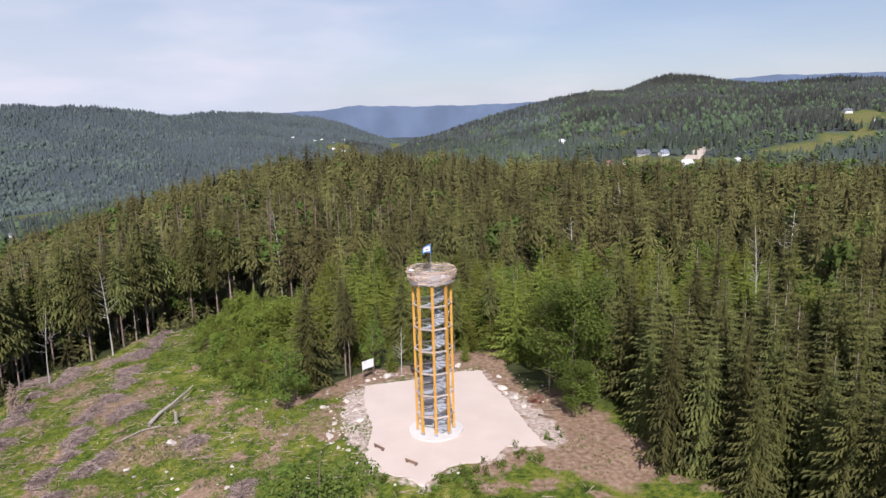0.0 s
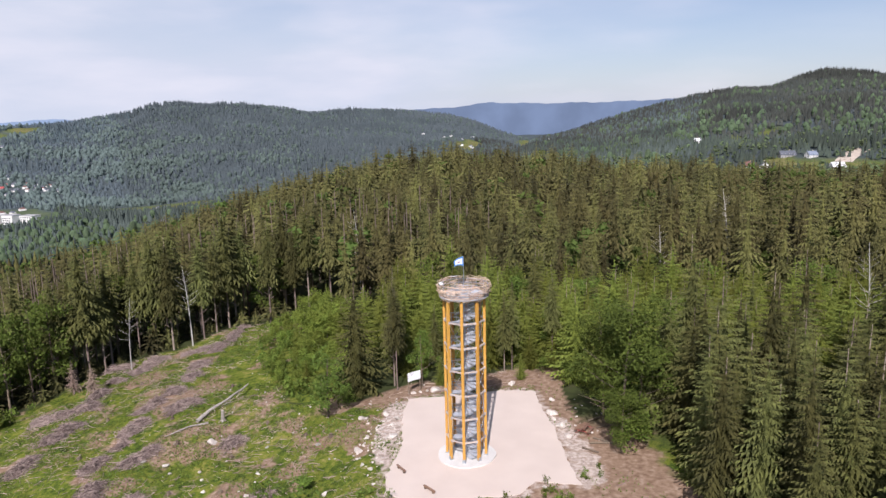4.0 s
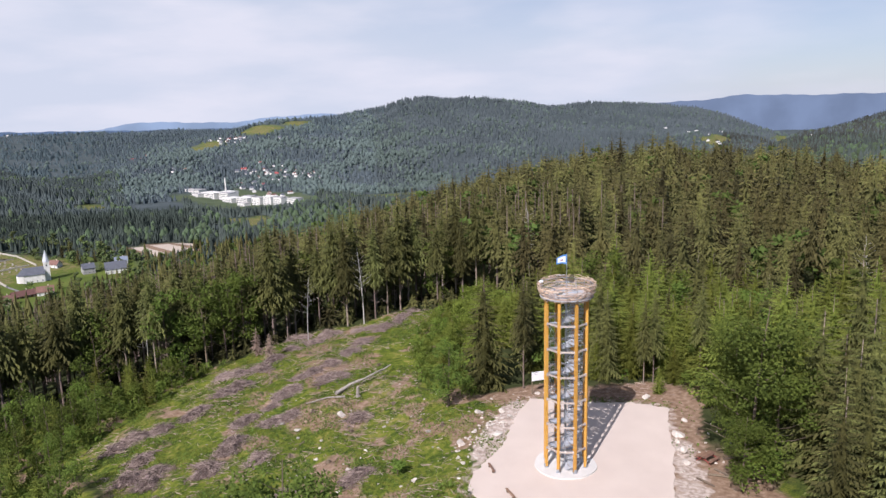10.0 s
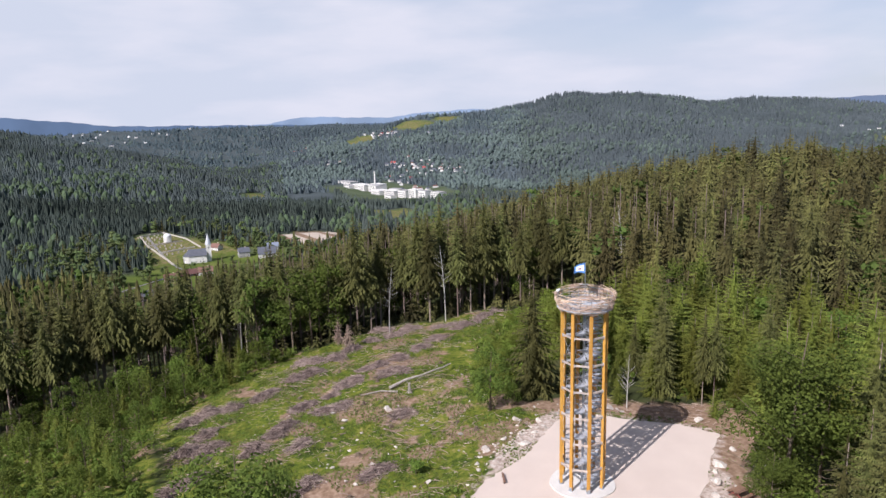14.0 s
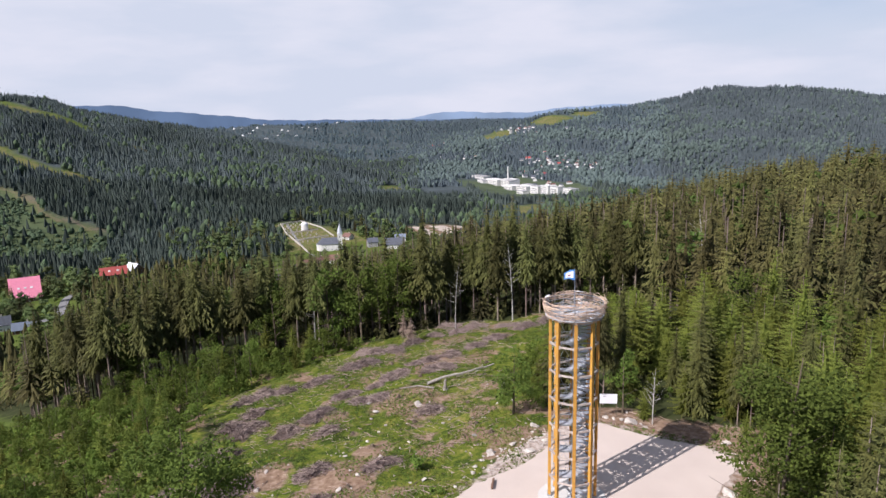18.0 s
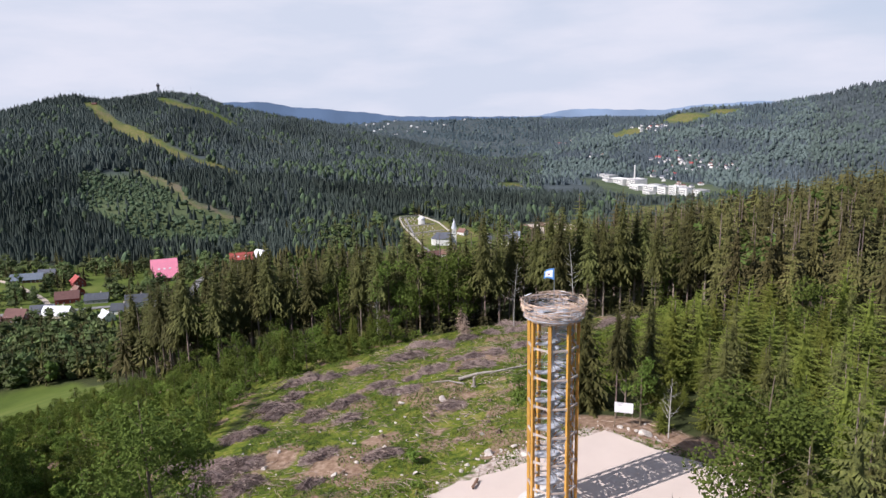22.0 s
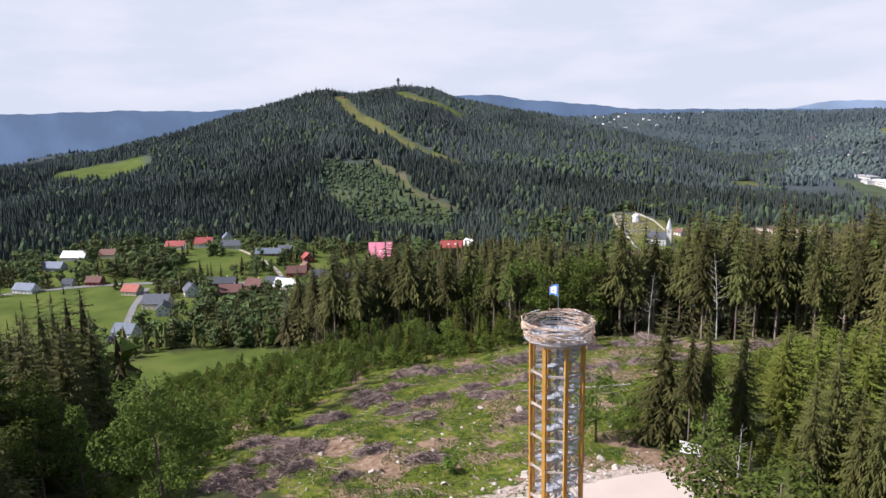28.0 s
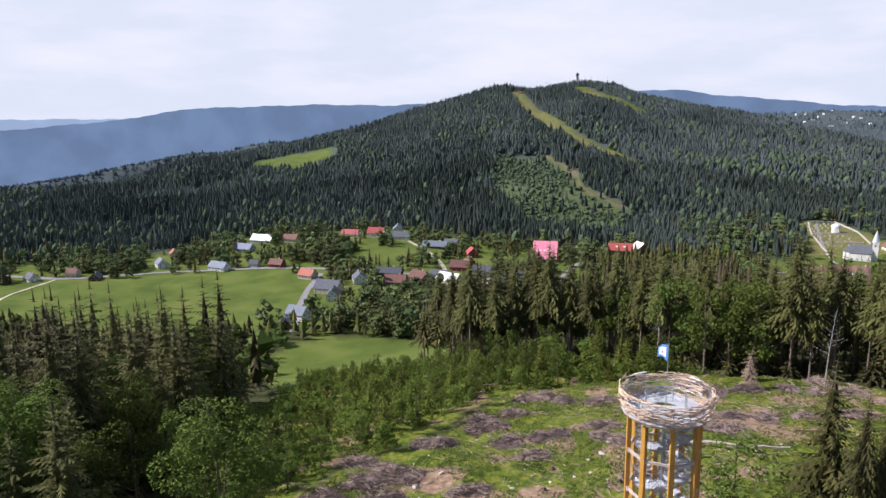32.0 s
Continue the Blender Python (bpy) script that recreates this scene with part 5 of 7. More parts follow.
# same ski hill spruce twice: darkened for shade, then paler for haze
M_FAR7 = mat("shade_tinted_slope_spruce", (0.068, 0.085, 0.07), 0.9, (0.045, 0.058, 0.049), 0.01, 0.4, 0.0, tint=0.28, spec=0.03, island=True)
M_FAR8 = mat("haze_tinted_slope_spruce", (0.097, 0.117, 0.112), 0.9, (0.07, 0.088, 0.085), 0.01, 0.4, 0.0, tint=0.26, spec=0.03, island=True)
M_FAR5 = mat("brownish_slope_spruce", (0.072, 0.076, 0.064), 0.9, (0.046, 0.052, 0.046), 0.01, 0.4, 0.0, tint=0.3, spec=0.03, island=True)
# woods beyond the factory: paler and bluer still, haze in the base colour
M_FAR6 = mat("pale_haze_tinted_spruce", (0.098, 0.122, 0.132), 0.95, (0.08, 0.101, 0.111), 0.006, 0.4, 0.0, tint=0.14, spec=0.02, island=True)
M_FARLEAF3 = mat("pale_haze_tinted_broadleaves", (0.112, 0.146, 0.132), 0.95, (0.096, 0.125, 0.115), 0.006, 0.4, 0.0, tint=0.14, spec=0.02, island=True)
M_FARLEAF2 = mat("haze_tinted_broadleaves", (0.1, 0.13, 0.11), 0.95, (0.084, 0.11, 0.097), 0.006, 0.4, 0.0, tint=0.14, spec=0.02, island=True)
far_wood("ski_hill_forest", "spruce forest on the foot of the ski hill with painted shade", 52, 138, 655, 1150, 33, 0.08, 0.74, rng, M_FAR7)
far_wood("ski_hill_forest", "spruce forest on the flank of the ski hill with painted haze", 57, 74, 1150, 2330, 58, 0.14, 1.0, rng, M_FAR8)
far_wood("ski_hill_forest", "spruces on the ski hill with painted haze", 74, 88, 1150, 2330, 116, 0.12, 1.0, rng, M_FAR8)
far_wood("ski_hill_forest", "spruces on the ski hill with fainter painted haze", 74, 88, 1150, 2330, 116, 0.06, 1.0, rng)
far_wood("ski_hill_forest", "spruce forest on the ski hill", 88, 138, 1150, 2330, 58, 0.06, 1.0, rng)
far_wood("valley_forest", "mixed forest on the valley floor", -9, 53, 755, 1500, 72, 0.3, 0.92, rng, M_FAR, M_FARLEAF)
far_wood("northwest_forest", "distant forest on the north-western hills with painted haze", -9, 37, 1500, 3450, 115, 0.2, 1.15, rng, M_FAR2, M_FARLEAF2, 2.5)
far_wood("northwest_forest", "distant forest beyond the factory with painted haze", 37, 58, 1500, 3450, 115, 0.26, 1.15, rng, M_FAR6, M_FARLEAF3, 2.5)
far_wood("northeast_forest", "leafy woods on the foot of the north-eastern slope", -45, 9, 560, 1180, 88, 1.15, 0.9, rng, M_FAR4, M_SLOPELEAF, 0.3, lumpy)
far_wood("northeast_forest", "brownish spruce forest on the north-eastern slope", -45, 9, 1180, 2480, 75, 0.14, 0.9, rng, M_FAR5, M_FARLEAF)
far_wood("low_ridge_forest", "distant forest on the low ridges with painted haze", 36, 138, 2350, 3750, 330, 0.2, 1.75, rng, M_FAR3, M_FARLEAF2, 5.0)
# shrubby regrowth on the felled part of the ski hill
sx, sy = scatter(rng, -1200, -780, -100, 120, 6.5)
ok = inside(sx, sy, SKI_CLEARING) & (near_line(sx, sy, [(-1190, 0), (-1070, 45), (-970, 50), (-870, 105)]) > 10 + 8 * rng.uniform(size=len(sx)))
grow = np.sin(sx * 0.03 + np.sin(sy * 0.05)) * np.sin(sy * 0.04) + rng.uniform(-0.6, 0.6, len(sx))
ok &= grow > -0.45
strew("regrowth", "shrubby light green regrowth on the felled hillside", "shrubs", [puff(rng, 4, 2.6), puff(rng, 6, 3.0), cone_tree(rng, 7, 1.8, 6, 1)], sx[ok], sy[ok], rng.uniform(0.6, 1.3, ok.sum()), M_FARLEAF, rng)

# ---------------------------------------------------------------- pad and clearing


def build_pad():
    bm = bmesh.new()
    rng = np.random.default_rng(2)
    pts = []
    for (x0, y0), (x1, y1) in zip(PAD, PAD[1:] + PAD[:1]):
        n = max(2, int(math.hypot(x1 - x0, y1 - y0) / 0.6))
        for k in range(n):
            j = rng.normal(0, 0.1, 2)
            pts.append((x0 + (x1 - x0) * k / n + j[0], y0 + (y1 - y0) * k / n + j[1]))
    top = [bm.verts.new((x, y, 0.0)) for x, y in pts]
    low = [bm.verts.new((x * 1.03, y * 1.03, -0.5)) for x, y in pts]
    bm.faces.new(top)
    for k in range(len(pts)):
        bm.faces.new((top[k], low[k], low[(k + 1) % len(pts)], top[(k + 1) % len(pts)]))
    bmesh.ops.triangulate(bm, faces=bm.faces[:])
    bmesh.ops.recalc_face_normals(bm, faces=bm.faces[:])
    me = bpy.data.meshes.new("pavement")
    bm.to_mesh(me)
    bm.free()
    me.materials.append(M_GRAVEL)
    tagged(new("pavement", me), "pale packed sand and gravel forecourt", "forecourt", kind="structure")


build_pad()


def rock_mesh(rng, flat=0.7):
    bm = bmesh.new()
    bmesh.ops.create_icosphere(bm, subdivisions=2, radius=0.5)
    cuts = [(Vector(rng.normal(size=3)).normalized(), rng.uniform(0.14, 0.36)) for _ in range(12)]
    sc = Vector((rng.uniform(0.8, 1.3), rng.uniform(0.7, 1.0), flat * rng.uniform(0.7, 1.1)))
    for v in bm.verts:
        for n, d in cuts:
            k = v.co.dot(n) - d
            if k > 0:
                v.co -= n * k * 0.9
        v.co += Vector(rng.normal(0, 0.012, 3))
        v.co = Vector((v.co.x * sc.x, v.co.y * sc.y, v.co.z * sc.z))
    me = bpy.data.meshes.new("boulder")
    bm.to_mesh(me)
    bm.free()
    return me


M_PALE = mat("pale_granite", (0.66, 0.6, 0.53), 0.9, (0.4, 0.35, 0.3), 1.2, 9, 0.5, tint=0.15)
ROCKS = [rock_mesh(RNG) for _ in range(9)]
ROCKS_PALE = [r.copy() for r in ROCKS]
for r in ROCKS:
    r.materials.append(M_STONE)
for r in ROCKS_PALE:
    r.materials.append(M_PALE)


def rock(x, y, size, pale, rng, label, group):
    me = (ROCKS_PALE if pale else ROCKS)[int(rng.integers(9))]
    ob = tagged(new("boulder", me), label, "rock", group)
    z = 0.0 if inside(x, y, PAD) else h1(x, y)
    ob.matrix_basis = pose(x, y, z + 0.12 * size, rng.uniform(-15, 15), rng.uniform(-15, 15), rng.uniform(0, 360)) @ Matrix.Diagonal((size, size, size, 1))
    return ob


rng = np.random.default_rng(41)
for x, y, s in ((-12.7, 3.6, 1.2), (-11.4, 5.3, 1.3), (-12.0, 9.5, 1.1), (-9.9, 7.9, 1.3), (-9.4, 3.2, 1.5), (-12.6, 0.4, 1.6), (-14.4, 9.1, 0.9), (-10.4, 6.4, 1.0), (9.9, 8.5, 1.7), (8.6, 12.2, 1.9), (8.4, 16.5, 1.0), (10.9, 6.0, 1.3), (2.8, 20.8, 1.5),
                (-7.0, 17.0, 1.9), (-8.2, 16.8, 0.8), (-6.0, 17.6, 0.8), (-9.2, 16.4, 0.7), (-10.0, 15.9, 0.8), (-5.2, 17.4, 0.6), (10.4, 10.0, 0.8), (9.0, 10.4, 0.9), (-8.3, -7.6, 0.7), (-8.9, -3.0, 0.6), (8.9, -5.6, 0.9), (10.5, -7.6, 0.8), (2.5, -10.2, 0.6), (-3.8, -12.0, 0.6)):
    rock(x, y, s, True, rng, "pale granite boulder at the edge of the forecourt", "boulders round the forecourt")
for x, y, s in ((-33.4, 4.5, 1.7), (-13.7, -7.7, 1.15), (-22.4, -8.0, 1.0), (-37.1, 0.0, 1.0), (-31.6, -1.8, 0.8), (-22.0, -12.1, 0.8), (-25.2, 2.9, 0.9), (-23.2, -3.5, 0.8), (-41.0, 1.1, 0.9), (-18.5, 2.6, 0.9), (-11.1, -2.9, 0.8), (-21.2, -8.4, 0.6), (-30.2, -3.6, 0.7), (-35.5, -1.7, 0.8), (-28.6, -6.2, 0.7), (-27.5, -20.9, 1.1), (-19.2, -14.9, 0.95), (-20.4, -11.9, 0.8), (-26.7, -10.4, 0.7), (-15, 9, 1.1), (-30.8, -18.6, 0.8), (-9.7, -4.3, 0.8)):
    rock(x, y, s, s != 0.9, rng, "pale boulder lying in the grass of the clearing", "boulders in the clearing")
n = 0
while n < 120:
    x, y = rng.uniform(-62, -9), rng.uniform(-24, 40)
    if inside(x, y, CLEARING) and not inside(x, y, PAD) and (rng.uniform() < 0.35 or x > -40):
        rock(x, y, rng.uniform(0.2, 0.55), rng.uniform() < 0.3, rng, "small stone lying in the clearing", "stones in the clearing")
        n += 1
for k in range(150):
    x, y = rng.normal((-10.6, 4.5), (1.5, 4.2))
    if not inside(x, y, PAD):
        rock(x, y, rng.uniform(0.15, 0.5), True, rng, "small pale stone beside the forecourt", "stones round the forecourt")
for k in range(30):
    x, y = rng.normal((11.5, 8), (1.5, 5.0))
    if not inside(x, y, PAD):
        rock(x, y, rng.uniform(0.15, 0.5), True, rng, "small pale stone beside the forecourt", "stones round the forecourt")


# brush windrows of cut twigs
M_BRUSH = mat("dry_brushwood", (0.36, 0.275, 0.235), 0.95, (0.12, 0.088, 0.077), 1.5, 12, 0.3, tint=0.45, island=True)


def windrow(line, wide, high, count, rng):
    line = np.array(line, float)
    seg = np.hypot(*np.diff(line, axis=0).T)
    along = np.r_[0, seg.cumsum()]
    s = rng.uniform(0, along[-1], count)
    lump = np.clip(np.minimum(s, along[-1] - s) / 1.6, 0.15, 1) * (0.75 + 0.25 * np.sin(s * 1.7))
    x, y = np.interp(s, along, line[:, 0]), np.interp(s, along, line[:, 1])
    i = np.clip(np.searchsorted(along, s) - 1, 0, len(seg) - 1)
    d = (line[i + 1] - line[i]) / seg[i][:, None]
    u = rng.normal(0, 0.45, count)
    x, y = x - d[:, 1] * u * wide, y + d[:, 0] * u * wide
    z = height(x, y) + rng.uniform(0, 1, count) * high * lump * np.exp(-u * u * 3)
    a = np.arctan2(d[:, 1], d[:, 0]) + rng.normal(0, 0.75, count)
    ln, tip = rng.uniform(0.5, 1.7, count), rng.normal(0, 0.2, count)
    r = rng.uniform(0.012, 0.04, count)
    ax = np.stack([np.cos(a), np.sin(a), tip], -1) * ln[:, None] / 2
    c = np.stack([x, y, z], -1)
    side = np.stack([-np.sin(a), np.cos(a), 0 * a], -1) * r[:, None]
    upv = np.array([0, 0, 1.0]) * r[:, None]
    v = np.stack([c - ax + side, c - ax - side, c - ax + upv * 1.6, c + ax + side * 0.4, c + ax - side * 0.4, c + ax + upv], 1).reshape(-1, 3)
    f = np.array([(0, 3, 5), (0, 5, 2), (1, 2, 5), (1, 5, 4), (0, 1, 4), (0, 4, 3)])
    fs = (f[None] + (np.arange(count) * 6)[:, None, None]).reshape(-1, 3)
    me = mesh_from("brush_pile", v, fs, M_BRUSH, False, {"tint": np.repeat(rng.uniform(size=count), 6)})
    # a low mound of packed twigs and earth under it
    t = thing("brush_pile", "low grey-brown heap of cut brushwood", "brush pile", group="brush piles")
    tagged(piece("brushwood", me, t), kind="stuff")
    n = max(6, int(along[-1] / 0.7))
    ss = np.linspace(0, along[-1], n)
    px, py = np.interp(ss, along, line[:, 0]), np.interp(ss, along, line[:, 1])
    dx, dy = np.gradient(px), np.gradient(py)
    q = np.hypot(dx, dy)
    rows = []
    for off in np.linspace(-1, 1, 7):
        w = off * wide * 0.62 * (0.8 + 0.25 * np.sin(ss * 1.3 + off))
        xx, yy = px - dy / q * w, py + dx / q * w
        hump = (1 - off * off) * high * 0.6 * np.clip(np.minimum(ss, along[-1] - ss) / 1.5, 0, 1) * (0.7 + 0.25 * rng.uniform(size=n))
        rows.append(np.stack([xx, yy, height(xx, yy) + hump + rng.normal(0, 0.09, n) - 0.06], -1))
    v = np.concatenate(rows)
    k, j = np.arange(6)[:, None] * n, np.arange(n - 1)[None]
    qd = np.stack([k + j, k + j + 1, k + n + j + 1, k + n + j], -1).reshape(-1, 4)
    piece("mound", mesh_from("mound", v, qd, M_BRUSH, True, {"tint": np.full(len(v), 0.5)}), t)


for line, wide, high in (
        ([(-63.5, -11), (-62.5, -6.4), (-60.3, -1.9)], 2.3, 0.9), ([(-59.1, 0.1), (-61, 6.4), (-60.6, 13.4)], 2.2, 0.8), ([(-69.5, 15), (-62.5, 17.5), (-66.8, 27)], 2.4, 0.8), ([(-67.2, 29.5), (-64, 38.3)], 2.0, 0.6),
        ([(-51.1, 14), (-50.1, 21.4), (-50.6, 29), (-54.5, 37.8), (-54, 47.4), (-54.8, 55)], 2.3, 0.6), ([(-41.1, -13.1), (-42, -8.5), (-43.8, -4.2)], 3.0, 0.9), ([(-50.2, -16.6), (-55.4, -10.1)], 2.8, 0.9),
        ([(-48, -1.5), (-48.3, 4), (-47.6, 7)], 2.0, 0.7), ([(-49.1, 7.6), (-47.9, 12.1)], 2.0, 0.7), ([(-26.2, -16.7), (-26.3, -12)], 2.6, 0.7), ([(-20, -11), (-20.5, -7.1)], 2.4, 0.6), ([(-46, 13.4), (-43.6, 18.3)], 2.0, 0.5),
        ([(-30.6, 3.1), (-30.3, 6.6)], 1.8, 0.6), ([(-36.1, -9.8), (-36.3, -6.8)], 1.9, 0.7), ([(-73.9, 36.6), (-67.9, 38.4), (-63.6, 40.1), (-56, 44.4)], 2.0, 0.6), ([(-42.8, -0.5), (-41.1, 4.6)], 1.8, 0.5),
        ([(-41.6, -24.5), (-41.8, -18.6)], 2.4, 0.9), ([(-46.4, -17.1), (-49.6, -12)], 2.2, 0.9), ([(-20.6, -32.2), (-27.7, -27.5), (-30.2, -20.7)], 3.0, 1.0), ([(-18.2, -28.5), (-25.2, -22.6)], 2.6, 0.9), ([(-31, -23.1), (-36.5, -30.9)], 2.2, 0.7), ([(-18.3, -19), (-19.5, -16.1)], 1.8, 0.6)):
    pts = np.array(line, float)
    run = np.r_[0, np.hypot(*np.diff(pts, axis=0).T).cumsum()]
    s, last = 0.0, run[-1]
    while s < last - 1.0:                 # long rows lie in several heaps that nearly touch
        e = last if last - s < 7 else s + rng.uniform(3, 6.5)
        off = rng.normal(0, 0.35, (5, 2))
        heap = [(float(np.interp(q, run, pts[:, 0]) + o[0]), float(np.interp(q, run, pts[:, 1]) + o[1])) for q, o in zip(np.linspace(s, e, 5), off)]
        windrow(heap, wide * rng.uniform(0.55, 1.1), high * rng.uniform(1.3, 1.9), int(150 * (e - s) * wide / 2) + 60, rng)
        s = e + rng.uniform(0.6, 2.6)


# twigs and splinters left all over the clearing
def litter(count, rng):
    x, y = rng.uniform(-76, 26, count * 3), rng.uniform(-30, 56, count * 3)
    ok = inside(x, y, CLEARING) & ~inside(x, y, PAD) & ((x < 4) | (rng.uniform(size=len(x)) < 0.12)) & (np.sin(x * 0.21 + np.sin(y * 0.3)) * np.sin(y * 0.26 + 1) + rng.uniform(-0.7, 0.7, len(x)) > 0)
    x, y = x[ok][:count], y[ok][:count]
    n = len(x)
    a, ln, r = rng.uniform(0, 6.28, n), rng.uniform(0.3, 1.6, n), rng.uniform(0.012, 0.04, n)
    c = np.stack([x, y, height(x, y) + rng.uniform(0.02, 0.16, n)], -1)
    ax = np.stack([np.cos(a), np.sin(a), rng.normal(0, 0.12, n)], -1) * ln[:, None] / 2
    side = np.stack([-np.sin(a), np.cos(a), 0 * a], -1) * r[:, None]
    upv = np.array([0, 0, 1.0]) * r[:, None]
    v = np.stack([c - ax + side, c - ax - side, c - ax + upv * 1.6, c + ax + side * 0.4, c + ax - side * 0.4, c + ax + upv], 1).reshape(-1, 3)
    f = np.array([(0, 3, 5), (0, 5, 2), (1, 2, 5), (1, 5, 4), (0, 1, 4), (0, 4, 3)])
    fs = (f[None] + (np.arange(n) * 6)[:, None, None]).reshape(-1, 3)
    tagged(new("twigs", mesh_from("twigs", v, fs, M_LITTER, False, {"tint": np.repeat(rng.uniform(size=n), 6)})), "dry twigs and splinters scattered over the clearing", "twigs", kind="stuff")


M_LITTER = mat("dry_twigs", (0.42, 0.33, 0.27), 0.9, (0.24, 0.17, 0.14), 1.5, 12, 0.0, tint=0.4, island=True)
litter(5200, rng)


# tufts of grass, bilberry and fern
def tufts(n, spread, size, seed, material, name, label):
    rng = np.random.default_rng(seed)
    x, y = rng.uniform(-78, 28, n * 3), rng.uniform(-34, 58, n * 3)
    patch = np.sin(x * 0.33 + 1.4 * np.sin(y * 0.21)) * np.sin(y * 0.3 + np.sin(x * 0.17)) + 0.35 * np.sin(x * 1.1) * np.sin(y * 1.3)
    ok = inside(x, y, CLEARING) & ~inside(x, y, PAD) & (patch > spread) & ((x < 6) | (rng.uniform(size=n * 3) < 0.12)) & (near_line(x, y, [(-14, 16), (-2, 22), (6, 24)]) > 3)
    x, y = x[ok][:n], y[ok][:n]
    n = len(x)
    z = height(x, y)
    k = 3
    a = rng.uniform(0, 6.28, (n, k))
    s = size * rng.uniform(0.6, 1.4, (n, 1))
    b = np.stack([x, y, z], -1)[:, None]
    out = np.stack([np.cos(a), np.sin(a), 0 * a], -1) * s[..., None]
    sd = np.stack([-np.sin(a), np.cos(a), 0 * a], -1) * s[..., None] * 0.4
    lift = np.array([0, 0, 1.0]) * s[..., None] * rng.uniform(0.5, 1.1, (n, k))[..., None]
    v = np.stack([b + out * 0.1 - sd, b + out * 0.1 + sd, b + out * 0.75 + sd * 0.5 + lift, b + out * 0.8 - sd * 0.5 + lift * 0.8], 2).reshape(-1, 3)
    tagged(new(name, mesh_from(name, v, np.arange(len(v)).reshape(-1, 4), material, False, {"tint": np.repeat(rng.uniform(size=n), 4 * k)})), label, "undergrowth", kind="stuff")


M_TUFT = mat("grass_tufts", (0.2, 0.235, 0.04), 0.8, (0.07, 0.105, 0.02), 0.35, 2, 0.0, tint=0.4, island=True, thin=0.3)
M_FERN = mat("bilberry_and_fern", (0.16, 0.24, 0.04), 0.75, (0.075, 0.125, 0.022), 0.3, 2, 0.0, tint=0.35, island=True, thin=0.3)
tufts(46000, -0.25, 0.12, 51, M_TUFT, "grass", "short grass and heath on the clearing")
tufts(16000, 0.35, 0.15, 52, M_FERN, "bilberry", "low bilberry and fern patches on the clearing")
fx, fy = [], []
for x, y in ((3.4, -10.8), (5.6, -9.6), (1.5, -12.2), (7.0, -9.0), (9.2, -6.6), (-5.5, -11.9), (-1.0, -14.4), (-8.4, -10.0), (4.0, -13.6), (13.4, -2.6), (11, -8), (-10, -12), (-3, -16)):
    got = rng.normal((x, y), 0.8, (7, 2))
    got = got[~inside(got[:, 0], got[:, 1], PAD)]
    fx += list(got[:, 0])
    fy += list(got[:, 1])
strew("low_scrub", "low leafy scrub at the rim of the forecourt", "undergrowth", scrub, np.array(fx), np.array(fy), rng.uniform(0.3, 0.62, len(fx)), M_SCRUB, rng, 0.1)
plant("bush", 2, -16.3, -7.0, 0.8, 1.5)


# fallen log, stump and roots
def log_thing():
    t = thing("fallen_log", "bleached fallen tree trunk lying across the clearing", "log")
    pts = []
    for f in np.linspace(0, 1, 9):
        x, y = -38.6 + 1.9 * f, 9.6 + 11.2 * f
        pts.append((x, y, h1(x, y) + 0.3 + 0.9 * f + 0.03 * math.sin(9 * f)))
    v, q = tube(pts, 0.27, 0.1, 8)
    v = v + np.random.default_rng(3).normal(0, 0.025, v.shape)
    piece("log", mesh_from("log", v, q, M_DEADWOOD), t)
    pts = [(-37.0, 9.7, h1(-37.0, 9.7) + 0.16), (-39.0, 8.2, h1(-39.0, 8.2) + 0.24), (-41.4, 6.4, h1(-41.4, 6.4) + 0.15)]
    v, q = tube(pts, 0.17, 0.05, 7)
    piece("broken_branch", mesh_from("broken_branch", v, q, M_DEADWOOD, True), t)
    for x, y, dx, dy in ((-37.0, 14, 1.2, 0.4), (-37.1, 11.8, -0.9, 0.6), (-36.7, 17, 0.9, 0.5)):
        z = h1(x, y) + 0.6
        v, q = tube([(x, y, z), (x + dx * 0.5, y + dy * 0.5, z + 0.35), (x + dx, y + dy, z + 0.4)], 0.05, 0.015, 5)
        piece("branch", mesh_from("branch", v, q, M_DEADWOOD, True), t)


log_thing()


def stump(x, y, h, r, rng, material=None):
    t = thing("tree_stump", "grey weathered tree stump with splayed roots", "stump", pose(x, y, h1(x, y)), "stumps")
    v, q = tube([(0, 0, -0.1), (0.02, 0, h * 0.4), (0.05, 0.02, h)], r, r * 0.75, 8)
    v = v + np.random.default_rng(int(abs(x * 10))).normal(0, 0.02, v.shape)
    top = np.array([[16 + k for k in range(8)]])
    me = mesh_from("stem", v, q, material or M_DEADWOOD, True)
    piece("stem", me, t)
    bm = bmesh.new()
    bmesh.ops.create_cone(bm, cap_ends=True, segments=8, radius1=r * 0.78, radius2=r * 0.7, depth=0.06, matrix=Matrix.Translation((0.05, 0.02, h)))
    part("cut_top", bm, material or M_DEADWOOD, t)
    for k in range(5):
        a = k * 1.26 + rng.uniform(-0.3, 0.3)
        c, s = math.cos(a), math.sin(a)
        v, q = tube([(c * r * 0.5, s * r * 0.5, 0.28), (c * r * 1.5, s * r * 1.5, 0.1), (c * r * 2.6, s * r * 2.6, -0.12)], r * 0.3, r * 0.1, 5)
        piece("root", mesh_from("root", v, q, material or M_DEADWOOD, True), t)


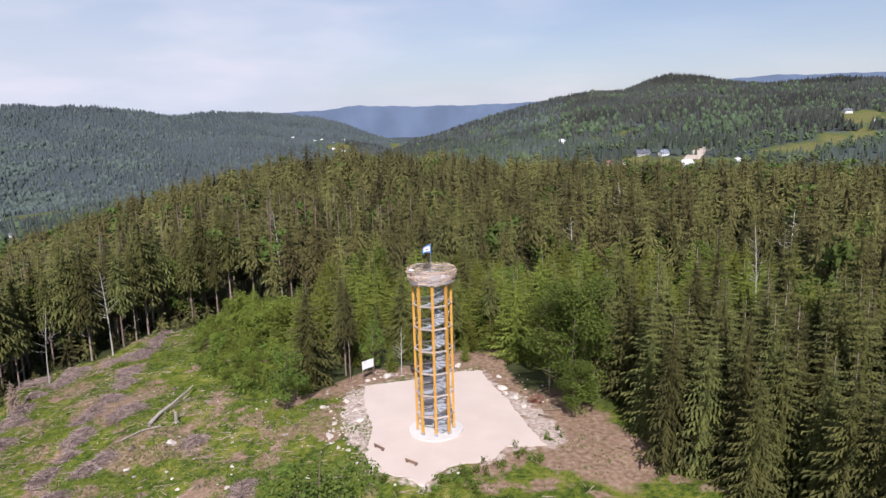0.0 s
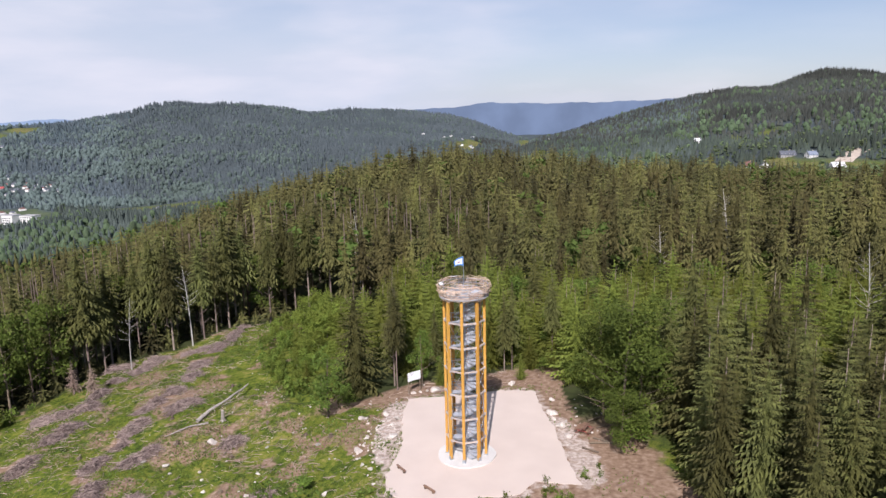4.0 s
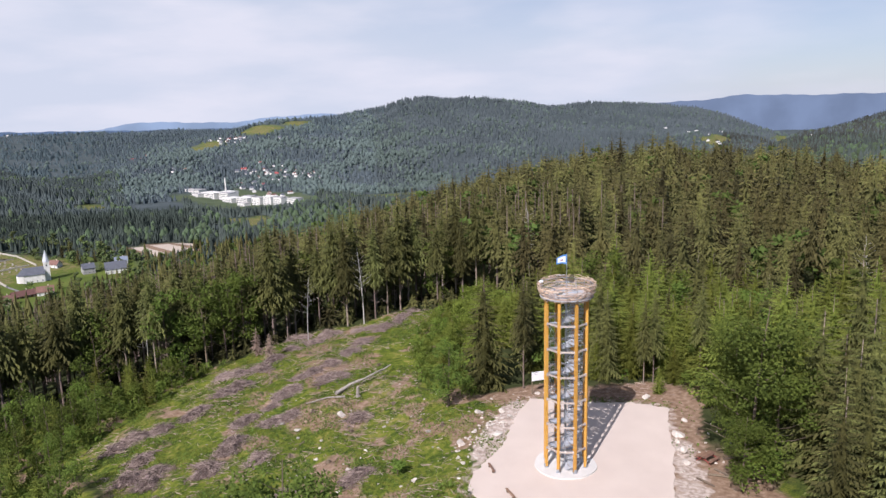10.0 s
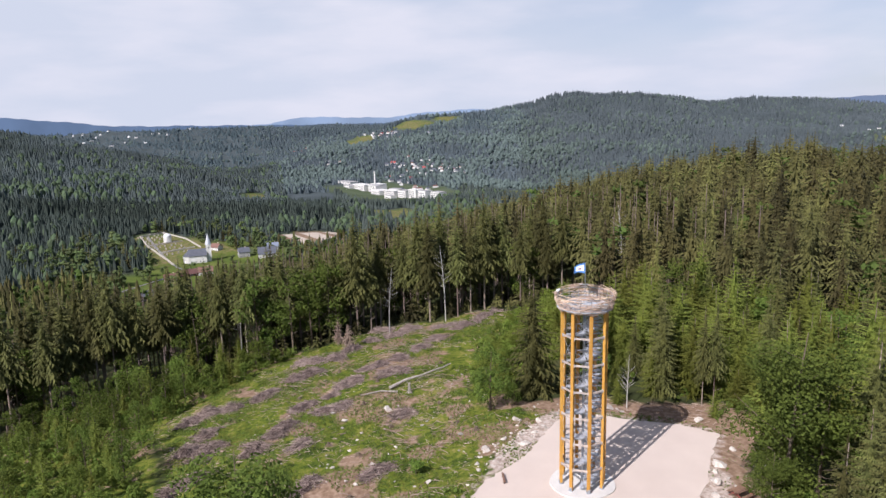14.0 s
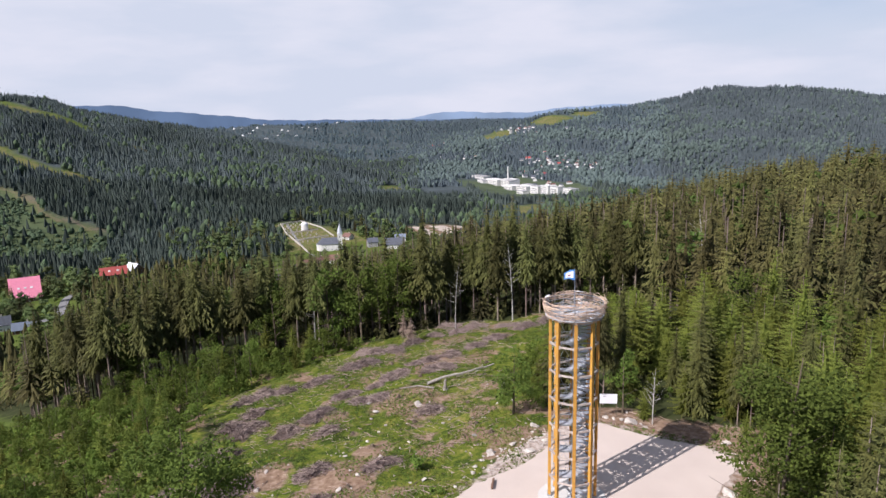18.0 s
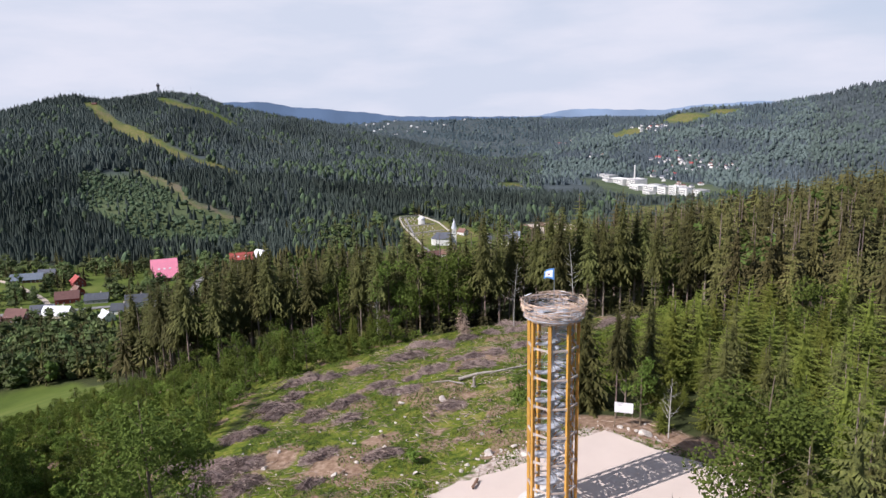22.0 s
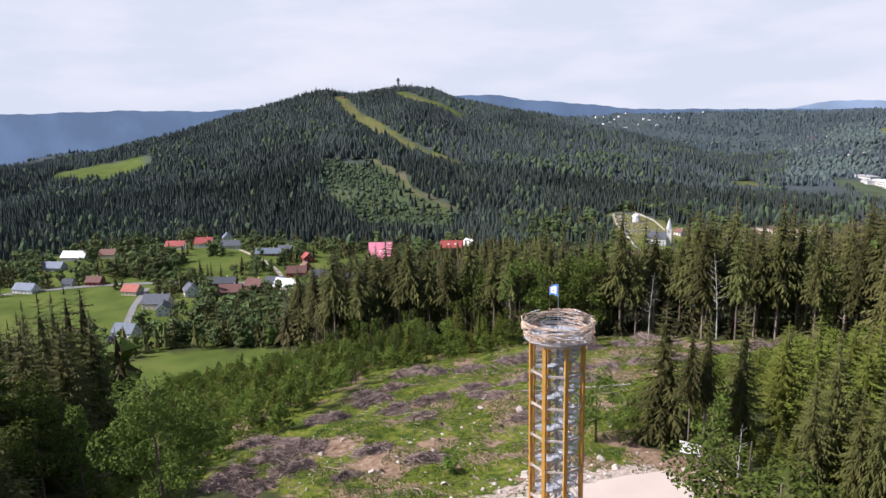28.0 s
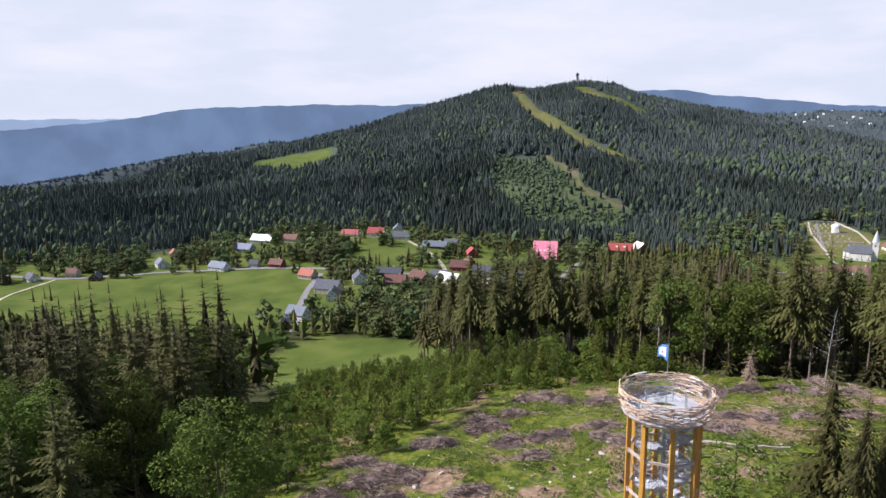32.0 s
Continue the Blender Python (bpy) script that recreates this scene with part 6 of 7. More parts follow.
stump(-35.2, 10.4, 1.5, 0.26, rng)
for x, y, h in ((-38.5, 4.5, 0.6), (-29, 1, 0.4), (-44, 12, 0.5), (-26, -7, 0.4), (-52, 3, 0.4), (-33, -6, 0.45), (-21, 5, 0.35), (-56, 14, 0.5), (-17.5, 4.4, 0.5), (-40, 22, 0.4), (-28, 9, 0.35), (-60, 28, 0.5), (-47, -12, 0.4), (-19, -14, 0.4)):
    stump(x, y, h, 0.24, rng, M_BARK)


# information board
def info_board():
    t = thing("information_board", "white information board on two wooden posts beside the forecourt", "board", pose(-9.9, 16.3, h1(-9.9, 16.3), 0, 0, 48))
    for s in (-1, 1):
        bm = bmesh.new()
        box(bm, s * 0.95, 0.06, 1.35, 0.1, 0.1, 3.1)
        part("post", bm, M_BARK, t, "wooden post")
    bm = bmesh.new()
    box(bm, 0, 0, 2.35, 2.05, 0.04, 1.2)
    panel = part("panel", bm, M_PANEL, t, "white printed panel")
    bm = bmesh.new()
    for z, w in ((2.86, 0.7), (2.62, 0.4)):
        box(bm, -0.45, -0.024, z, w, 0.006, 0.06)
    part("print", bm, M_PRINT, panel, "grey printed bars")


info_board()
M_REDPAINT = mat("red_painted_steel", (0.36, 0.09, 0.07), 0.5, (0.25, 0.06, 0.05), 2, 12, 0.1)
M_PLANK = mat("brown_planks", (0.25, 0.15, 0.1), 0.8, (0.16, 0.09, 0.06), 2, 14, 0.2, tint=0.2)


def picnic_table():
    t = thing("picnic_table", "red-brown picnic table with two benches by the forest edge", "picnic table", pose(12.6, 7.6, h1(12.6, 7.6), 0, 0, 70))
    for k in range(4):
        bm = bmesh.new()
        box(bm, 0, -0.3 + 0.2 * k, 0.75, 1.9, 0.18, 0.045)
        part("table_board", bm, M_PLANK, t)
    for s in (-1, 1):
        bm = bmesh.new()
        box(bm, 0, s * 0.8, 0.45, 1.9, 0.28, 0.045)
        part("bench_board", bm, M_PLANK, t)
        for e in (-1, 1):
            v, q = tube([(e * 0.75, s * 0.8, 0), (e * 0.75, s * 0.35, 0.42), (e * 0.75, s * 0.1, 0.73)], 0.035, 0.035, 5)
            piece("leg", mesh_from("leg", v, q, M_REDPAINT, True), t, "red steel leg")
            v, q = tube([(e * 0.75, s * 0.9, 0.42), (e * 0.75, 0, 0.42)], 0.03, 0.03, 5)
            piece("cross_bar", mesh_from("cross_bar", v, q, M_REDPAINT, True), t, "red steel bar")


picnic_table()


def beam_seat(x, y, turn):
    t = thing("log_bench", "dark squared log lying on the forecourt as a seat", "bench", pose(x, y, 0.0, 0, 0, turn), "log benches")
    bm = bmesh.new()
    box(bm, 0, 0, 0.3, 1.7, 0.22, 0.14)
    bmesh.ops.bevel(bm, geom=bm.edges[:], offset=0.02, segments=1, affect="EDGES")
    part("seat", bm, M_PLANK, t)
    for s in (-1, 1):
        bm = bmesh.new()
        box(bm, s * 0.6, 0, 0.12, 0.2, 0.2, 0.24)
        part("block", bm, M_BARK, t)


beam_seat(-6.2, -4.6, -45)
beam_seat(-2.4, -8.1, -38)
for x, y, dx, dy in ((13.6, 6.0, 2.2, -1.2), (14.0, 8.6, 1.8, 1.0), (13.2, 4.6, 2.4, 0.4), (13.0, 10.4, 1.6, 1.4), (12.4, 3.4, 1.8, -0.9)):
    z = h1(x, y) + 0.12
    v, q = tube([(x, y, z), (x + dx / 2, y + dy / 2, z + 0.05), (x + dx, y + dy, z + 0.02)], 0.12, 0.1, 7)
    tagged(new("cut_log", mesh_from("cut_log", v, q, M_BARK, True)), "dark cut log lying by the forest edge", "log", "cut logs")

# ---------------------------------------------------------------- village, church, factory
ROOFS = {"grey": mat("dark_slate_roof", (0.13, 0.14, 0.16), 0.7, (0.085, 0.09, 0.105), 0.6, 4, 0.1, tint=0.25, spec=0.1), "red": mat("red_sheet_roof", (0.4, 0.085, 0.075), 0.55, (0.3, 0.06, 0.055), 0.4, 3, 0.05, tint=0.15),
         "pink": mat("faded_pink_roof", (0.78, 0.27, 0.36), 0.45, (0.7, 0.23, 0.31), 0.4, 3, 0.05), "brown": mat("brown_tile_roof", (0.22, 0.12, 0.095), 0.8, (0.15, 0.08, 0.065), 0.6, 5, 0.1, tint=0.2),
         "white": mat("white_sheet_roof", (0.8, 0.8, 0.8), 0.4, (0.7, 0.7, 0.71), 0.4, 3, 0.05), "orange": mat("orange_tile_roof", (0.48, 0.17, 0.12), 0.75, (0.36, 0.12, 0.085), 0.5, 4, 0.1), "blue": mat("blue_grey_roof", (0.22, 0.255, 0.31), 0.6, (0.16, 0.185, 0.23), 0.5, 3, 0.05, tint=0.2, spec=0.1)}
WALLS = {"white": M_WALL, "wood": mat("dark_timber_wall", (0.16, 0.09, 0.06), 0.85, (0.1, 0.055, 0.04), 1, 6, 0.2, tint=0.2), "cream": mat("cream_plaster", (0.68, 0.6, 0.46), 0.9, (0.58, 0.5, 0.38), 0.4, 3, 0.05, tint=0.1), "grey": mat("grey_plaster", (0.42, 0.41, 0.4), 0.9, (0.33, 0.32, 0.31), 0.4, 3, 0.05), "red": mat("red_timber_wall", (0.3, 0.06, 0.05), 0.85, (0.22, 0.045, 0.04), 1, 6, 0.1)}
M_GLASS = mat("window_glass", (0.05, 0.06, 0.075), 0.1, (0.035, 0.04, 0.05), 1, 2, 0.0, spec=0.8)
M_FRAME = mat("window_frame", (0.75, 0.74, 0.72), 0.6, (0.65, 0.64, 0.62), 2, 9, 0.0)
M_ROAD = mat("asphalt", (0.26, 0.255, 0.25), 0.9, (0.18, 0.175, 0.17), 0.2, 3, 0.1)
M_TRACK = mat("gravel_track", (0.55, 0.47, 0.38), 0.95, (0.42, 0.35, 0.28), 0.2, 3, 0.1)

bm = bmesh.new()
box(bm, 0, 0, 0, 0.06, 1.15, 1.45)
WIN = bpy.data.meshes.new("window")
bm.to_mesh(WIN)
bm.free()
WIN.materials.append(M_FRAME)
bm = bmesh.new()
box(bm, 0.02, 0.27, 0, 0.06, 0.46, 1.2)
box(bm, 0.02, -0.27, 0, 0.06, 0.46, 1.2)
PANE = bpy.data.meshes.new("pane")
bm.to_mesh(PANE)
bm.free()
PANE.materials.append(M_GLASS)


def house(x, y, turn, w, l, h, roof, wall, pitch=42, label="", windows=True, chimneys=1, name="house", floors=1, group="village houses", dormers=0):
    """A gabled house: w across, l along the ridge (its x axis), walls h high."""
    z = min(h1(x + dx, y + dy) for dx in (-5, 5) for dy in (-5, 5))
    names = {"grey": "dark grey", "red": "red", "pink": "pink", "brown": "brown", "white": "white", "orange": "orange", "blue": "blue-grey"}
    t = thing(name, label or f"{'timber' if wall in ('wood', 'red') else 'plastered'} house with a {names[roof]} gabled roof", "house", pose(x, y, z - 0.3, 0, 0, turn), group)
    rh = w / 2 * math.tan(radians(pitch))
    bm = bmesh.new()
    prof = [(-w / 2, 0), (w / 2, 0), (w / 2, h), (0, h + rh), (-w / 2, h)]
    a = [bm.verts.new((-l / 2, p, q)) for p, q in prof]
    b = [bm.verts.new((l / 2, p, q)) for p, q in prof]
    bm.faces.new(a)
    bm.faces.new(b[::-1])
    for k in range(5):
        bm.faces.new((a[k], b[k], b[(k + 1) % 5], a[(k + 1) % 5]))
    bmesh.ops.recalc_face_normals(bm, faces=bm.faces[:])
    wl = part("wall", bm, WALLS[wall], t)
    bm = bmesh.new()
    o, th = 0.55, 0.22
    slope = math.tan(radians(pitch))
    for s in (-1, 1):
        pr = [(0, h + rh + 0.03), (s * (w / 2 + o), h - o * slope + 0.03), (s * (w / 2 + o), h - o * slope + th), (0, h + rh + th + 0.06)]
        a = [bm.verts.new((-l / 2 - o, p, q)) for p, q in pr]
        b = [bm.verts.new((l / 2 + o, p, q)) for p, q in pr]
        bm.faces.new(a)
        bm.faces.new(b[::-1])
        for k in range(4):
            bm.faces.new((a[k], b[k], b[(k + 1) % 4], a[(k + 1) % 4]))
    bmesh.ops.recalc_face_normals(bm, faces=bm.faces[:])
    rf = part("roof", bm, ROOFS[roof], t)
    for k in range(chimneys):
        bm = bmesh.new()
        box(bm, l * (0.18 - 0.4 * k), w * 0.1, h + rh, 0.8, 0.8, 2.2)
        part("chimney", bm, WALLS["cream"], rf, "rendered chimney")
    for k in range(dormers):
        for s in (-1, 1):
            bm = bmesh.new()
            box(bm, 0, 0, 0, 1.9, 1.5, 0.5, Matrix.Translation((l * (k + 0.5 - dormers / 2) / max(dormers, 1) * 0.62, s * w * 0.27, h + rh * 0.46 + 0.3)) @ Matrix.Rotation(radians(-pitch * s), 4, "X"))
            part("roof_window", bm, M_FRAME, rf, "white roof window")
    if windows:
        for fl in range(floors):
            zz = 1.7 + 2.8 * fl
            for s in (-1, 1):
                for k in range(max(2, int(l / 3.5))):
                    px = -l / 2 + l * (k + 0.5) / max(2, int(l / 3.5))
                    wn = piece("window", WIN, wl, "white-framed window", pose(px, s * (w / 2 + 0.01), zz, 0, 0, 90 * s))
                    piece("pane", PANE, wn)
                for k in range(2):
                    wn = piece("window", WIN, wl, "white-framed window", pose(s * (l / 2 + 0.01), w * (k - 0.5) * 0.45, zz, 0, 0, 0 if s > 0 else 180))
                    piece("pane", PANE, wn)
        for s in (-1, 1):
            wn = piece("window", WIN, wl, "white-framed gable window", pose(s * (l / 2 + 0.01), 0, h + rh * 0.3, 0, 0, 0 if s > 0 else 180))
            piece("pane", PANE, wn)
    return t


for row in ((-494, -445, 60, 9, 11, 3.5, "grey", "white"), (-506, -393, 20, 9, 13, 3.2, "grey", "wood"), (-514, -420, 90, 8, 10, 4.5, "brown", "cream"), (-566, -365, 40, 10, 14, 5, "blue", "white"), (-620, -382, 30, 8, 12, 4, "orange", "cream"), (-556, -302, 70, 10, 19, 4, "blue", "white"), (-569, -273, 80, 7, 9, 3.5, "grey", "white"),
            (-638, -313, 75, 11, 20, 4, "blue", "grey"), (-677, -308, 75, 12, 26, 4, "white", "grey"), (-677, -276, 80, 10, 16, 4.5, "brown", "cream"), (-566, -250, 80, 9, 13, 4, "brown", "red"), (-527, -207, 70, 10, 14, 4, "orange", "cream"), (-709, -218, 80, 10, 20, 4, "red", "white"), (-712, -189, 85, 12, 18, 5.5, "red", "white"), (-698, -158, 85, 10, 20, 4.5, "grey", "white"),
            (-742, -171, 10, 10, 13, 5, "blue", "white"), (-484, -175, 78, 13, 20, 5, "grey", "cream"), (-466, -166, 10, 10, 14, 5, "grey", "white"), (-414, -176, 70, 11, 15, 5, "blue", "white"), (-394, -178, 20, 8, 11, 3.5, "grey", "wood"), (-516, -158, 20, 11, 15, 5, "grey", "white"), (-540, -138, 82, 9, 24, 4, "grey", "wood"), (-512, -126, 84, 11, 18, 4, "brown", "wood"), (-524, -108, 60, 11, 15, 5, "brown", "wood"),
            (-536, -93, 80, 10, 16, 3.5, "grey", "wood"), (-520, -82, 60, 12, 20, 4.5, "white", "cream"), (-566, -78, 85, 11, 17, 4.5, "brown", "red"), (-590, -72, 20, 8, 10, 4, "brown", "red"), (-624, -73, 15, 10, 13, 5, "red", "red"), (-656, -114, 80, 10, 26, 3.5, "blue", "wood"), (-676, -100, 80, 8, 14, 3.5, "grey", "wood"), (-557, -57, 80, 9, 17, 3.5, "grey", "grey"),
            (-529, -28, 85, 11, 17, 5, "grey", "white"), (-514, -40, 70, 9, 13, 4, "grey", "white"), (-512, -13, 80, 9, 14, 3.5, "blue", "wood"), (-500, -50, 20, 8, 12, 4, "white", "white"), (-672, 327, 20, 8, 10, 4, "brown", "white"), (-626, 333, 70, 9, 11, 6, "grey", "grey"), (-606, 350, 60, 14, 20, 5, "grey", "white"), (-580, 264, 60, 9, 13, 4, "brown", "white"), (-586, 248, 80, 8, 18, 3, "brown", "wood"), (-570, 225, 70, 9, 12, 4, "brown", "cream"),
            (-520, 180, 70, 9, 12, 4, "grey", "white"), (-630, 372, 60, 9, 12, 4, "blue", "white")):
    house(*row, floors=2 if row[5] >= 5 else 1)
house(-622, -2, 86, 30, 22, 4.5, "pink", "wood", 43, "large guest house with a faded pink sheet roof and dark walls", dormers=3, chimneys=0, name="guest_house", floors=2)
house(-655, 72, 84, 14, 23, 6, "red", "wood", 40, "long lodge with a red sheet roof", dormers=2, name="lodge", floors=2)
house(-664, 92, 20, 13, 15, 5, "white", "wood", 42, "lodge with a shiny white sheet roof", name="lodge", floors=2)
for row in ((214, 883, 20, 11, 14, 5, "brown", "white"), (228, 861, 80, 12, 16, 6, "grey", "white"), (265, 911, 10, 11, 19, 4, "grey", "grey"), (288, 889, 20, 10, 12, 4, "blue", "white"), (296, 817, 15, 11, 15, 5, "white", "white"), (359, 816, 30, 8, 9, 5, "white", "white"), (187, 1139, 40, 9, 12, 5, "white", "white"), (737, 1263, 10, 10, 16, 5, "grey", "white"), (706, 1119, 60, 10, 14, 6, "grey", "white"), (-100, 900, 30, 10, 14, 5, "orange", "white"), (-66, 830, 70, 10, 12, 5, "orange", "white")):
    house(*row, floors=2, group="houses on the northern slope")


def church():
    c = house(-640, 288, 63, 12, 17, 8, "grey", "white", 45, "white village church with a grey roof and a slender spire", True, 0, "church", 1, "")
    bm = bmesh.new()
    box(bm, 11, 0, 8.9, 5, 5, 18.4)
    tower = part("church_tower", bm, M_WALL, c, "white square tower")
    bm = bmesh.new()
    bmesh.ops.create_cone(bm, cap_ends=True, segments=8, radius1=3.2, radius2=0.08, depth=11.5, matrix=Matrix.Translation((11, 0, 23.8)))
    part("spire", bm, mat("pale_spire", (0.6, 0.62, 0.65), 0.5, (0.5, 0.52, 0.55), 0.6, 4, 0.0), tower, "pointed pale grey spire")
    bm = bmesh.new()
    box(bm, 11, 0, 15, 5.06, 1.0, 1.8)
    box(bm, 11, 0, 15, 1.0, 5.06, 1.8)
    part("belfry_opening", bm, M_GLASS, tower, "dark louvred opening")
    bm = bmesh.new()
    bmesh.ops.create_cone(bm, cap_ends=True, segments=8, radius1=5.5, radius2=5.5, depth=7.5, matrix=Matrix.Translation((-9, 0, 3.75)))
    apse = part("apse", bm, M_WALL, c)
    bm = bmesh.new()
    bmesh.ops.create_cone(bm, cap_ends=True, segments=8, radius1=6.0, radius2=0.3, depth=5.5, matrix=Matrix.Translation((-9, 0, 10.3)))
    part("apse_roof", bm, ROOFS["grey"], apse)


church()


def chapel():
    x, y = -740, 304
    t = thing("chapel", "small round white cemetery chapel with a domed roof", "chapel", pose(x, y, h1(x, y) - 0.3, 0, 0, 60))
    bm = bmesh.new()
    bmesh.ops.create_cone(bm, cap_ends=True, segments=12, radius1=4.4, radius2=4.4, depth=7, matrix=Matrix.Translation((0, 0, 3.5)))
    w = part("wall", bm, M_WALL, t)
    bm = bmesh.new()
    bmesh.ops.create_uvsphere(bm, u_segments=14, v_segments=8, radius=4.5, matrix=Matrix.Translation((0, 0, 7)) @ Matrix.Diagonal((1, 1, 0.75, 1)))
    part("dome", bm, ROOFS["white"], t, "pale domed roof", True)
    for k in range(0, 360, 90):
        px, py, _ = polar(4.25, k + 45, 0)
        bm = bmesh.new()
        box(bm, px, py, 3.6, 0.9, 0.9, 3.6)
        part("pilaster", bm, M_WALL, w)


chapel()


def wall_run(points, h, name, label, category, material, wide=0.5):
    got = []
    for (x0, y0), (x1, y1) in zip(points, points[1:]):
        n = max(1, int(math.hypot(x1 - x0, y1 - y0) / 12))
        for k in range(n):
            xa, ya, xb, yb = (x0 + (x1 - x0) * k / n, y0 + (y1 - y0) * k / n, x0 + (x1 - x0) * (k + 1) / n, y0 + (y1 - y0) * (k + 1) / n)
            d = np.array([-(yb - ya), xb - xa]) / math.hypot(xb - xa, yb - ya) * wide
            za, zb = h1(xa, ya), h1(xb, yb)
            v = [(xa + s * d[0], ya + s * d[1], za + q) for s in (-1, 1) for q in (-0.8, h)] + [(xb + s * d[0], yb + s * d[1], zb + q) for s in (-1, 1) for q in (-0.8, h)]
            got.append((np.array(v), np.array([(0, 1, 5, 4), (2, 6, 7, 3), (1, 3, 7, 5), (0, 2, 3, 1), (4, 5, 7, 6)])))
    tagged(new(name, mesh_from(name, *merge(got), material)), label, category, kind="structure")


wall_run([(-785, 292), (-735, 278), (-668, 268), (-640, 262)], 1.8, "wall_cemetery_south", "low grey cemetery wall", "wall", M_STONE)
wall_run([(-785, 292), (-790, 322), (-740, 326), (-690, 318)], 1.5, "wall_cemetery_north", "low grey cemetery wall", "wall", M_STONE)
wall_run([(-738, 280), (-732, 318)], 1.2, "wall_cemetery_middle", "low stone terrace wall", "wall", M_STONE)
wall_run([(-700, 274), (-696, 314)], 1.2, "wall_cemetery_east", "low stone terrace wall", "wall", M_STONE)
rng = np.random.default_rng(61)
bm = bmesh.new()
box(bm, 0, 0, 0.6, 1.0, 0.35, 1.5)
GRAVE = bpy.data.meshes.new("gravestone")
bm.to_mesh(GRAVE)
bm.free()
GRAVE.materials.append(M_STONE)
for k in range(46):
    x, y = -780 + 11.5 * (k % 9) + rng.uniform(-2, 2), 287 + 6.2 * (k // 9) + rng.uniform(-1, 1) + (k % 9) * -1.2
    if math.hypot(x + 740, y - 304) > 8:
        tagged(new("gravestone", GRAVE), "grey gravestone in the terraced cemetery", "gravestone", "gravestones").matrix_basis = pose(x, y, h1(x, y), 0, 0, 60 + rng.uniform(-5, 5)) @ Matrix.Diagonal((1.6, 1.6, 1.5, 1))


def ribbon(points, wide, material, label):
    p = np.array(points, float)
    seg = np.hypot(*np.diff(p, axis=0).T)
    s = np.r_[0, seg.cumsum()]
    n = int(s[-1] / 4) + 2
    ss = np.linspace(0, s[-1], n)
    ker = np.ones(7) / 7
    x, y = (np.convolve(np.pad(np.interp(ss, s, p[:, k]), 3, "edge"), ker, "valid") for k in (0, 1))
    dx, dy = np.gradient(x), np.gradient(y)
    q = np.hypot(dx, dy)
    rows = []
    for off in (-1, -0.5, 0, 0.5, 1):
        xx, yy = x - dy / q * off * wide / 2, y + dx / q * off * wide / 2
        rows.append(np.stack([xx, yy, height(xx, yy) + 0.35], -1))
    v = np.concatenate(rows)
    i, j = np.arange(4)[:, None] * n, np.arange(n - 1)[None]
    f = np.stack([i + j, i + j + 1, i + n + j + 1, i + n + j], -1).reshape(-1, 4)
    tagged(new("road", mesh_from("road", v, f, material, True)), label, "road", kind="structure")


for k, (line, wide) in enumerate(ROADS):
    ribbon(line, wide, M_ROAD if k in (0, 2, 4) else M_TRACK, "pale asphalt village road" if k in (0, 2, 4) else "pale gravel track")

ribbon([(312, 850), (326, 876), (345, 905), (366, 940)], 20, M_TRACK, "pale bare earth yard among the houses")
for line, wide in (([(-606, 440), (-640, 446), (-690, 462)], 22), ([(-602, 468), (-640, 476), (-684, 486)], 12), ([(-610, 412), (-650, 420), (-690, 432)], 14)):
    ribbon(line, wide, M_TRACK, "pale bare earth bank of the clay pit")


bm = bmesh.new()
box(bm, 0, 0, 0, 3.0, 0.12, 1.9)
HALL_WINDOW = bpy.data.meshes.new("window")
bm.to_mesh(HALL_WINDOW)
bm.free()
HALL_WINDOW.materials.append(M_GLASS)


def factory():
    x0, y0 = -1180, 1020
    t = thing("factory", "large white factory complex with a tall chimney in the valley", "factory", pose(x0, y0, h1(x0, y0), 0, 0, 0))
    rng = np.random.default_rng(8)
    for u, d, w, l, h in ((-130, 10, 22, 70, 8), (-60, 0, 26, 60, 13), (-15, 6, 24, 40, 17), (20, -14, 30, 40, 10), (60, -10, 24, 46, 12), (115, -26, 20, 34, 15), (150, -30, 18, 30, 17), (184, -36, 18, 30, 15), (230, -46, 18, 34, 13), (-40, 40, 24, 44, 14), (40, 22, 18, 36, 11), (90, -52, 16, 30, 6), (-90, -20, 18, 30, 6)):
        px, py = u * 1.12 - d * 0.2, -u * 0.15 + d
        z = h1(x0 + px, y0 + py) - h1(x0, y0)
        m = pose(px, py, z, 0, 0, -8)
        bm = bmesh.new()
        box(bm, 0, 0, h / 2 - 1, l * 0.82, w, h + 2)
        b = part("hall", bm, M_WALL, t)
        b.matrix_basis = m
        bm = bmesh.new()
        box(bm, 0, 0, h + 0.25, l * 0.84, w + 0.6, 0.5)
        part("flat_roof", bm, WALLS["grey"] if rng.uniform() < 0.4 else M_WALL, b)
        for fl in range(int(h // 4)):
            for k in range(int(l * 0.8 / 5)):
                piece("window", HALL_WINDOW, b, "dark window", pose(-l * 0.4 + 3 + k * 5, -w / 2 - 0.03, 2.2 + fl * 4))
    v, q = tube([(-38, 22, -2), (-38, 22, 22), (-38, 22, 48)], 2.2, 1.4, 12)
    piece("chimney", mesh_from("chimney", v, q, M_WALL, True), t, "tall pale chimney")


factory()

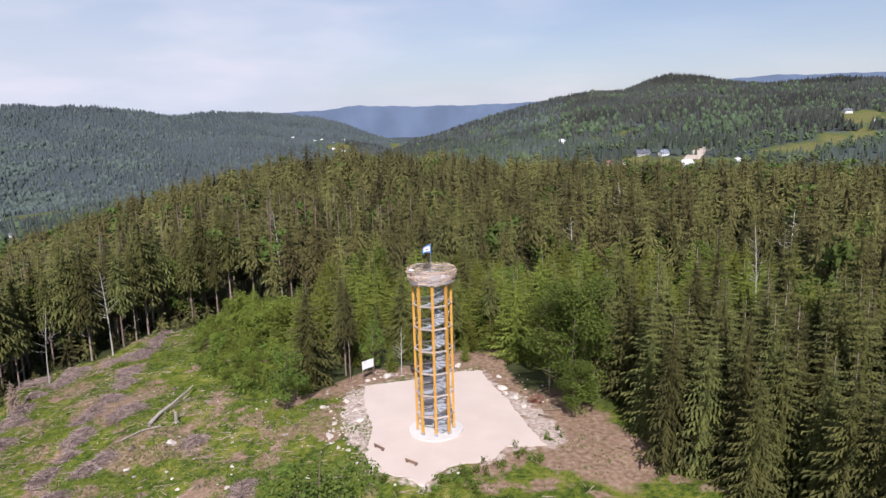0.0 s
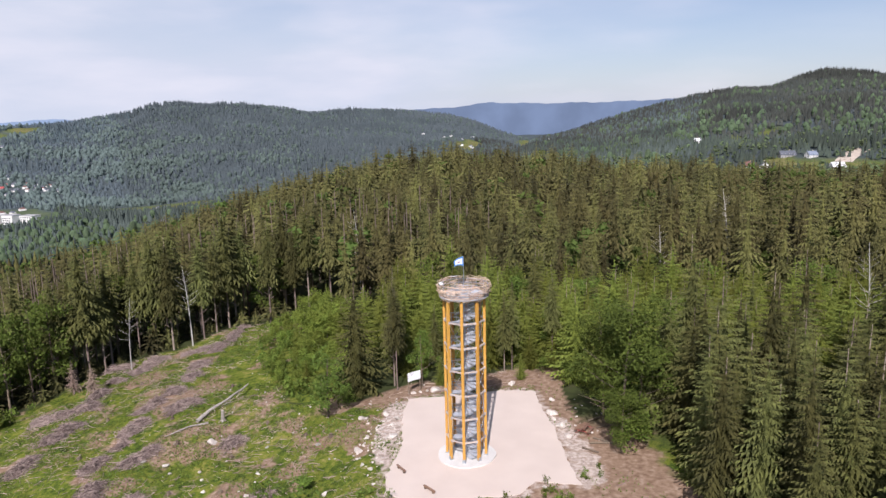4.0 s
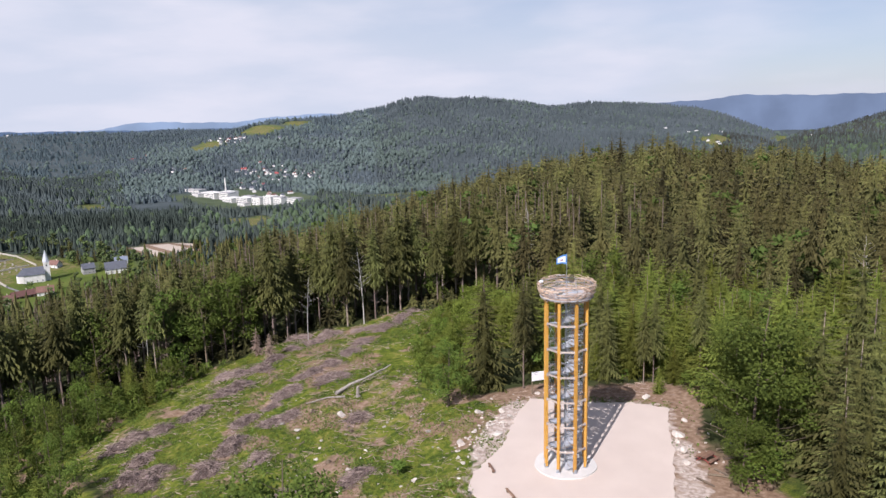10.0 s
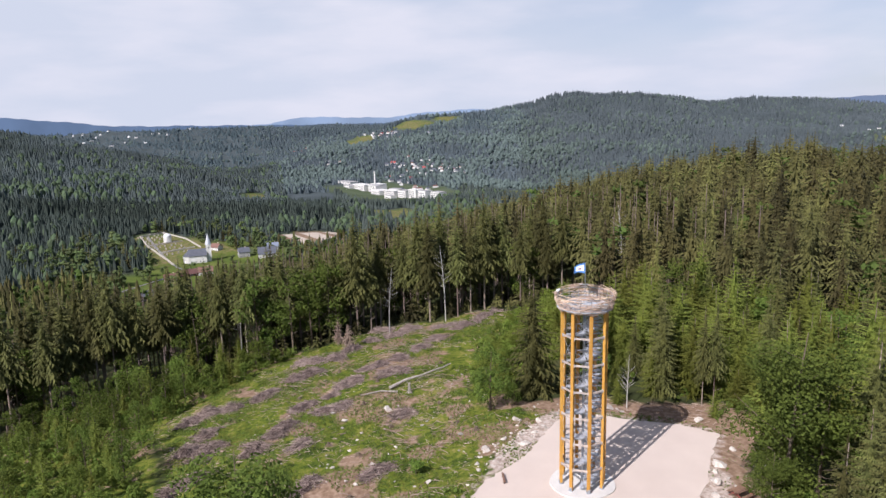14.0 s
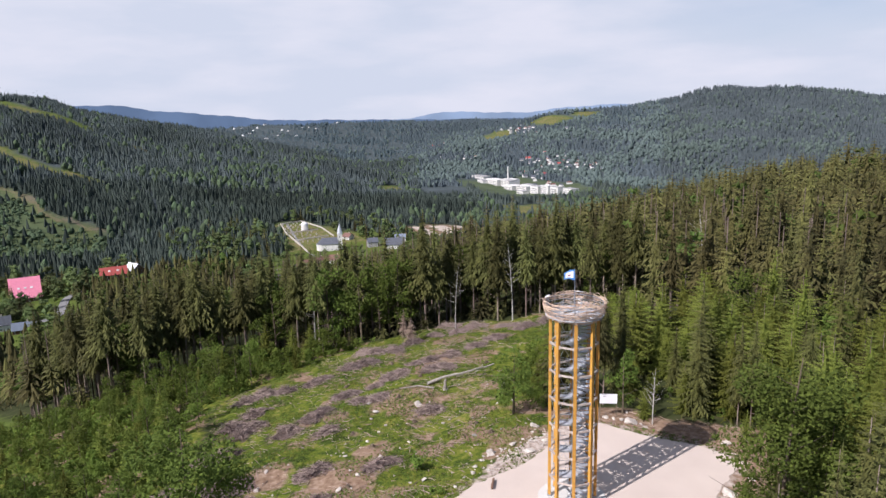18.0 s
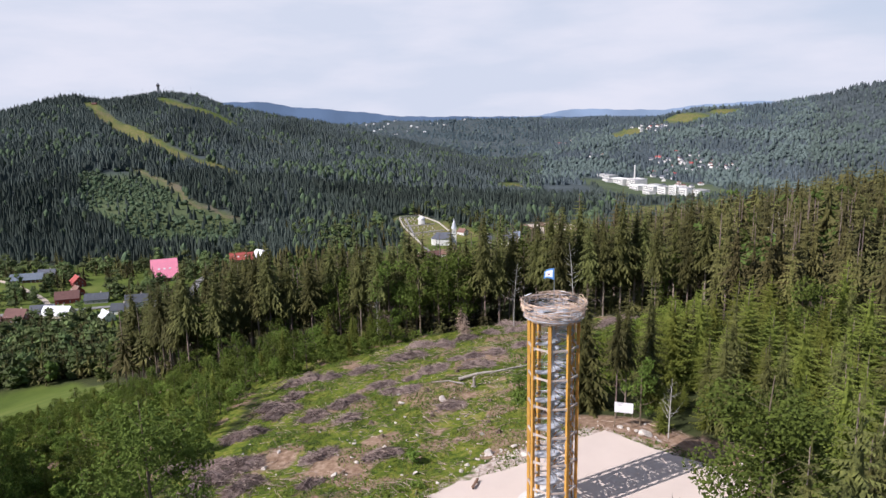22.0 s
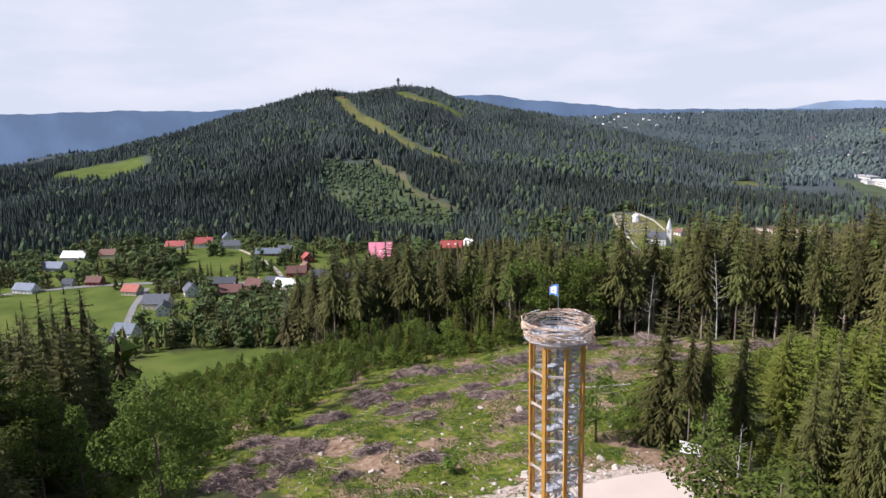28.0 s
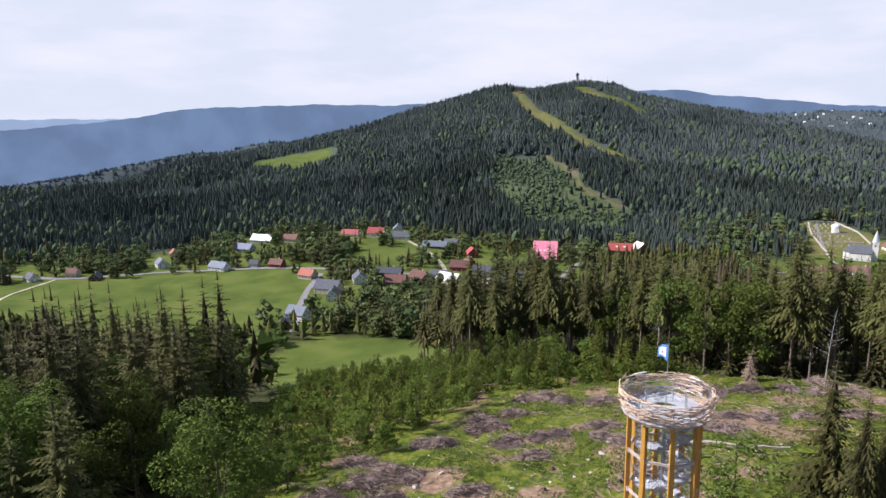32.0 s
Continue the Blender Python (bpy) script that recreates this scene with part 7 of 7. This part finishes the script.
rng = np.random.default_rng(71)
far = house(-1437, 1310, 20, 9, 12, 4.5, "grey", "white", 40, "distant white house in the far village", False, 0, "house", 1, "houses of the far village")
far2 = house(-1476, 1411, 80, 10, 14, 4.5, "red", "white", 40, "distant house with a red roof in the far village", False, 0, "house", 1, "houses of the far village")
for cx, cy, sx, sy, n in ((-1437, 1310, 40, 30, 7), (-1300, 1340, 60, 30, 14), (-1345, 1250, 30, 30, 5), (-1840, 1675, 90, 30, 11), (-1700, 1240, 60, 40, 6), (-2050, 1455, 30, 20, 4), (-1640, 1230, 30, 20, 4), (-2300, 900, 300, 120, 10), (-1250, 1180, 50, 40, 10)):
    for _ in range(n):
        x, y = rng.normal((cx, cy), (sx, sy))
        copy_thing(far if rng.uniform() < 0.9 else far2, pose(x, y, h1(x, y) - 0.5, 0, 0, rng.uniform(0, 180)))



def far_block(x, y, l, w, h, turn, roof):
    t = thing("house", "far white building in the wooded valley", "house", pose(x, y, h1(x, y) - 1, 0, 0, turn), "far buildings in the valley")
    bm = bmesh.new()
    box(bm, 0, 0, h / 2, l, w, h)
    part("wall", bm, M_WALL, t)
    bm = bmesh.new()
    bmesh.ops.create_cone(bm, cap_ends=True, segments=4, radius1=0.72, radius2=0.3, depth=w * 0.35, matrix=Matrix.Translation((0, 0, h + w * 0.17)) @ Matrix.Diagonal((l, w, 1, 1)) @ Matrix.Rotation(0.7854, 4, "Z"))
    part("roof", bm, ROOFS[roof], t)


for cx, cy, sx, sy, n in ((-3300, 1150, 110, 90, 8), (-3050, 1253, 110, 90, 7), (-3150, 1000, 110, 110, 5), (-3050, 1480, 90, 80, 3)):
    for _ in range(n):
        x, y = rng.normal((cx, cy), (sx, sy))
        far_block(x, y, rng.uniform(8, 15), rng.uniform(7, 9), rng.uniform(4, 6), rng.uniform(0, 180), "white" if rng.uniform() < 0.4 else "grey")
for cx, cy, s, n in ((-1296, 1353, 40, 16), (-1423, 1346, 36, 9), (-1868, 1666, 50, 12), (-1120, 1110, 34, 8), (-2050, 1448, 24, 5), (-1600, 1230, 28, 5), (-1000, 1220, 30, 5), (-446, 2410, 45, 6), (-378, 2232, 36, 4), (-815, 1183, 16, 3), (-90, 1892, 14, 3), (178, 1150, 8, 2), (-606, 844, 18, 3)):
    for _ in range(n):
        x, y = rng.normal((cx, cy), s)
        far_block(x, y, rng.uniform(8, 13), rng.uniform(7, 9), rng.uniform(3.5, 5.5), rng.uniform(0, 180), str(rng.choice(["grey", "grey", "brown", "grey"])))

# trees among the houses
pts = []
for _ in range(7600):
    x, y = rng.uniform(-770, -380), rng.uniform(-500, 110)
    if inside(x, y, VILLAGE) and not inside(x, y, BIG_MEADOW):
        dens = 0.15 + 0.5 * (math.sin(x * 0.04 + 1) * math.sin(y * 0.05) > 0.1) + 0.25 * (x > -470) - 0.15 * (abs(y + 160) < 30 and x < -560)
        if rng.uniform() < dens:
            pts.append((x, y))
for _ in range(800):
    x, y = rng.uniform(-490, -366), rng.uniform(-145, -28)
    pts.append((x, y)) if inside(x, y, GROVE) else None
for _ in range(60):
    x, y = rng.normal((-540, -360), (14, 40))
    pts.append((x, y)) if not inside(x, y, BIG_MEADOW) else None
for _ in range(420):
    x, y = rng.uniform(-810, -525), rng.uniform(150, 395)
    pts.append((x, y)) if not (-790 < x < -600 and 255 < y < 330) else None
clear_of = [(o.matrix_basis.translation.x, o.matrix_basis.translation.y) for o in scene.objects if o.parent is None and o.get("category") in ("house", "chapel")]
hx, hy = np.array(clear_of).T
pts = np.array([p for p in pts if np.hypot(hx - p[0], hy - p[1]).min() > 12 and np.hypot(hx + 20 - p[0], hy + 4 - p[1]).min() > 14 and np.hypot(hx + 38 - p[0], hy + 6 - p[1]).min() > 9 and min(near_line(np.array([p[0]]), np.array([p[1]]), line)[0] for line, _ in ROADS[:5]) > 5])
leafy = rng.uniform(size=len(pts)) < 0.6
M_GARDEN = mat("garden_tree_leaves", (0.145, 0.185, 0.06), 0.75, (0.062, 0.092, 0.032), 0.05, 3, 0.0, tint=0.4, spec=0.2, island=True, thin=0.2)
vl = []
for h in (11, 14, 9):
    cl = [((h * 0.2 * rng.uniform(-1, 1), h * 0.2 * rng.uniform(-1, 1), h * rng.uniform(0.14, 0.86)), h * rng.uniform(0.15, 0.24)) for _ in range(11)]
    vl.append(leaf_crown(rng, cl, 110, 0.7, 0.7))
strew("village_broadleaves", "broadleaved trees in the village gardens", "trees", vl, pts[leafy, 0], pts[leafy, 1], rng.uniform(0.85, 1.55, leafy.sum()), M_GARDEN, rng)
strew("village_conifers", "dark conifers in the village gardens", "trees", [spruce_crown(rng, h, 0.8, 8, 6, 2.9, 1, 0.35, 0.3) for h in (12, 15)], pts[~leafy, 0], pts[~leafy, 1], rng.uniform(0.8, 1.4, (~leafy).sum()), M_SPRUCE_F, rng)


# lookout and bare trees on the ski hill
def hill_tower():
    x, y = -2178, 100
    t = thing("summit_tower", "dark stone lookout tower on the ski hill's summit", "tower", pose(x, y, h1(x, y)))
    bm = bmesh.new()
    box(bm, 0, 0, 13, 7, 7, 28)
    part("shaft", bm, WALLS["grey"], t)
    bm = bmesh.new()
    box(bm, 0, 0, 28, 9.5, 9.5, 3)
    part("gallery", bm, WALLS["wood"], t)
    bm = bmesh.new()
    bmesh.ops.create_cone(bm, cap_ends=True, segments=8, radius1=5.5, radius2=0.5, depth=6, matrix=Matrix.Translation((0, 0, 32.4)))
    part("roof", bm, ROOFS["grey"], t)
    house(x + 60, y - 130, 20, 10, 16, 5, "grey", "white", 35, "small chalet on the ski hill's summit", False, 0, "chalet", 1, "chalets on the summit")
    house(x + 70, y - 170, 70, 8, 12, 4, "brown", "wood", 35, "small chalet on the ski hill's summit", False, 0, "chalet", 1, "chalets on the summit")


hill_tower()
rng = np.random.default_rng(83)
sx, sy = rng.normal(-2172, 14, 60), rng.uniform(-170, 260, 60)
ok = (near_line(sx, sy, SKI_RUN) > 24) & (np.hypot(sx + 2178, sy - 100) > 12)
strew("summit_trees", "taller spruces standing along the ski hill's crest", "trees", [cone_tree(rng, h, 2.6, 6, 3) for h in (20, 24, 27)], sx[ok], sy[ok], rng.uniform(0.75, 1.1, ok.sum()), M_FAR, rng)
